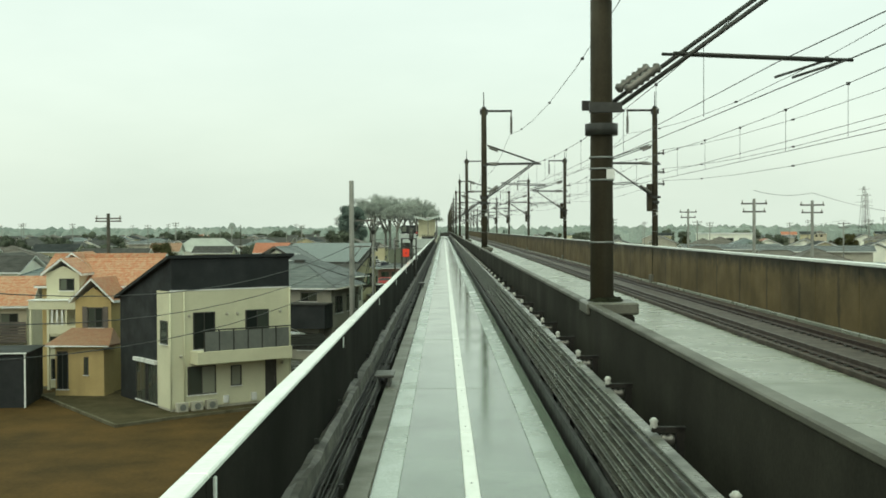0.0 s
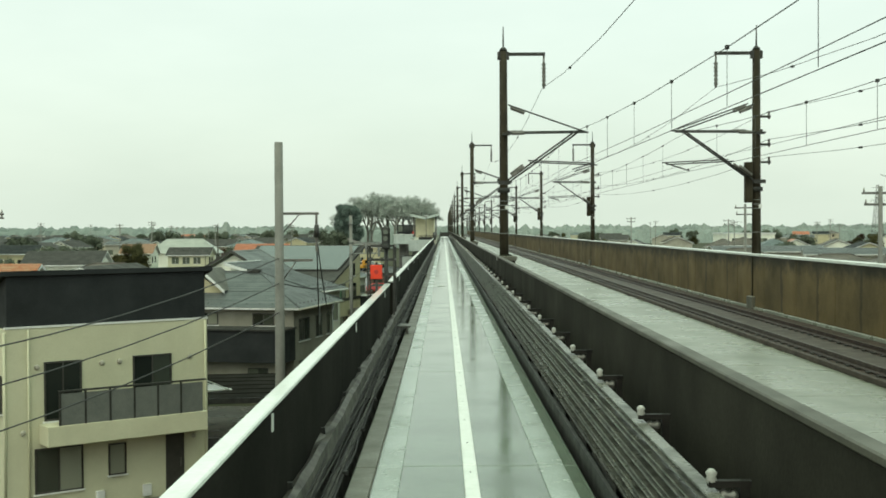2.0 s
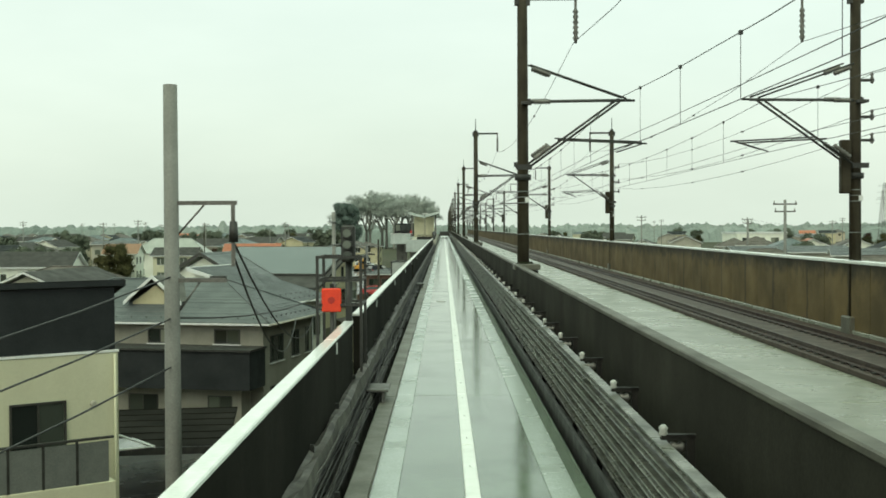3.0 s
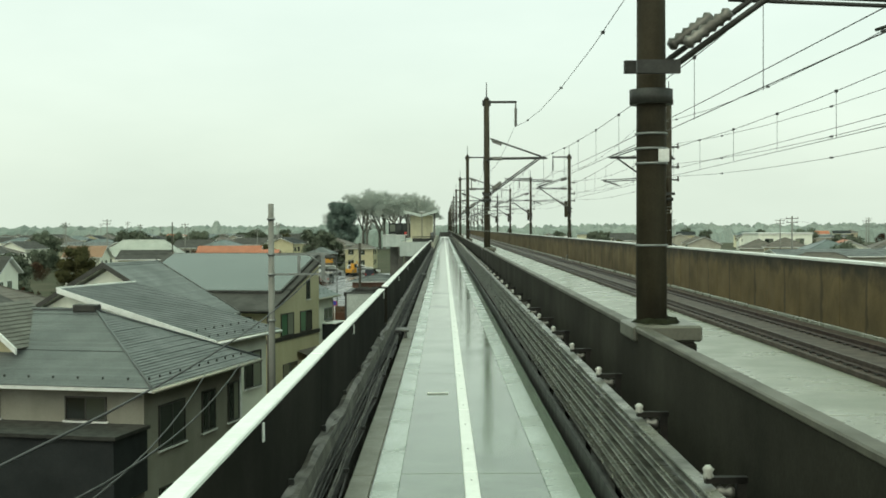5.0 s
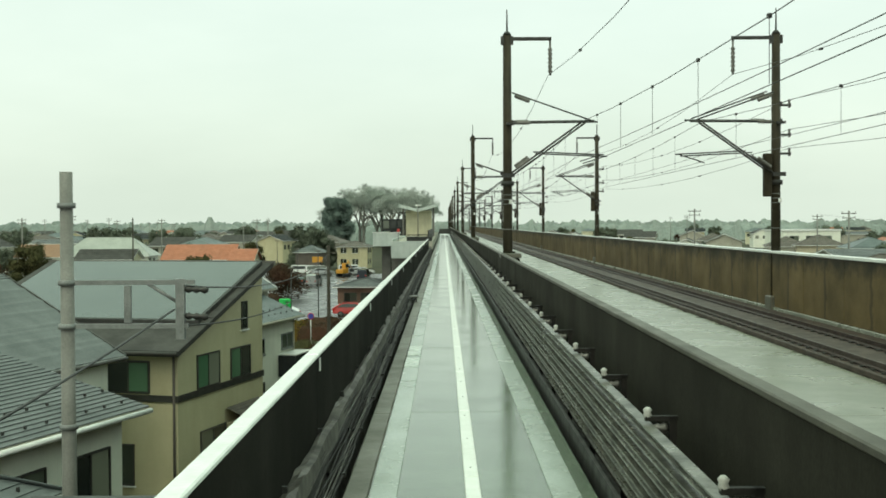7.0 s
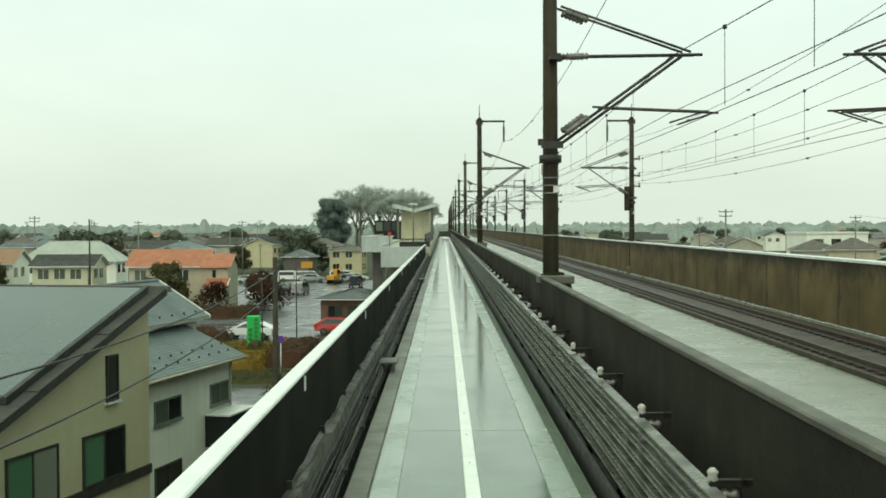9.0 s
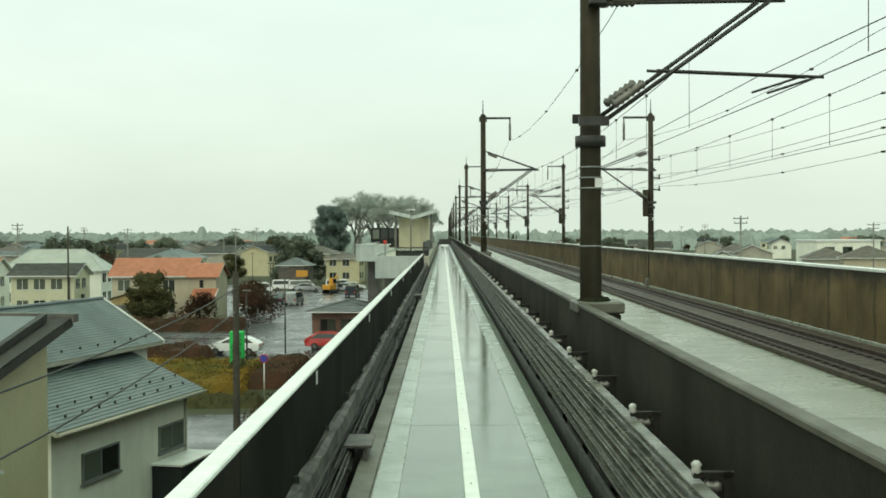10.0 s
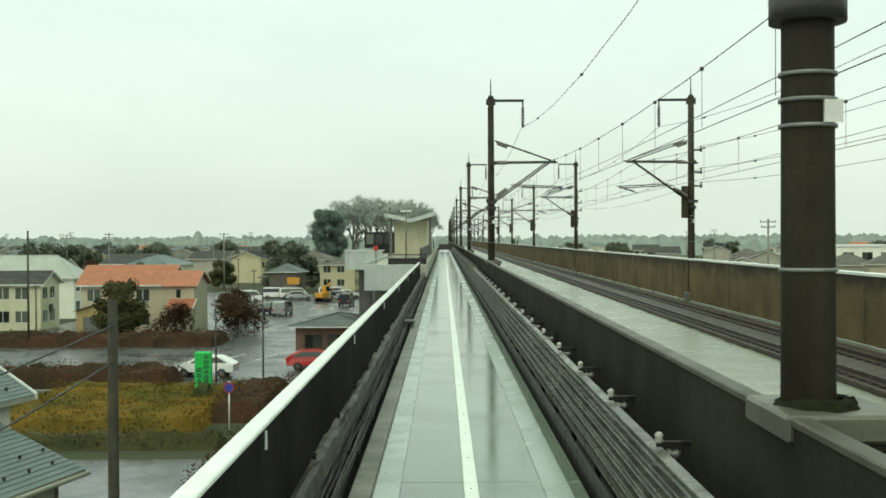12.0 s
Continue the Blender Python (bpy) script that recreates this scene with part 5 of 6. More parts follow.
def power_rail():
    th = empty("power_rail", pose(0, 0, 0), "stacked dark conductor rails on pale insulators", "power rail")
    levels = [-1.64, -1.78, -1.92, -2.06, -2.2, -2.33]
    for z in levels:
        zz = EYE + z
        part("conductor_rail", prism(bmesh.new(), [(1.57, zz - 0.035), (1.66, zz - 0.035), (1.66, zz - 0.02), (1.625, zz - 0.01), (1.625, zz + 0.01), (1.66, zz + 0.02), (1.66, zz + 0.035), (1.57, zz + 0.035), (1.57, zz + 0.02), (1.605, zz + 0.01), (1.605, zz - 0.01), (1.57, zz - 0.02)], Y0, 420), M_CRAIL, th)
    post = mesh_of("post", bx(box(1.79, -0.03, SLAB - 0.45, 1.85, 0.03, EYE - 1.54), 1.6, -0.03, EYE - 1.58, 1.86, 0.03, EYE - 1.54), M_CABLE)
    ins = mesh_of("insulator", lathe(bmesh.new(), (1.78, 0, 0), (1.66, 0, 0), [0.03, 0.05, 0.03, 0.05, 0.03], 8), M_STEEL)
    knob = mesh_of("knob", lathe(bmesh.new(), (1.62, 0, EYE - 1.56), (1.62, 0, EYE - 1.47), [0.025, 0.038, 0.028, 0.038, 0.015], 10), M_INSUL)
    for i in range(72):
        y = -8.6 + 2.5 * i
        p = piece("post", post, th, pose(0, y, 0))
        piece("knob", knob, p, pose(0, 0, 0))
        for z in levels:
            piece("insulator", ins, p, pose(0, 0, EYE + z))
    bm = bmesh.new()
    for i in range(72, 168):
        y = -8.6 + 2.5 * i
        bx(bm, 1.58, y - 0.06, SLAB - 0.4, 1.86, y + 0.06, EYE - 1.54)
    tagged(part("far_post", bm, M_STEEL, th), kind="stuff")
    part("kick_plate", box(1.46, Y0, SLAB - 0.45, 1.5, 420, SLAB + 0.16), M_DARKSTEEL, th)
    for j in range(5):
        x, z = 1.54 + 0.07 * j, SLAB - 0.1 + 0.05 * (j % 3)
        pts = [(x + 0.03 * noise.noise(Vector((j * 9, i * 0.3, 3))), -12 + i * 1.5, z + 0.06 * noise.noise(Vector((j * 9, i * 0.4, 9)))) for i in range(150)]
        part("cable", path_tube(bmesh.new(), pts, 0.03, 6), M_CABLE, th)


power_rail()

# bolt heads along the centre strip
bm = bmesh.new()
for i in range(150):
    y = -8 + i * 1.6
    lathe(bm, (0.262, y, SLAB + 0.019), (0.262, y, SLAB + 0.028), [0.008, 0.006], 6)
tagged(part("strip_bolt", bm, M_DARKSTEEL, deck), kind="stuff")

# small reflector plates under the coping
refl = mesh_of("reflector", box(-1.247, -0.025, LTOP - 0.19, -1.232, 0.025, LTOP - 0.06, 0.003), M_TRIM)
for i in range(22):
    yy = 6.2 + 8 * i
    if not any(a - 0.1 < yy < b + 0.1 for a, b in GAPS):
        piece("reflector", refl, wall_out, pose(0, yy, 0))
tagged(part("track_marker", box(-0.26, 71.6, SLAB + 0.001, 0.06, 71.68, SLAB + 0.02, 0.004), M_TRIM), "white marker plate on the guideway slab", "marker plate")


M_PALEPLATE = mat("pale_painted_plate", (0.42, 0.46, 0.43), (0.34, 0.375, 0.35), rough=0.35, scale=2, fine=30, bump=0.05)


def maintenance_platform(y0, y1):
    th = empty("maintenance_platform", pose(0, y0, 0), "pale steel box platform outside the parapet gap", "platform", "parapet platforms")
    L = y1 - y0 + 0.75
    x0, x1 = -2.03, -1.37
    part("floor", box(x0, 0.0, LTOP - 0.98, x1, L, LTOP - 0.92), M_STEEL, th)
    part("front_plate", box(x0, -0.04, LTOP - 1.05, x1, 0.0, LTOP - 0.1, 0.004), M_PALEPLATE, th, "pale grey painted steel plate")
    part("back_plate", box(x0, L, LTOP - 1.05, x1, L + 0.04, LTOP - 0.16, 0.004), M_DARKSTEEL, th)
    part("outer_plate", box(x0 - 0.04, -0.04, LTOP - 1.05, x0 - 0.004, L + 0.04, LTOP - 0.16, 0.004), M_DARKSTEEL, th)
    part("top_rail", box(x0 - 0.06, -0.06, LTOP - 0.1, x1, 0.03, LTOP - 0.07, 0.006), M_DARKSTEEL, th)
    part("top_rail", box(x0 - 0.06, L - 0.03, LTOP - 0.16, x1, L + 0.06, LTOP - 0.09, 0.006), M_DARKSTEEL, th)
    part("top_rail", box(x0 - 0.07, 0.034, LTOP - 0.16, x0 + 0.03, L - 0.034, LTOP - 0.09, 0.006), M_DARKSTEEL, th)
    for yy in (0.3, L - 0.3):
        part("bracket", box(x0 + 0.05, yy - 0.04, SLAB - 0.55, x1, yy + 0.04, LTOP - 1.05), M_STEEL, th)


maintenance_platform(*GAPS[1])


def track_signal():
    th = empty("track_signal", pose(-1.38, 49.3, 0), "black signal head with red panel in a steel cage", "signal")
    b, t = SLAB - 0.4, EYE
    part("post", rod((0.0, 0.35, b), (0.0, 0.35, t - 0.35), 0.05, 0.05, 10), M_DARKSTEEL, th)
    head = part("signal_head", box(-0.1, 0.2, t - 0.5, 0.1, 0.42, t + 0.04, 0.03), M_DARKSTEEL, th)
    for i in range(3):
        z = t - 0.08 - i * 0.16
        part("hood", lathe(bmesh.new(), (0, 0.2, z), (0, 0.06, z), [0.07, 0.075], 12), M_DARKSTEEL, head)
        part("lens", rod((0, 0.055, z), (0, 0.05, z), 0.06, 0.06, 12), M_PANE, head)
    pn = part("red_panel", box(-0.36, -0.02, t - 1.2, -0.08, 0.03, t - 0.86, 0.015), M_REDPANEL, th, "bright red square stop panel")
    part("panel_mark", rod((-0.22, -0.022, t - 1.03), (-0.22, -0.03, t - 1.03), 0.05, 0.05, 12), M_RED, pn)
    part("panel_post", rod((-0.22, 0.08, b), (-0.22, 0.08, t - 0.8), 0.03, 0.03, 8), M_DARKSTEEL, th)
    for x in (-0.42, 0.2):
        for y in (0.0, 0.9):
            part("cage_post", box(x - 0.02, y - 0.02, SLAB - 0.5, x + 0.02, y + 0.02, t - 0.4), M_DARKSTEEL, th)
    for z in (t - 0.42, t - 0.75, t - 1.1):
        for y in (0.0, 0.9):
            part("cage_rail", box(-0.4, y - 0.018, z - 0.018, 0.18, y + 0.018, z + 0.018), M_DARKSTEEL, th)
        for x in (-0.42, 0.2):
            part("cage_rail", box(x - 0.018, 0.02, z - 0.018, x + 0.018, 0.88, z + 0.018), M_DARKSTEEL, th)
    part("floor", box(-0.5, -0.1, LTOP - 0.8, 0.0, 1.0, LTOP - 0.74), M_STEEL, th)


M_REDPANEL = mat("bright_red_panel", (0.85, 0.06, 0.02), (0.75, 0.05, 0.02), rough=0.3, scale=3, fine=20, bump=0)
track_signal()


# ---- station ahead ----
def station():
    st = empty("station_platform", pose(0, 0, 0), "concrete station platform with pale end panels", "platform")
    part("platform_deck", box(-4.6, 179.2, SLAB + 0.2, -1.0, 200, SLAB + 0.9), M_GREYW, st)
    part("platform_deck", box(-7.5, 200.0, SLAB + 0.2, -1.0, 235.9, SLAB + 0.9), M_GREYW, st)
    part("platform_deck", box(-8.8, 235.9, SLAB + 0.2, -1.0, 300, SLAB + 0.9), M_GREYW, st)
    part("end_panel", box(-4.6, 179.0, EYE - 3.1, -1.45, 179.2, EYE - 1.55, 0.01), M_PANEL, st, "pale grey steel end panel")
    part("side_panel", box(-4.75, 179.2, EYE - 3.1, -4.6, 215, EYE - 1.4), M_PANEL, st)
    part("back_panel", box(-7.65, 200, EYE - 2.4, -7.5, 235.9, EYE - 0.95), M_PANEL, st)
    part("wing_panel", box(-7.65, 199.8, EYE - 2.4, -4.76, 200, EYE - 0.95), M_PANEL, st)
    part("panel_rail", box(-7.7, 199.75, EYE - 0.95, -4.6, 199.95, EYE - 0.88), M_TRIM, st)
    for x, y in ((-6.5, 206), (-4.0, 188), (-7.5, 230), (-7.5, 254)):
        part("column", box(x - 0.5, y - 0.5, -0.2, x + 0.5, y + 0.5, SLAB + 0.2), M_UPOLE, st)
    b = empty("station_building", pose(0, 0, 0), "cream station shelter under a butterfly roof", "station")
    part("body", box(-4.9, 226, SLAB + 0.9, -1.6, 236, EYE + 1.75), M_CREAMST, b)
    for i in range(12):
        part("rib", box(-4.85 + i * 0.28, 225.95, SLAB + 0.95, -4.81 + i * 0.28, 226, EYE + 1.7), M_CREAMST, b)
    for s, x0, x1, z0, z1 in ((0, -5.8, -3.2, EYE + 2.55, EYE + 1.95), (1, -3.2, -0.75, EYE + 1.95, EYE + 2.65)):
        part("roof_wing", slab_poly(bmesh.new(), [(x0, 223.5, z0), (x1, 223.5, z1), (x1, 300, z1), (x0, 300, z0)], 0.4), M_PANEL, b)
    for x in (-5.2, -1.3):
        part("roof_post", box(x - 0.12, 224.5, SLAB + 0.9, x + 0.12, 224.75, EYE + 2.1), M_STEEL, b)
    part("waiting_room", box(-8.6, 236, SLAB + 0.9, -5.2, 262, EYE + 0.7), M_NAVY, b)
    for i in range(3):
        part("window", box(-8.4 + i * 1.0, 235.95, EYE - 0.6, -7.6 + i * 1.0, 236, EYE + 0.5), M_PANE, b)
    part("platform_edge_fence", box(-1.45, 181, SLAB + 0.9, -1.35, 224, SLAB + 1.9), M_DARKSTEEL, st)
    fn = empty("platform_fence", pose(0, 181, SLAB + 0.9), "dark steel fence across the platform end", "fence")
    for i in range(24):
        part("picket", box(-3.4 + i * 0.1, -0.02, 0.0, -3.36 + i * 0.1, 0.02, 0.62), M_DARKSTEEL, fn)
    for z in (0.08, 0.58):
        part("rail", box(-3.4, -0.03, z, -1.05, 0.03, z + 0.06), M_DARKSTEEL, fn)
    part("kick_panel", box(-3.38, 0.024, 0.0, -1.05, 0.06, 0.4), M_NAVY, fn)
    lp = empty("platform_lamp", pose(-2.45, 186, SLAB + 0.9), "slim grey platform lamp post", "lamp post")
    part("post", rod((0, 0, 0), (0, 0, 3.4), 0.05, 0.04, 8), M_STEEL, lp)
    part("lamp_arm", box(-0.35, -0.06, 3.35, 0.35, 0.06, 3.45), M_TRIM, lp)
    sg = empty("platform_sign", pose(-4.2, 182, SLAB + 0.9), "small red platform sign on post", "sign")
    part("post", rod((0, 0, 0), (0, 0, 1.1), 0.03, 0.03, 8), M_STEEL, sg)
    part("board", box(-0.12, -0.03, 0.85, 0.12, 0.03, 1.15), M_RED, sg)
    br = tagged(part("footbridge", box(-0.9, 330, SLAB + 0.3, 1.6, 332, SLAB + 1.4), M_DARKSTEEL), "dark buffer frame across the guideway", "bridge")


M_PANEL = mat("pale_grey_panel", (0.475, 0.525, 0.500), (0.400, 0.450, 0.431), rough=0.4, scale=1.0, fine=20, bump=0.03, streak=((0.22, 0.25, 0.24), 0.4))
M_CREAMST = mat("cream_station_wall", (0.66, 0.63, 0.46), (0.56, 0.53, 0.38), rough=0.5, scale=1.0, fine=20, streak=((0.4, 0.38, 0.27), 0.4))
station()
# ---- car park and planting beyond the houses ----
tagged(part("car_park", box(-40, 184, -0.2, -5.5, 300, 0.02), M_ASPHALT), "wet asphalt car park with puddles", "car park", kind="structure")
tagged(part("road", box(-80, 146, -0.2, -5.5, 161, 0.015), M_ASPHALT), "wet asphalt side road", "road", kind="structure")
tagged(part("lane", box(-44, 60, -0.2, -33, 320, 0.012), M_ASPHALT), "wet asphalt lane between houses", "road", kind="structure")
lines = empty("parking_lines", pose(0, 0, 0.02), "white painted parking bay lines", "road marking", kind="structure")
lm = mesh_of("bay_line", box(-0.07, -2.5, 0.0, 0.07, 2.5, 0.006), M_TRIM)
for i in range(8):
    piece("bay_line", lm, lines, pose(-29 + 2.7 * i, 270, 0))
    piece("bay_line", lm, lines, pose(-24 + 2.7 * i, 236, 0, 0, 0, -12))
    piece("bay_line", lm, lines, pose(-20 + 2.7 * i, 205, 0, 0, 0, -12))
tagged(part("kerb", box(-40, 183.6, -0.1, -5.5, 184.0, 0.16, 0.02), M_UPOLE), "pale concrete kerb along the car park", "kerb", kind="structure")


def car(m, paint, kind="saloon", label="parked car"):
    th = empty("car", m, label, "car", "parked cars")
    L, W = (4.4, 1.7) if kind != "van" else (4.5, 1.75)
    if kind == "van":
        prof = [(-2.2, 0.35), (2.2, 0.35), (2.22, 0.9), (2.05, 1.05), (1.45, 1.75), (1.2, 1.85), (-2.0, 1.88), (-2.2, 1.7)]
        gl = [(1.95, 1.08), (1.4, 1.68), (-1.95, 1.7), (-2.05, 1.1)]
    else:
        prof = [(-2.15, 0.35), (2.2, 0.35), (2.22, 0.7), (2.05, 0.85), (1.1, 0.98), (0.45, 1.42), (0.1, 1.48), (-1.1, 1.46), (-1.6, 1.25), (-2.0, 1.02), (-2.2, 0.9)]
        gl = [(0.95, 0.99), (0.4, 1.36), (-1.05, 1.39), (-1.75, 1.02)]
    bm = bmesh.new()
    a = [bm.verts.new((x, -W / 2 + (0.14 if z > 1.1 else 0), z)) for x, z in prof]
    b = [bm.verts.new((x, W / 2 - (0.14 if z > 1.1 else 0), z)) for x, z in prof]
    n = len(prof)
    for i in range(n):
        bm.faces.new((a[i], a[(i + 1) % n], b[(i + 1) % n], b[i]))
    bm.faces.new(a[::-1])
    bm.faces.new(b)
    bmesh.ops.bevel(bm, geom=bm.edges[:], offset=0.04, segments=2, affect="EDGES")
    part("body", bm, paint, th)
    for s in (-1, 1):
        bm = bmesh.new()
        o = [bm.verts.new((x, s * (W / 2 + 0.012 - (0.13 if z > 1.2 else 0.02)), z)) for x, z in gl]
        i_ = [bm.verts.new((x, s * (W / 2 - 0.22), z)) for x, z in gl]
        for k in range(4):
            bm.faces.new((o[k], o[(k + 1) % 4], i_[(k + 1) % 4], i_[k]))
        bm.faces.new(o)
        bm.faces.new(i_[::-1])
        part("side_window", bm, M_PANE, th)
    fx = 2.0 if kind == "van" else 1.06
    for x0, z0, x1, z1 in ((gl[0][0] + 0.12, gl[0][1], gl[1][0] + 0.1, gl[1][1]), (gl[3][0] - 0.14, gl[3][1], gl[2][0] - 0.16, gl[2][1])):
        bm = slab_poly(bmesh.new(), [(x0, -W / 2 + 0.16, z0), (x0, W / 2 - 0.16, z0), (x1, W / 2 - 0.24, z1), (x1, -W / 2 + 0.24, z1)], 0.04)
        part("windscreen", bm, M_PANE, th)
    for x in (-1.35, 1.35):
        for s in (-1, 1):
            w = part("wheel", rod((x, s * (W / 2 - 0.2), 0.31), (x, s * (W / 2 + 0.02), 0.31), 0.31, 0.31, 16), M_TYRE, th)
            part("rim", rod((x, s * (W / 2 + 0.02), 0.31), (x, s * (W / 2 + 0.03), 0.31), 0.19, 0.17, 12), M_STEEL, w)
    for s in (-1, 1):
        part("headlight", box(2.12, s * 0.62 - 0.17, 0.62, 2.235, s * 0.62 + 0.17, 0.78, 0.02), M_INSUL, th)
        part("tail_light", box(-2.225, s * 0.66 - 0.14, 0.72, -2.1, s * 0.66 + 0.14, 0.9, 0.02), M_RED, th)
    return th


proto = {}
CARS = [(-16.9, 192.0, 176, "white", "saloon"), (-9.5, 196.0, 4, "red", "saloon"), (-30.2, 288, 4, "white", "van"), (-27.3, 298, 6, "white", "van"), (-24.4, 297, 14, "white", "van"),
        (-22.9, 293, 12, "silver", "saloon"), (-20.5, 257, 84, "silver", "van"), (-22.8, 259, 84, "dark", "saloon"), (-18.2, 298.5, 8, "white", "van"), (-15.6, 297, 12, "white", "saloon"),
        (-16.4, 293.5, 6, "silver", "saloon"), (-33.5, 290, 5, "silver", "saloon"), (-24.6, 246, 80, "white", "saloon"), (-14.0, 276, 86, "dark", "van")]
PAINT = {"white": M_CARWHITE, "red": M_RED, "silver": M_CARSILVER, "dark": M_CARDARK}
for x, y, rz, c, k in CARS:
    if (c, k) not in proto:
        proto[c, k] = car(pose(x, y, 0.02, 0, 0, rz), PAINT[c], k, f"{c} parked {'minivan' if k == 'van' else 'saloon car'} on wet asphalt")
    else:
        copy_thing(proto[c, k], pose(x, y, 0.02, 0, 0, rz))


def small_excavator(m):
    th = empty("excavator", m, "orange compact excavator parked on site", "excavator")
    for s in (-0.75, 0.75):
        part("crawler", box(-1.1, s - 0.2, 0.0, 1.1, s + 0.2, 0.55, 0.15), M_TYRE, th)
    part("body", box(-1.2, -0.8, 0.6, 0.7, 0.8, 1.4, 0.1), M_DIGGER, th)
    part("cab", box(-0.3, -0.75, 1.4, 0.7, 0.1, 2.5, 0.06), M_DIGGER, th)
    part("cab_glass", box(-0.2, -0.77, 1.7, 0.72, 0.12, 2.35), M_PANE, th)
    part("boom", rod((0.7, 0.3, 1.1), (2.2, 0.3, 2.9), 0.14, 0.11, 6), M_DIGGER, th)
    part("stick", rod((2.2, 0.3, 2.9), (3.2, 0.3, 1.4), 0.1, 0.09, 6), M_DIGGER, th)
    part("bucket", box(2.9, -0.1, 0.8, 3.5, 0.7, 1.4, 0.1), M_DARKSTEEL, th)


small_excavator(pose(-18.6, 288, 0.02, 0, 0, 60))
ys = empty("yellow_sign", pose(-24.2, 296, 0.02), "yellow board sign on two posts", "sign")
part("board", box(-1.0, -0.06, 2.4, 1.0, 0.06, 3.5, 0.02), M_DIGGER, ys)
for x in (-0.8, 0.8):
    part("post", rod((x, 0.1, 0), (x, 0.1, 3.3), 0.05, 0.05, 8), M_STEEL, ys)


def letter_bars(parent, x0, x1, y, z0, z1, rows, material, seed):
    rng = random.Random(seed)
    h = (z1 - z0) / rows
    for i in range(rows):
        zc = z1 - (i + 0.5) * h
        w = (x1 - x0) * rng.uniform(0.32, 0.46)
        xm = (x0 + x1) / 2
        part("letter_bar", box(xm - w, y - 0.012, zc - h * 0.34, xm + w, y - 0.002, zc - h * 0.08), material, parent)
        part("letter_bar", box(xm - w * 0.7, y - 0.012, zc + h * 0.05, xm + w * 0.8, y - 0.002, zc + h * 0.3), material, parent)


gs = empty("green_sign", pose(-14.4, 179.2, 0), "bright green upright sign with dark lettering", "sign")
part("board", box(-0.52, -0.14, 0.55, 0.52, 0.14, 3.0, 0.08), M_GREEN, gs)
letter_bars(gs, -0.02, 0.4, -0.14, 0.75, 2.85, 7, M_SIGNDARK, 1)
letter_bars(gs, -0.42, -0.05, -0.14, 0.75, 2.1, 4, M_SIGNDARK, 2)
part("base", box(-0.4, -0.12, 0, 0.4, 0.12, 0.55), M_GREYW, gs)
rs = empty("round_sign", pose(-10.75, 167.8, 0), "round blue road sign on white post", "road sign")
part("post", rod((0, 0, 0), (0, 0, 2.6), 0.04, 0.04, 8), M_TRIM, rs)
part("disc", rod((0, -0.05, 2.3), (0, -0.07, 2.3), 0.27, 0.27, 18), M_RED, rs)
part("ring", rod((0, -0.071, 2.3), (0, -0.075, 2.3), 0.22, 0.22, 18), M_BLUE, rs)
for x, y, h in ((-12.6, 190.5, 7.0), (-14.2, 182.0, 5.6), (-19.5, 228.8, 6.4), (-27.0, 262, 7.0)):
    lp = empty("lamp_post", pose(x, y, 0), "slim dark lamp post in the car park", "lamp post", "car park lamp posts")
    part("post", rod((0, 0, 0), (0, 0, h), 0.06, 0.045, 8), M_DARKSTEEL, lp)
    part("lamp_head", box(-0.3, -0.1, h, 0.3, 0.1, h + 0.12, 0.03), M_STEEL, lp)
# low dark-roofed shop beside the viaduct
sh = empty("shop", pose(-8.4, 203, 0, 0, 0, -4), "low brown shop with dark hipped roof", "shop")
part("wall", box(-2.9, -3.4, 0, 2.6, 4, 2.9), M_BROWNWALL, sh)
hip_roof(sh, 5.5, 7.4, 2.95, 0.75, M_SLATE, 0.5, 10, -0.15, 0.3)
for a in (-2.2, -0.4):
    window(sh, pose(0, -3.4, 0), a, a + 1.4, 0.9, 2.3, 2, frame_mat=M_FRAME)


# ---- foliage ----
def leaf_clump(bm, c, r, n, rng, flat=1.0, leaf=0.16):
    """A loose clump of small bent leaves round c."""
    for _ in range(n):
        v = Vector((rng.gauss(0, 1), rng.gauss(0, 1), rng.gauss(0, 1))).normalized() * r * (0.55 + 0.5 * rng.random())
        p = Vector(c) + Vector((v.x, v.y, v.z * flat))
        a = Vector((rng.uniform(-1, 1), rng.uniform(-1, 1), rng.uniform(-1, 1))).normalized()
        b = a.orthogonal().normalized()
        s = leaf * rng.uniform(0.6, 1.4)
        q = [bm.verts.new(p + a * s), bm.verts.new(p + b * s * 0.6), bm.verts.new(p - a * s), bm.verts.new(p - b * s * 0.6 + a * s * 0.1)]
        bm.faces.new(q)


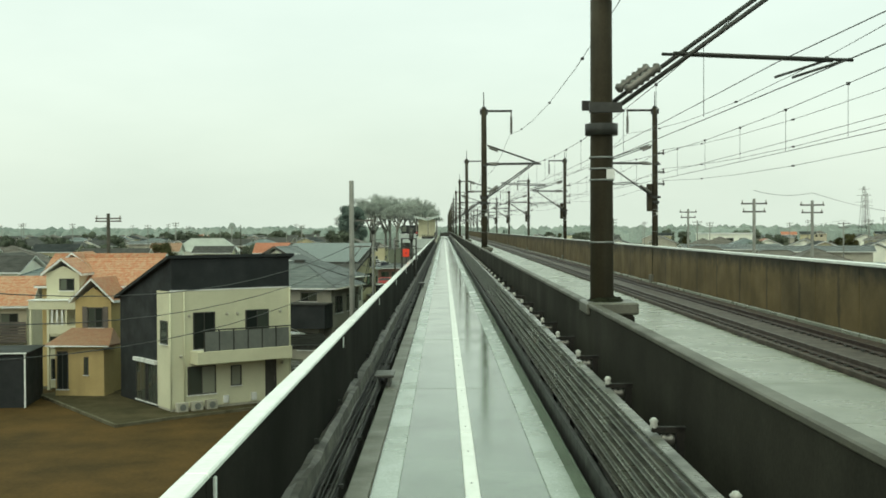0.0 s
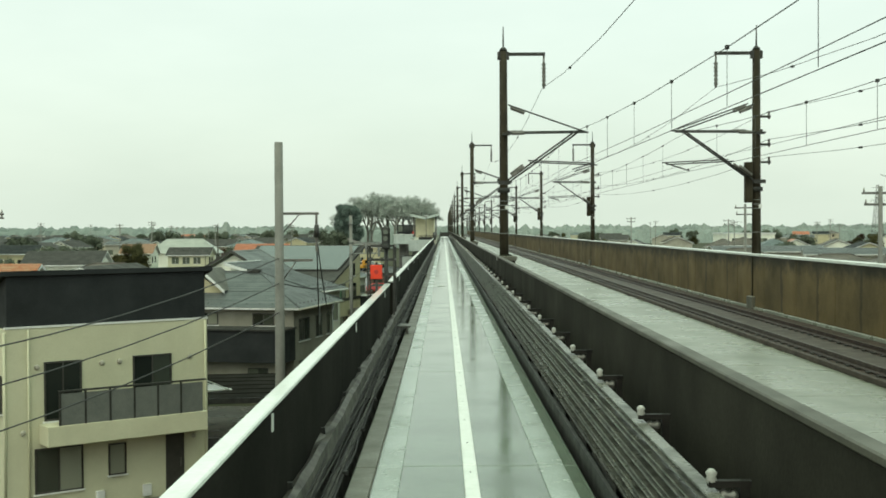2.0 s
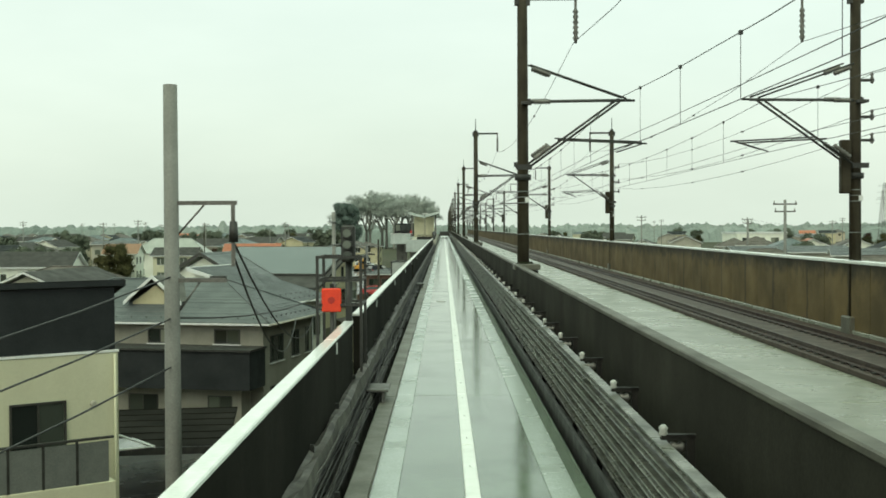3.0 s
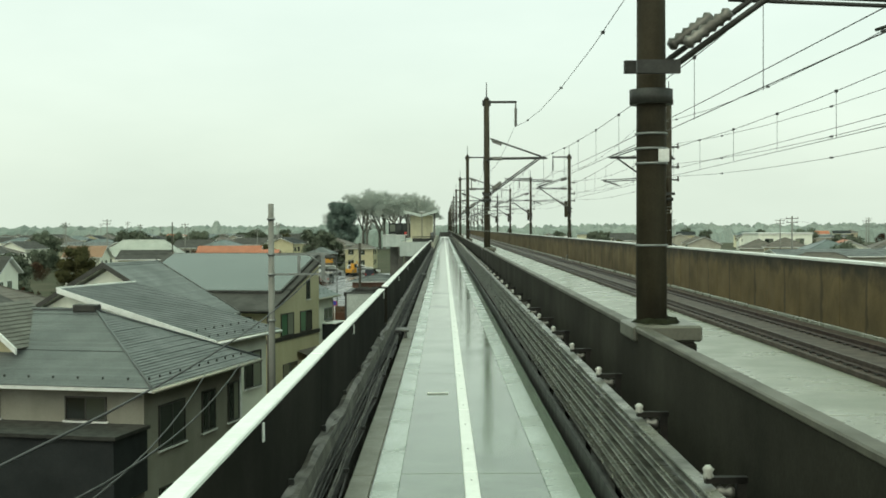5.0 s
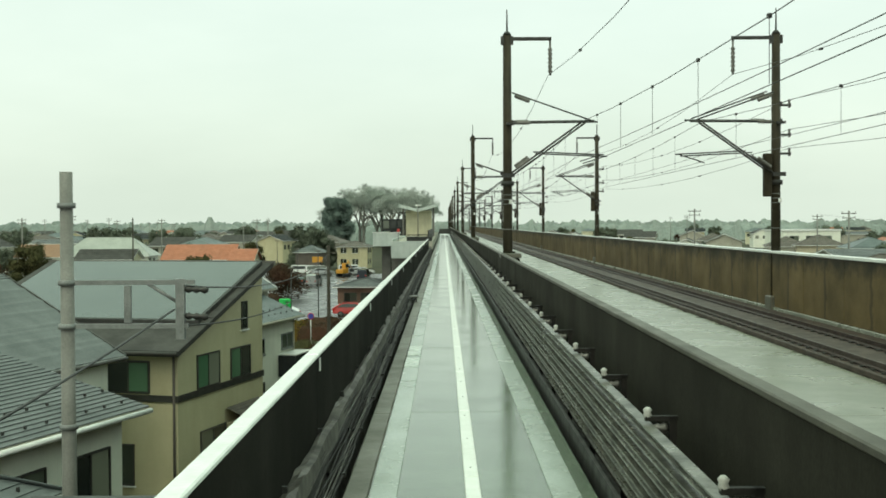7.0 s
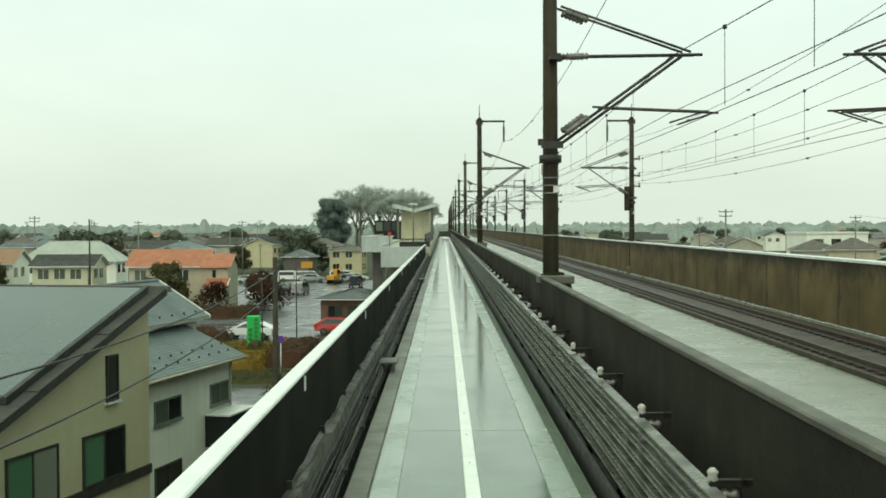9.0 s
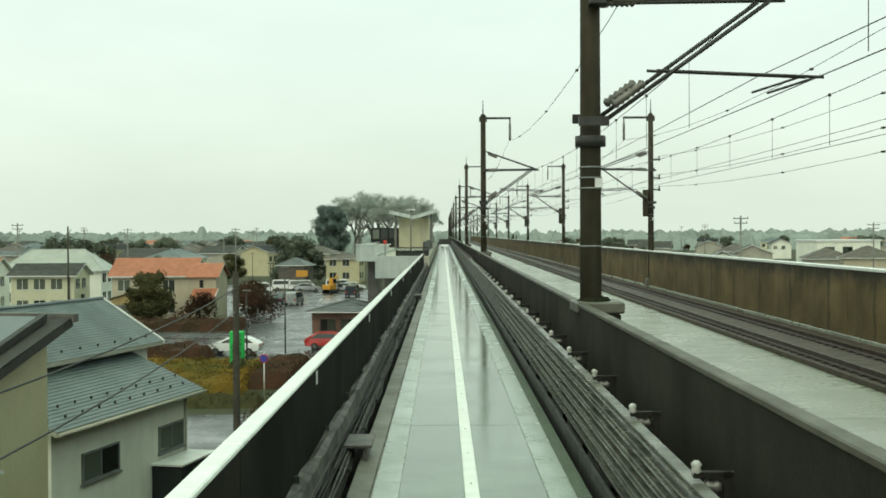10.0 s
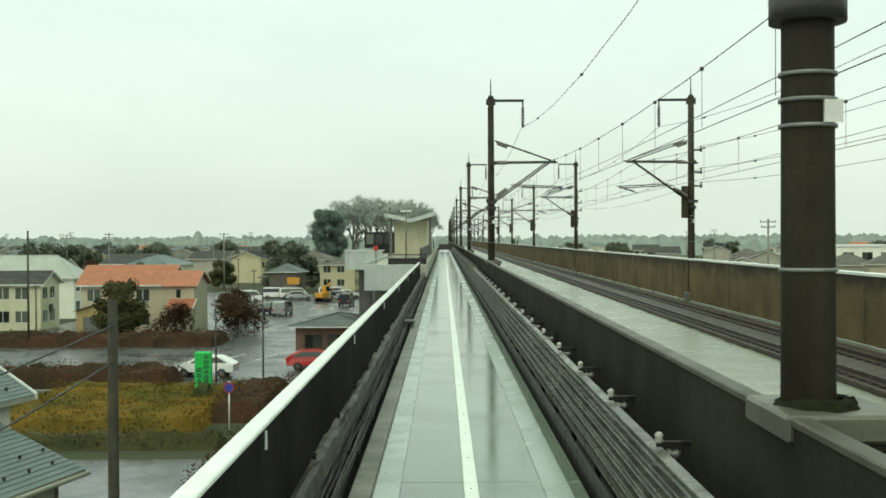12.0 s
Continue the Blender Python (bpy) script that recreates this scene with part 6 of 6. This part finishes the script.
def hedge(name, x0, y0, x1, y1, h, material, label, seed, leaf=0.06, density=70, base=0.0):
    rng = random.Random(seed)
    bm = bmesh.new()
    nx, ny = max(1, int((x1 - x0) / 0.8)), max(1, int((y1 - y0) / 0.8))
    for i in range(nx):
        for j in range(ny):
            c = (x0 + (i + rng.uniform(0.2, 0.8)) * (x1 - x0) / nx, y0 + (j + rng.uniform(0.2, 0.8)) * (y1 - y0) / ny, base + h * rng.uniform(0.35, 0.75))
            leaf_clump(bm, c, 0.7, density, rng, h * 0.6, leaf)
    gx, gy = max(2, int((x1 - x0) / 0.5)), max(2, int((y1 - y0) / 0.5))
    core = [[bm.verts.new((x0 + (x1 - x0) * i / gx, y0 + (y1 - y0) * j / gy,
             base + (h * (0.72 + 0.4 * noise.noise(Vector((x0 + i * 0.45, y0 + j * 0.45, seed)))) if 0 < i < gx and 0 < j < gy else -0.05))) for i in range(gx + 1)] for j in range(gy + 1)]
    for r0, r1 in zip(core, core[1:]):
        for i in range(gx):
            bm.faces.new((r0[i], r0[i + 1], r1[i + 1], r1[i]))
    return tagged(part(name, bm, material), label, "hedge", kind="stuff")


hedge("hedge", -24, 168, -12.2, 183, 1.0, M_YELHEDGE, "yellow-green clipped winter hedge", 1)
hedge("hedge", -12.6, 171, -9.4, 183, 1.25, M_REDHEDGE, "russet red winter hedge", 2)
hedge("hedge", -14.9, 176, -13.2, 178.6, 1.5, M_OLIVE, "dark green hedge under the sign", 3)
hedge("hedge", -36, 184.5, -17.8, 189.5, 1.5, M_REDHEDGE, "brown leafless hedge by the car park", 4)
hedge("hedge", -42, 214, -20.5, 221, 1.2, M_REDHEDGE, "russet shrubs before the houses", 5)
hedge("hedge", -9.6, 150.5, -6.4, 164, 1.2, M_REDHEDGE, "brown shrubs by the viaduct", 6)
hedge("hedge", -20, 163.2, -10, 165, 0.9, M_OLIVE, "low dark shrubs along the road", 7)


ball = bmesh.new()
bmesh.ops.create_icosphere(ball, subdivisions=2, radius=1.0)
BALL_V, BALL_F = [v.co.copy() for v in ball.verts], [[v.index for v in f.verts] for f in ball.faces]
ball.free()


def shrub(m, r, h, material, label, seed, n=26, leaves=90, solid=True):
    rng = random.Random(seed)
    th = empty("shrub", m, label, "shrub", "shrubs")
    part("stem", rod((0, 0, -0.1), (0, 0, h * 0.5), 0.08, 0.04, 6), M_BARK, th)
    bm = bmesh.new()
    for _ in range(n):
        a, q = rng.uniform(0, 2 * math.pi), math.sqrt(rng.random())
        z = h * (0.2 + 0.8 * rng.random())
        rr = r * (1 - 0.6 * abs(z / h - 0.45))
        c = Vector((math.cos(a) * q * rr, math.sin(a) * q * rr, z))
        leaf_clump(bm, c, r * 0.36, leaves if not solid else int(leaves * 1.8), rng, 1.0, 0.028 * r + 0.06)
        if solid:
            o = [bm.verts.new(c + v * r * 0.22 * (1 + 0.5 * noise.noise(v * 2.5 + c))) for v in BALL_V]
            for f in BALL_F:
                bm.faces.new([o[i] for i in f])
    part("crown", bm, material, th)
    return th


EVER = shrub(pose(-31.3, 221.9, 0), 2.3, 5.3, M_OLIVE, "dense olive-brown garden tree before a house", 11, 40)
RUSS = shrub(pose(-22.5, 236, 0), 2.4, 3.6, M_REDHEDGE, "russet leafless shrub by houses", 12, 26, 120, False)
DULL = shrub(pose(-62, 205, 0), 3.2, 6.5, M_DULLGREEN, "dull green winter tree", 13, 34)
for x, y, p, s in ((-20.5, 226, RUSS, 1.0), (-26.2, 220.9, RUSS, 0.85), (-29, 132, RUSS, 1.3), (-26.4, 135, DULL, 0.75), (-33, 136, RUSS, 1.1), (-30.9, 325, DULL, 0.85), (-29.4, 326, DULL, 1.3), (-26.6, 329, DULL, 0.95), (-43, 335, EVER, 1.0)):
    copy_thing(p, pose(x, y, 0, 0, 0, x * 31) @ Matrix.Scale(s, 4)).scale = (s, s, s)


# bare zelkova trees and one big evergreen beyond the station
# twigs paler than bark, since distance haze is carried by their colour
M_TWIG = mat("hazed_twigs", (0.46, 0.5, 0.455), (0.38, 0.415, 0.38), rough=0.9, scale=0.3, fine=3, bump=0)


def bare_tree(m, h, seed, label):
    rng = random.Random(seed)
    th = empty("bare_tree", m, label, "tree", "bare trees")
    bm = bmesh.new()
    tw = bmesh.new()

    def grow(p, d, ln, r, lev):
        q = p + d * ln
        tube(bm if lev < 3 else tw, p, q, max(r, 0.026), max(r * 0.7, 0.018), 6 if lev < 2 else 4 if lev < 4 else 3, cap=False)
        if lev >= 6:
            return
        for _ in range(3 if lev < 5 else 24):
            a = Vector((rng.gauss(0, 1), rng.gauss(0, 1), rng.gauss(0.25, 0.6))).normalized()
            nd = (d * 1.0 + a * (0.55 + 0.12 * lev)).normalized()
            grow(p.lerp(q, rng.uniform(0.65, 1.0)), nd, ln * rng.uniform(0.62, 0.82), r * 0.58, lev + 1)

    grow(Vector((0, 0, -0.3)), Vector((0, 0, 1)), h * 0.3, h * 0.024, 0)
    part("trunk", bm, M_BARK, th)
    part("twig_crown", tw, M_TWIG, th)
    return th


bt = [bare_tree(pose(x, y, 0), h, sd, "tall bare zelkova tree with fine haze-pale twigs") for x, y, h, sd in ((-33, 552, 31, 21), (-19, 556, 32, 22), (-41, 560, 29, 23))]
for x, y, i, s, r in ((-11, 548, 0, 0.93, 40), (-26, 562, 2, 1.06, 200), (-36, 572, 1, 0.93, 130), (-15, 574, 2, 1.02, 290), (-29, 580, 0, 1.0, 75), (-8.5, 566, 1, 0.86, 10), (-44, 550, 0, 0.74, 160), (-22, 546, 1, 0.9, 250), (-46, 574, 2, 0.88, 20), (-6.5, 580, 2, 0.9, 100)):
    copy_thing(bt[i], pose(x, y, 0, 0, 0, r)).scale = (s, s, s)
shrub(pose(-42.4, 538, 0), 5.9, 19.4, M_EVERG, "tall evergreen tree beyond the station, haze in its leaf colour", 31, 100, 170)


# ---- town houses ----
def town_house(wallm, roofm, w, d, h, rise, kind, label, winn=3, lite=False):
    th = empty("house", pose(0, 0, 0), label, "house", "town houses")
    if kind == "hip":
        part("wall", box(-w / 2, -d / 2, -0.2, w / 2, d / 2, h - 0.05), wallm, th)
        hip_roof(th, w, d, h, rise, roofm, 0.45, 7)
    else:
        part("wall", gable_body(w, d, -0.2, h, rise, "x"), wallm, th)
        gable_roof(th, w, d, h, rise, roofm, 0.45, 7, "x")
    for side, ln in (("front", w), ("right", d)):
        f = face(w, d, side)
        for lev in (0.9, 3.4):
            if lev + 1.2 > h:
                continue
            for i in range(winn if side == "front" else 2):
                a = -ln / 2 + 0.7 + i * (ln - 1.4) / (winn if side == "front" else 2)
                if lite and (lev < 3 or i > 1):
                    continue
                bmw = box(a, -0.04, lev, a + 1.3, 0.03, lev + 1.2)
                wd = part("window", bmw, M_PANE, th)
                wd.matrix_basis = f
                if not lite:
                    part("frame", bx(box(a - 0.06, -0.05, lev - 0.06, a + 1.36, 0.0, lev), a + 0.62, -0.05, lev, a + 0.68, 0.0, lev + 1.2), M_TRIM, wd)
    return th


# orange-roofed house: main body, a lower wing at its end, a porch and an ochre lean-to
org = town_house(M_BEIGE, M_ORANGE, 9.0, 7.2, 5.05, 2.0, "gable", "beige house with bright orange tile roof", 3)
org.matrix_basis = pose(-33.0, 233.0, 0)
bm = bmesh.new()
ends = [[bm.verts.new((x, y, z)) for y, z in ((-5.3, -0.1), (1.2, -0.1), (1.2, 4.95), (-2.1, 6.3), (-5.3, 4.95))] for x in (4.52, 7.6)]
bm.faces.new(ends[0])
bm.faces.new(ends[1])
for k in range(5):
    bm.faces.new((ends[0][k], ends[0][(k + 1) % 5], ends[1][(k + 1) % 5], ends[1][k]))
bmesh.ops.recalc_face_normals(bm, faces=bm.faces)
part("wing_wall", bm, M_BEIGE, org)
bmr = roof_plane(bmesh.new(), (4.3, -5.7, 4.95), (7.95, -5.7, 4.95), (7.95, -2.1, 6.47), (4.3, -2.1, 6.47), 7)
roof_plane(bmr, (7.95, 1.6, 4.95), (4.3, 1.6, 4.95), (4.3, -2.1, 6.47), (7.95, -2.1, 6.47), 7)
part("wing_roof", bmr, M_ORANGE, org)
for s0, s1 in (((7.97, -5.75, 4.9), (7.97, -2.1, 6.44)), ((7.97, 1.65, 4.9), (7.97, -2.1, 6.44))):
    part("verge_board", rod(s0, s1, 0.05, 0.05, 4), M_GREYW, org)
part("porch_wall", box(5.4, -7.3, -0.1, 7.5, -5.3, 2.75), M_BEIGE, org)
bmr = roof_plane(bmesh.new(), (5.1, -7.7, 2.7), (7.85, -7.7, 2.7), (7.85, -5.3, 3.7), (5.1, -5.3, 3.7), 5)
part("porch_roof", bmr, M_ORANGE, org)
part("porch_verge", rod((7.87, -7.75, 2.68), (7.87, -5.3, 3.68), 0.06, 0.06, 4), M_TRIM, org)
window(org, pose(0, -5.3, 0), 5.75, 6.2, 3.75, 4.65, 1)
for a in (5.9, 6.6):
    window(org, pose(0, -7.3, 0), a, a + 0.4, 0.9, 2.0, 1)
bm = bmesh.new()
ends = [[bm.verts.new((x, y, z)) for x, z in ((-3.55, -0.1), (-0.6, -0.1), (-0.6, 3.6), (-3.55, 2.62))] for y in (-8.1, -3.65)]
bm.faces.new(ends[0])
bm.faces.new(ends[1])
for k in range(4):
    bm.faces.new((ends[0][k], ends[0][(k + 1) % 4], ends[1][(k + 1) % 4], ends[1][k]))
bmesh.ops.recalc_face_normals(bm, faces=bm.faces)
part("lean_to_wall", bm, M_OCHRE, org)
part("lean_to_roof", roof_plane(bmesh.new(), (-4.0, -3.6, 2.56), (-4.0, -8.4, 2.56), (-0.4, -8.4, 3.74), (-0.4, -3.6, 3.74), 6), M_BROWNROOF, org)
part("lean_to_door", box(-2.9, -8.16, 0.0, -1.1, -8.1, 2.1), M_GREYPANEL, org)
# pale slope standing in for a white gable wall
M_PALEROOF = mat("pale_roof_for_gable", (0.4, 0.42, 0.385), (0.32, 0.34, 0.31), rough=0.35, scale=0.7, fine=14, bump=0.2)
wg = town_house(M_WHITE, M_PALEROOF, 13.4, 6.2, 5.0, 2.8, "hip", "white house, its steep pale hip standing in for a white gable wall", 3)
wg.matrix_basis = pose(-52.4, 256, 0)
lh = town_house(M_CREAM, M_DARKROOF, 7.4, 6.0, 5.0, 1.4, "gable", "cream house with dark grey gable roof", 3)
lh.matrix_basis = pose(-47.0, 237.1, 0)
part("downpipe", rod((3.2, -3.06, 0), (3.2, -3.06, 4.8), 0.05, 0.05, 6), M_FRAME, lh)
part("meter_box", box(3.7, -0.4, 1.9, 3.95, 0.3, 2.7), M_FRAME, lh)
ol = town_house(M_WHITE, M_PORCHTILE, 5.6, 7, 5.2, 1.8, "gable", "white house with weathered orange tile roof", 3)
ol.matrix_basis = pose(-58.2, 243, 0, 0, 0, 3)
gh = town_house(M_BROWNROOF, M_SLATE, 4.6, 5.0, 4.1, 1.4, "hip", "low dark house with grey hipped roof before trees", 2)
gh.matrix_basis = pose(-26.9, 309, 0, 0, 0, 76)
yl = town_house(M_YELLOW, M_BROWNROOF, 6.6, 7.0, 4.8, 1.2, "hip", "pale yellow house with low hipped roof", 2)
yl.matrix_basis = pose(-19.6, 330, 0, 0, 0, -5)
rng = random.Random(77)
TYPES = [(M_WHITE, M_DARKROOF, 9, 7, 5.4, 1.7, "gable", "white house with dark grey gable roof"), (M_BEIGE, M_BROWNROOF, 8, 7.5, 5.5, 1.8, "hip", "beige house with brown hipped roof"),
         (M_CREAM, M_BLUESLATE, 10, 7, 5.6, 1.6, "hip", "cream house with blue-grey hipped roof"), (M_GREYW, M_DARKROOF, 9, 8, 5.2, 1.9, "gable", "grey house with dark slate gable roof"),
         (M_WHITE, M_ORANGE, 8, 7, 5.3, 1.7, "gable", "white house with orange tile roof"), (M_YELLOW, M_NAVY, 8, 7, 5.6, 1.5, "gable", "yellow house with dark gable roof"),
         (M_GREYW, M_SLATE, 16, 9, 6.0, 0.8, "gable", "long grey low-roofed building"), (M_GREYW, M_BROWNROOF, 11, 8, 4.9, 1.9, "hip", "low grey house with brown roof")]
protos = []
spots = []
taken = [(-34, 245, 10), (-46, 236, 8), (-19.6, 330, 8), (-22, 75, 9), (-30, 76, 7), (-12, 92, 8), (-12, 99, 9), (-12, 117, 9), (-12, 129, 8), (-14, 62, 8), (-24, 62, 5), (-16, 291, 24), (-25, 190, 14), (-23, 445, 26)]
for k in range(4000):
    far = rng.random()
    y = 82 + 640 * far ** 1.3
    side = -1 if rng.random() < 0.72 else 1
    x = -rng.uniform(17, 60 + 0.55 * y) if side < 0 else rng.uniform(34, 60 + 0.6 * y)
    if side < 0 and 146 < y < 300 and x > -46 or (-46 < x < -30 and y < 330):
        continue
    if y < 140 and -24 < x < 0:
        continue
    if any((x - a) ** 2 + (y - b) ** 2 < (r + 6.5) ** 2 for a, b, r in taken):
        continue
    taken.append((x, y, 5.5))
    spots.append((x, y))
    if len(spots) >= 300:
        break
for i, (x, y) in enumerate(spots):
    t = rng.choices(range(8), (5, 4, 3, 4, 1.6, 1.5, 1.2, 4))[0]
    rz = rng.choice((-14, -10, 0, 76, 80, 166, -100)) + rng.uniform(-4, 4)
    m = pose(x, y, 0, 0, 0, rz)
    if -56 < x < 0 and 525 < y < 600 or -68 < x < -40 and 226 < y < 268:
        continue
    lite = y > 250
    hit = [p for j, p in protos if j == (t, lite)]
    if hit:
        copy_thing(hit[0], m)
    else:
        p = town_house(*TYPES[t], 3, lite)
        p.matrix_basis = m
        protos.append(((t, lite), p))
wb = empty("apartment_block", pose(84, 345, 0, 0, 0, 8), "white flat-roofed block with dark windows", "building")
part("wall", box(-7, -5, 0, 7, 5, 7.6), M_WHITE, wb)
part("parapet", box(-7.2, -5.2, 7.6, 7.2, 5.2, 8.0), M_TRIM, wb)
for i in range(3):
    for z in (1.6, 4.8):
        window(wb, pose(0, -5, 0), -5.4 + 4 * i, -3.2 + 4 * i, z, z + 1.7, 2)

# trees and poles among the houses
taken += [(-47, 237, 8), (-52.4, 256, 9), (-59.3, 243, 8)]
for k in range(330):
    y = 170 + 600 * rng.random()
    s = -1 if rng.random() < 0.7 else 1
    x = s * rng.uniform(48, 80 + 0.5 * y)
    if any((x - a) ** 2 + (y - b) ** 2 < 49 for a, b, r in taken):
        continue
    q = rng.choice((EVER, DULL, RUSS, DULL))
    sc = rng.uniform(0.6, 1.3)
    copy_thing(q, pose(x, y, 0, 0, 0, rng.uniform(0, 360))).scale = (sc, sc, sc)
utility_pole(-23.8, 82.0, 10.9, 0.16, ((0.35, 1.9), (0.55, 1.9)), -6, 0.0, "dark weathered utility pole with a double cross-arm", M_OLDPOLE)
utility_pole(-37.75, 215, 10.6, 0.11, (), 0, 0.0, "slim dark pole before the houses", M_OLDPOLE)
up = utility_pole(-64, 250, 10.9, 0.13, ((0.3, 1.6), (0.8, 1.4)), -14)
for x, y, s in ((-55, 300, 1), (-38, 310, 1), (-90, 280, 1.05), (-75, 340, 1), (-120, 330, 1.1), (-48, 390, 1), (-100, 420, 1.1), (-60, 470, 1.1), (-140, 480, 1.1), (20.4, 75.8, 1.06), (26.1, 81.7, 1.06), (24.6, 116, 1.06), (34, 231, 1.06), (42, 95, 0.95), (52, 150, 0.95), (44, 200, 1), (70, 190, 1), (60, 260, 1), (90, 300, 1), (120, 380, 1.1), (75, 430, 1.1), (160, 420, 1.2)):
    copy_thing(up, pose(x, y, 0, 0, 0, -14 + 20 * ((x * 7) % 5) / 5)).scale = (s, s, s)
prng = random.Random(5)
for k in range(24):
    y = 190 + 430 * prng.random()
    x = -prng.uniform(46, 40 + 0.42 * y) if prng.random() < 0.75 else prng.uniform(32, 30 + 0.42 * y)
    sc = prng.uniform(0.85, 1.15)
    if not any((x - a) ** 2 + (y - b) ** 2 < 36 for a, b, r in taken):
        copy_thing(up, pose(x, y, 0, 0, 0, prng.uniform(-40, 40))).scale = (sc, sc, sc)
drop_wire((20.4, 75.8, 12.1), (26.1, 81.7, 12.1), 0.25)
drop_wire((26.1, 81.7, 12.1), (42, 95, 10.6), 0.5)
pts = [(42, 95, 10.5), (52, 150, 10.5), (60, 260, 11.0)]
for a, b in zip(pts, pts[1:]):
    drop_wire(a, b, 1.2)


def pylon(x, y, h):
    th = empty("pylon", pose(x, y, 0), "grey steel lattice power pylon far off", "pylon", "pylons")
    bm = bmesh.new()
    b, t = 3.0, 0.5
    for sx in (-1, 1):
        for sy in (-1, 1):
            tube(bm, (sx * b, sy * b, 0), (sx * t, sy * t, h), 0.14, 0.1, 4)
    for i in range(10):
        u, v = i / 10, (i + 1) / 10
        r0, r1 = b + (t - b) * u, b + (t - b) * v
        for s in (-1, 1):
            tube(bm, (-r0, s * r0, u * h), (r1, s * r1, v * h), 0.07, 0.07, 3)
            tube(bm, (r0, s * r0, u * h), (-r1, s * r1, v * h), 0.07, 0.07, 3)
    for z, l in ((h * 0.72, 5), (h * 0.84, 4.4), (h * 0.95, 3.6)):
        tube(bm, (-l, 0, z), (l, 0, z), 0.12, 0.12, 4)
    part("lattice", bm, M_STEEL, th)


pylon(255, 700, 34)
pylon(330, 900, 36)


# far woods: a canopy of winter crowns with depth, rising and falling along the horizon; haze is in their colour
def far_woods(x0, x1, y, h, seed, label):
    vs, fs = [], []
    nx, ny, st = int((x1 - x0) / 2.2), 9, 9.0
    for j in range(ny):
        for i in range(nx):
            x = x0 + i * 2.2
            p = Vector((x * 0.02 + seed, j * 0.35, seed))
            grow = 0.52 + 0.2 * noise.noise(p) + 0.16 * noise.noise(p * 4.3) + 0.26 * noise.noise(Vector((x * 0.23, j * 1.7, seed))) + 0.2 * noise.noise(Vector((x * 0.71, j * 2.3, seed)))
            edge = 0.0 if j in (0, ny - 1) else 1.0
            vs.append((x, y + j * st + 3 * noise.noise(Vector((x * 0.2, j, seed))), max(0.3, h * grow) * edge))
    for j in range(ny - 1):
        for i in range(nx - 1):
            a = j * nx + i
            fs.append((a, a + 1, a + nx + 1, a + nx))
    me = bpy.data.meshes.new("far_woods")
    me.from_pydata(vs, [], fs)
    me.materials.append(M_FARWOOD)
    tagged(new("far_woods", me), label, "woods", kind="stuff")


far_woods(-700, -45, 780, 16, 3.1, "distant winter woods in haze grey-green")
# copse added to fill the hazy grey between the trunks
far_woods(-66, -2, 592, 15, 6.4, "leafless copse added behind the tall trees, haze in its colour")
far_woods(-1000, 1000, 1150, 17, 8.7, "winter woods on the horizon in haze grey-green")
far_woods(40, 760, 720, 13, 5.3, "distant winter woods in haze grey-green")
# ---- pieces of the setting: slabs, pads, barrier panels ----
slab_run(deck, "slab_panel", -0.71, 1.40, SLAB - 0.45, SLAB, M_SLAB, 8.0, 2.0 - 16, 400, 0.008, 0.008)
slab_run(deck, "shoulder_panel", -0.945, -0.718, SLAB - 0.45, SLAB - 0.012, M_SHOULDER, 8.0, 2.0 - 16, 400, 0.008, 0.012)
slab_run(deck, "running_pad", -0.69, -0.44, SLAB, SLAB + 0.012, M_PAD, 16.0, 2.0 - 16, 400, 0.004, 0.004)
slab_run(deck, "running_pad", 0.98, 1.25, SLAB, SLAB + 0.012, M_PAD, 16.0, 2.0 - 16, 400, 0.004, 0.004)
for y0, y1 in ((94.75, 96.1), (96.5, 98.1)):
    part("repair_patch", box(-0.7, y0, SLAB + 0.014, -0.45, y1, SLAB + 0.02, 0.003), M_PATCH, deck, "pale new repair patch on the pad")
slab_run(deck, "centre_strip", 0.19, 0.335, SLAB, SLAB + 0.02, M_LINE, 4.0, 2.0 - 16, 400, 0.01, 0.006)
part("slab_run_on", box(-0.71, 402, SLAB - 0.45, 1.40, Y1, SLAB), M_SLAB, deck)
part("strip_run_on", box(0.19, 402, SLAB, 0.335, Y1, SLAB + 0.02), M_LINE, deck)
slab_run(rdeck, "deck_panel", 2.26, 12.17, DECK - 0.2, DECK, M_DECK, 5.0, -15.7, 300, 0.012, 0.008)
part("deck_run_on", box(2.26, 304.3, DECK - 0.2, 12.17, Y1, DECK), M_DECK, rdeck)
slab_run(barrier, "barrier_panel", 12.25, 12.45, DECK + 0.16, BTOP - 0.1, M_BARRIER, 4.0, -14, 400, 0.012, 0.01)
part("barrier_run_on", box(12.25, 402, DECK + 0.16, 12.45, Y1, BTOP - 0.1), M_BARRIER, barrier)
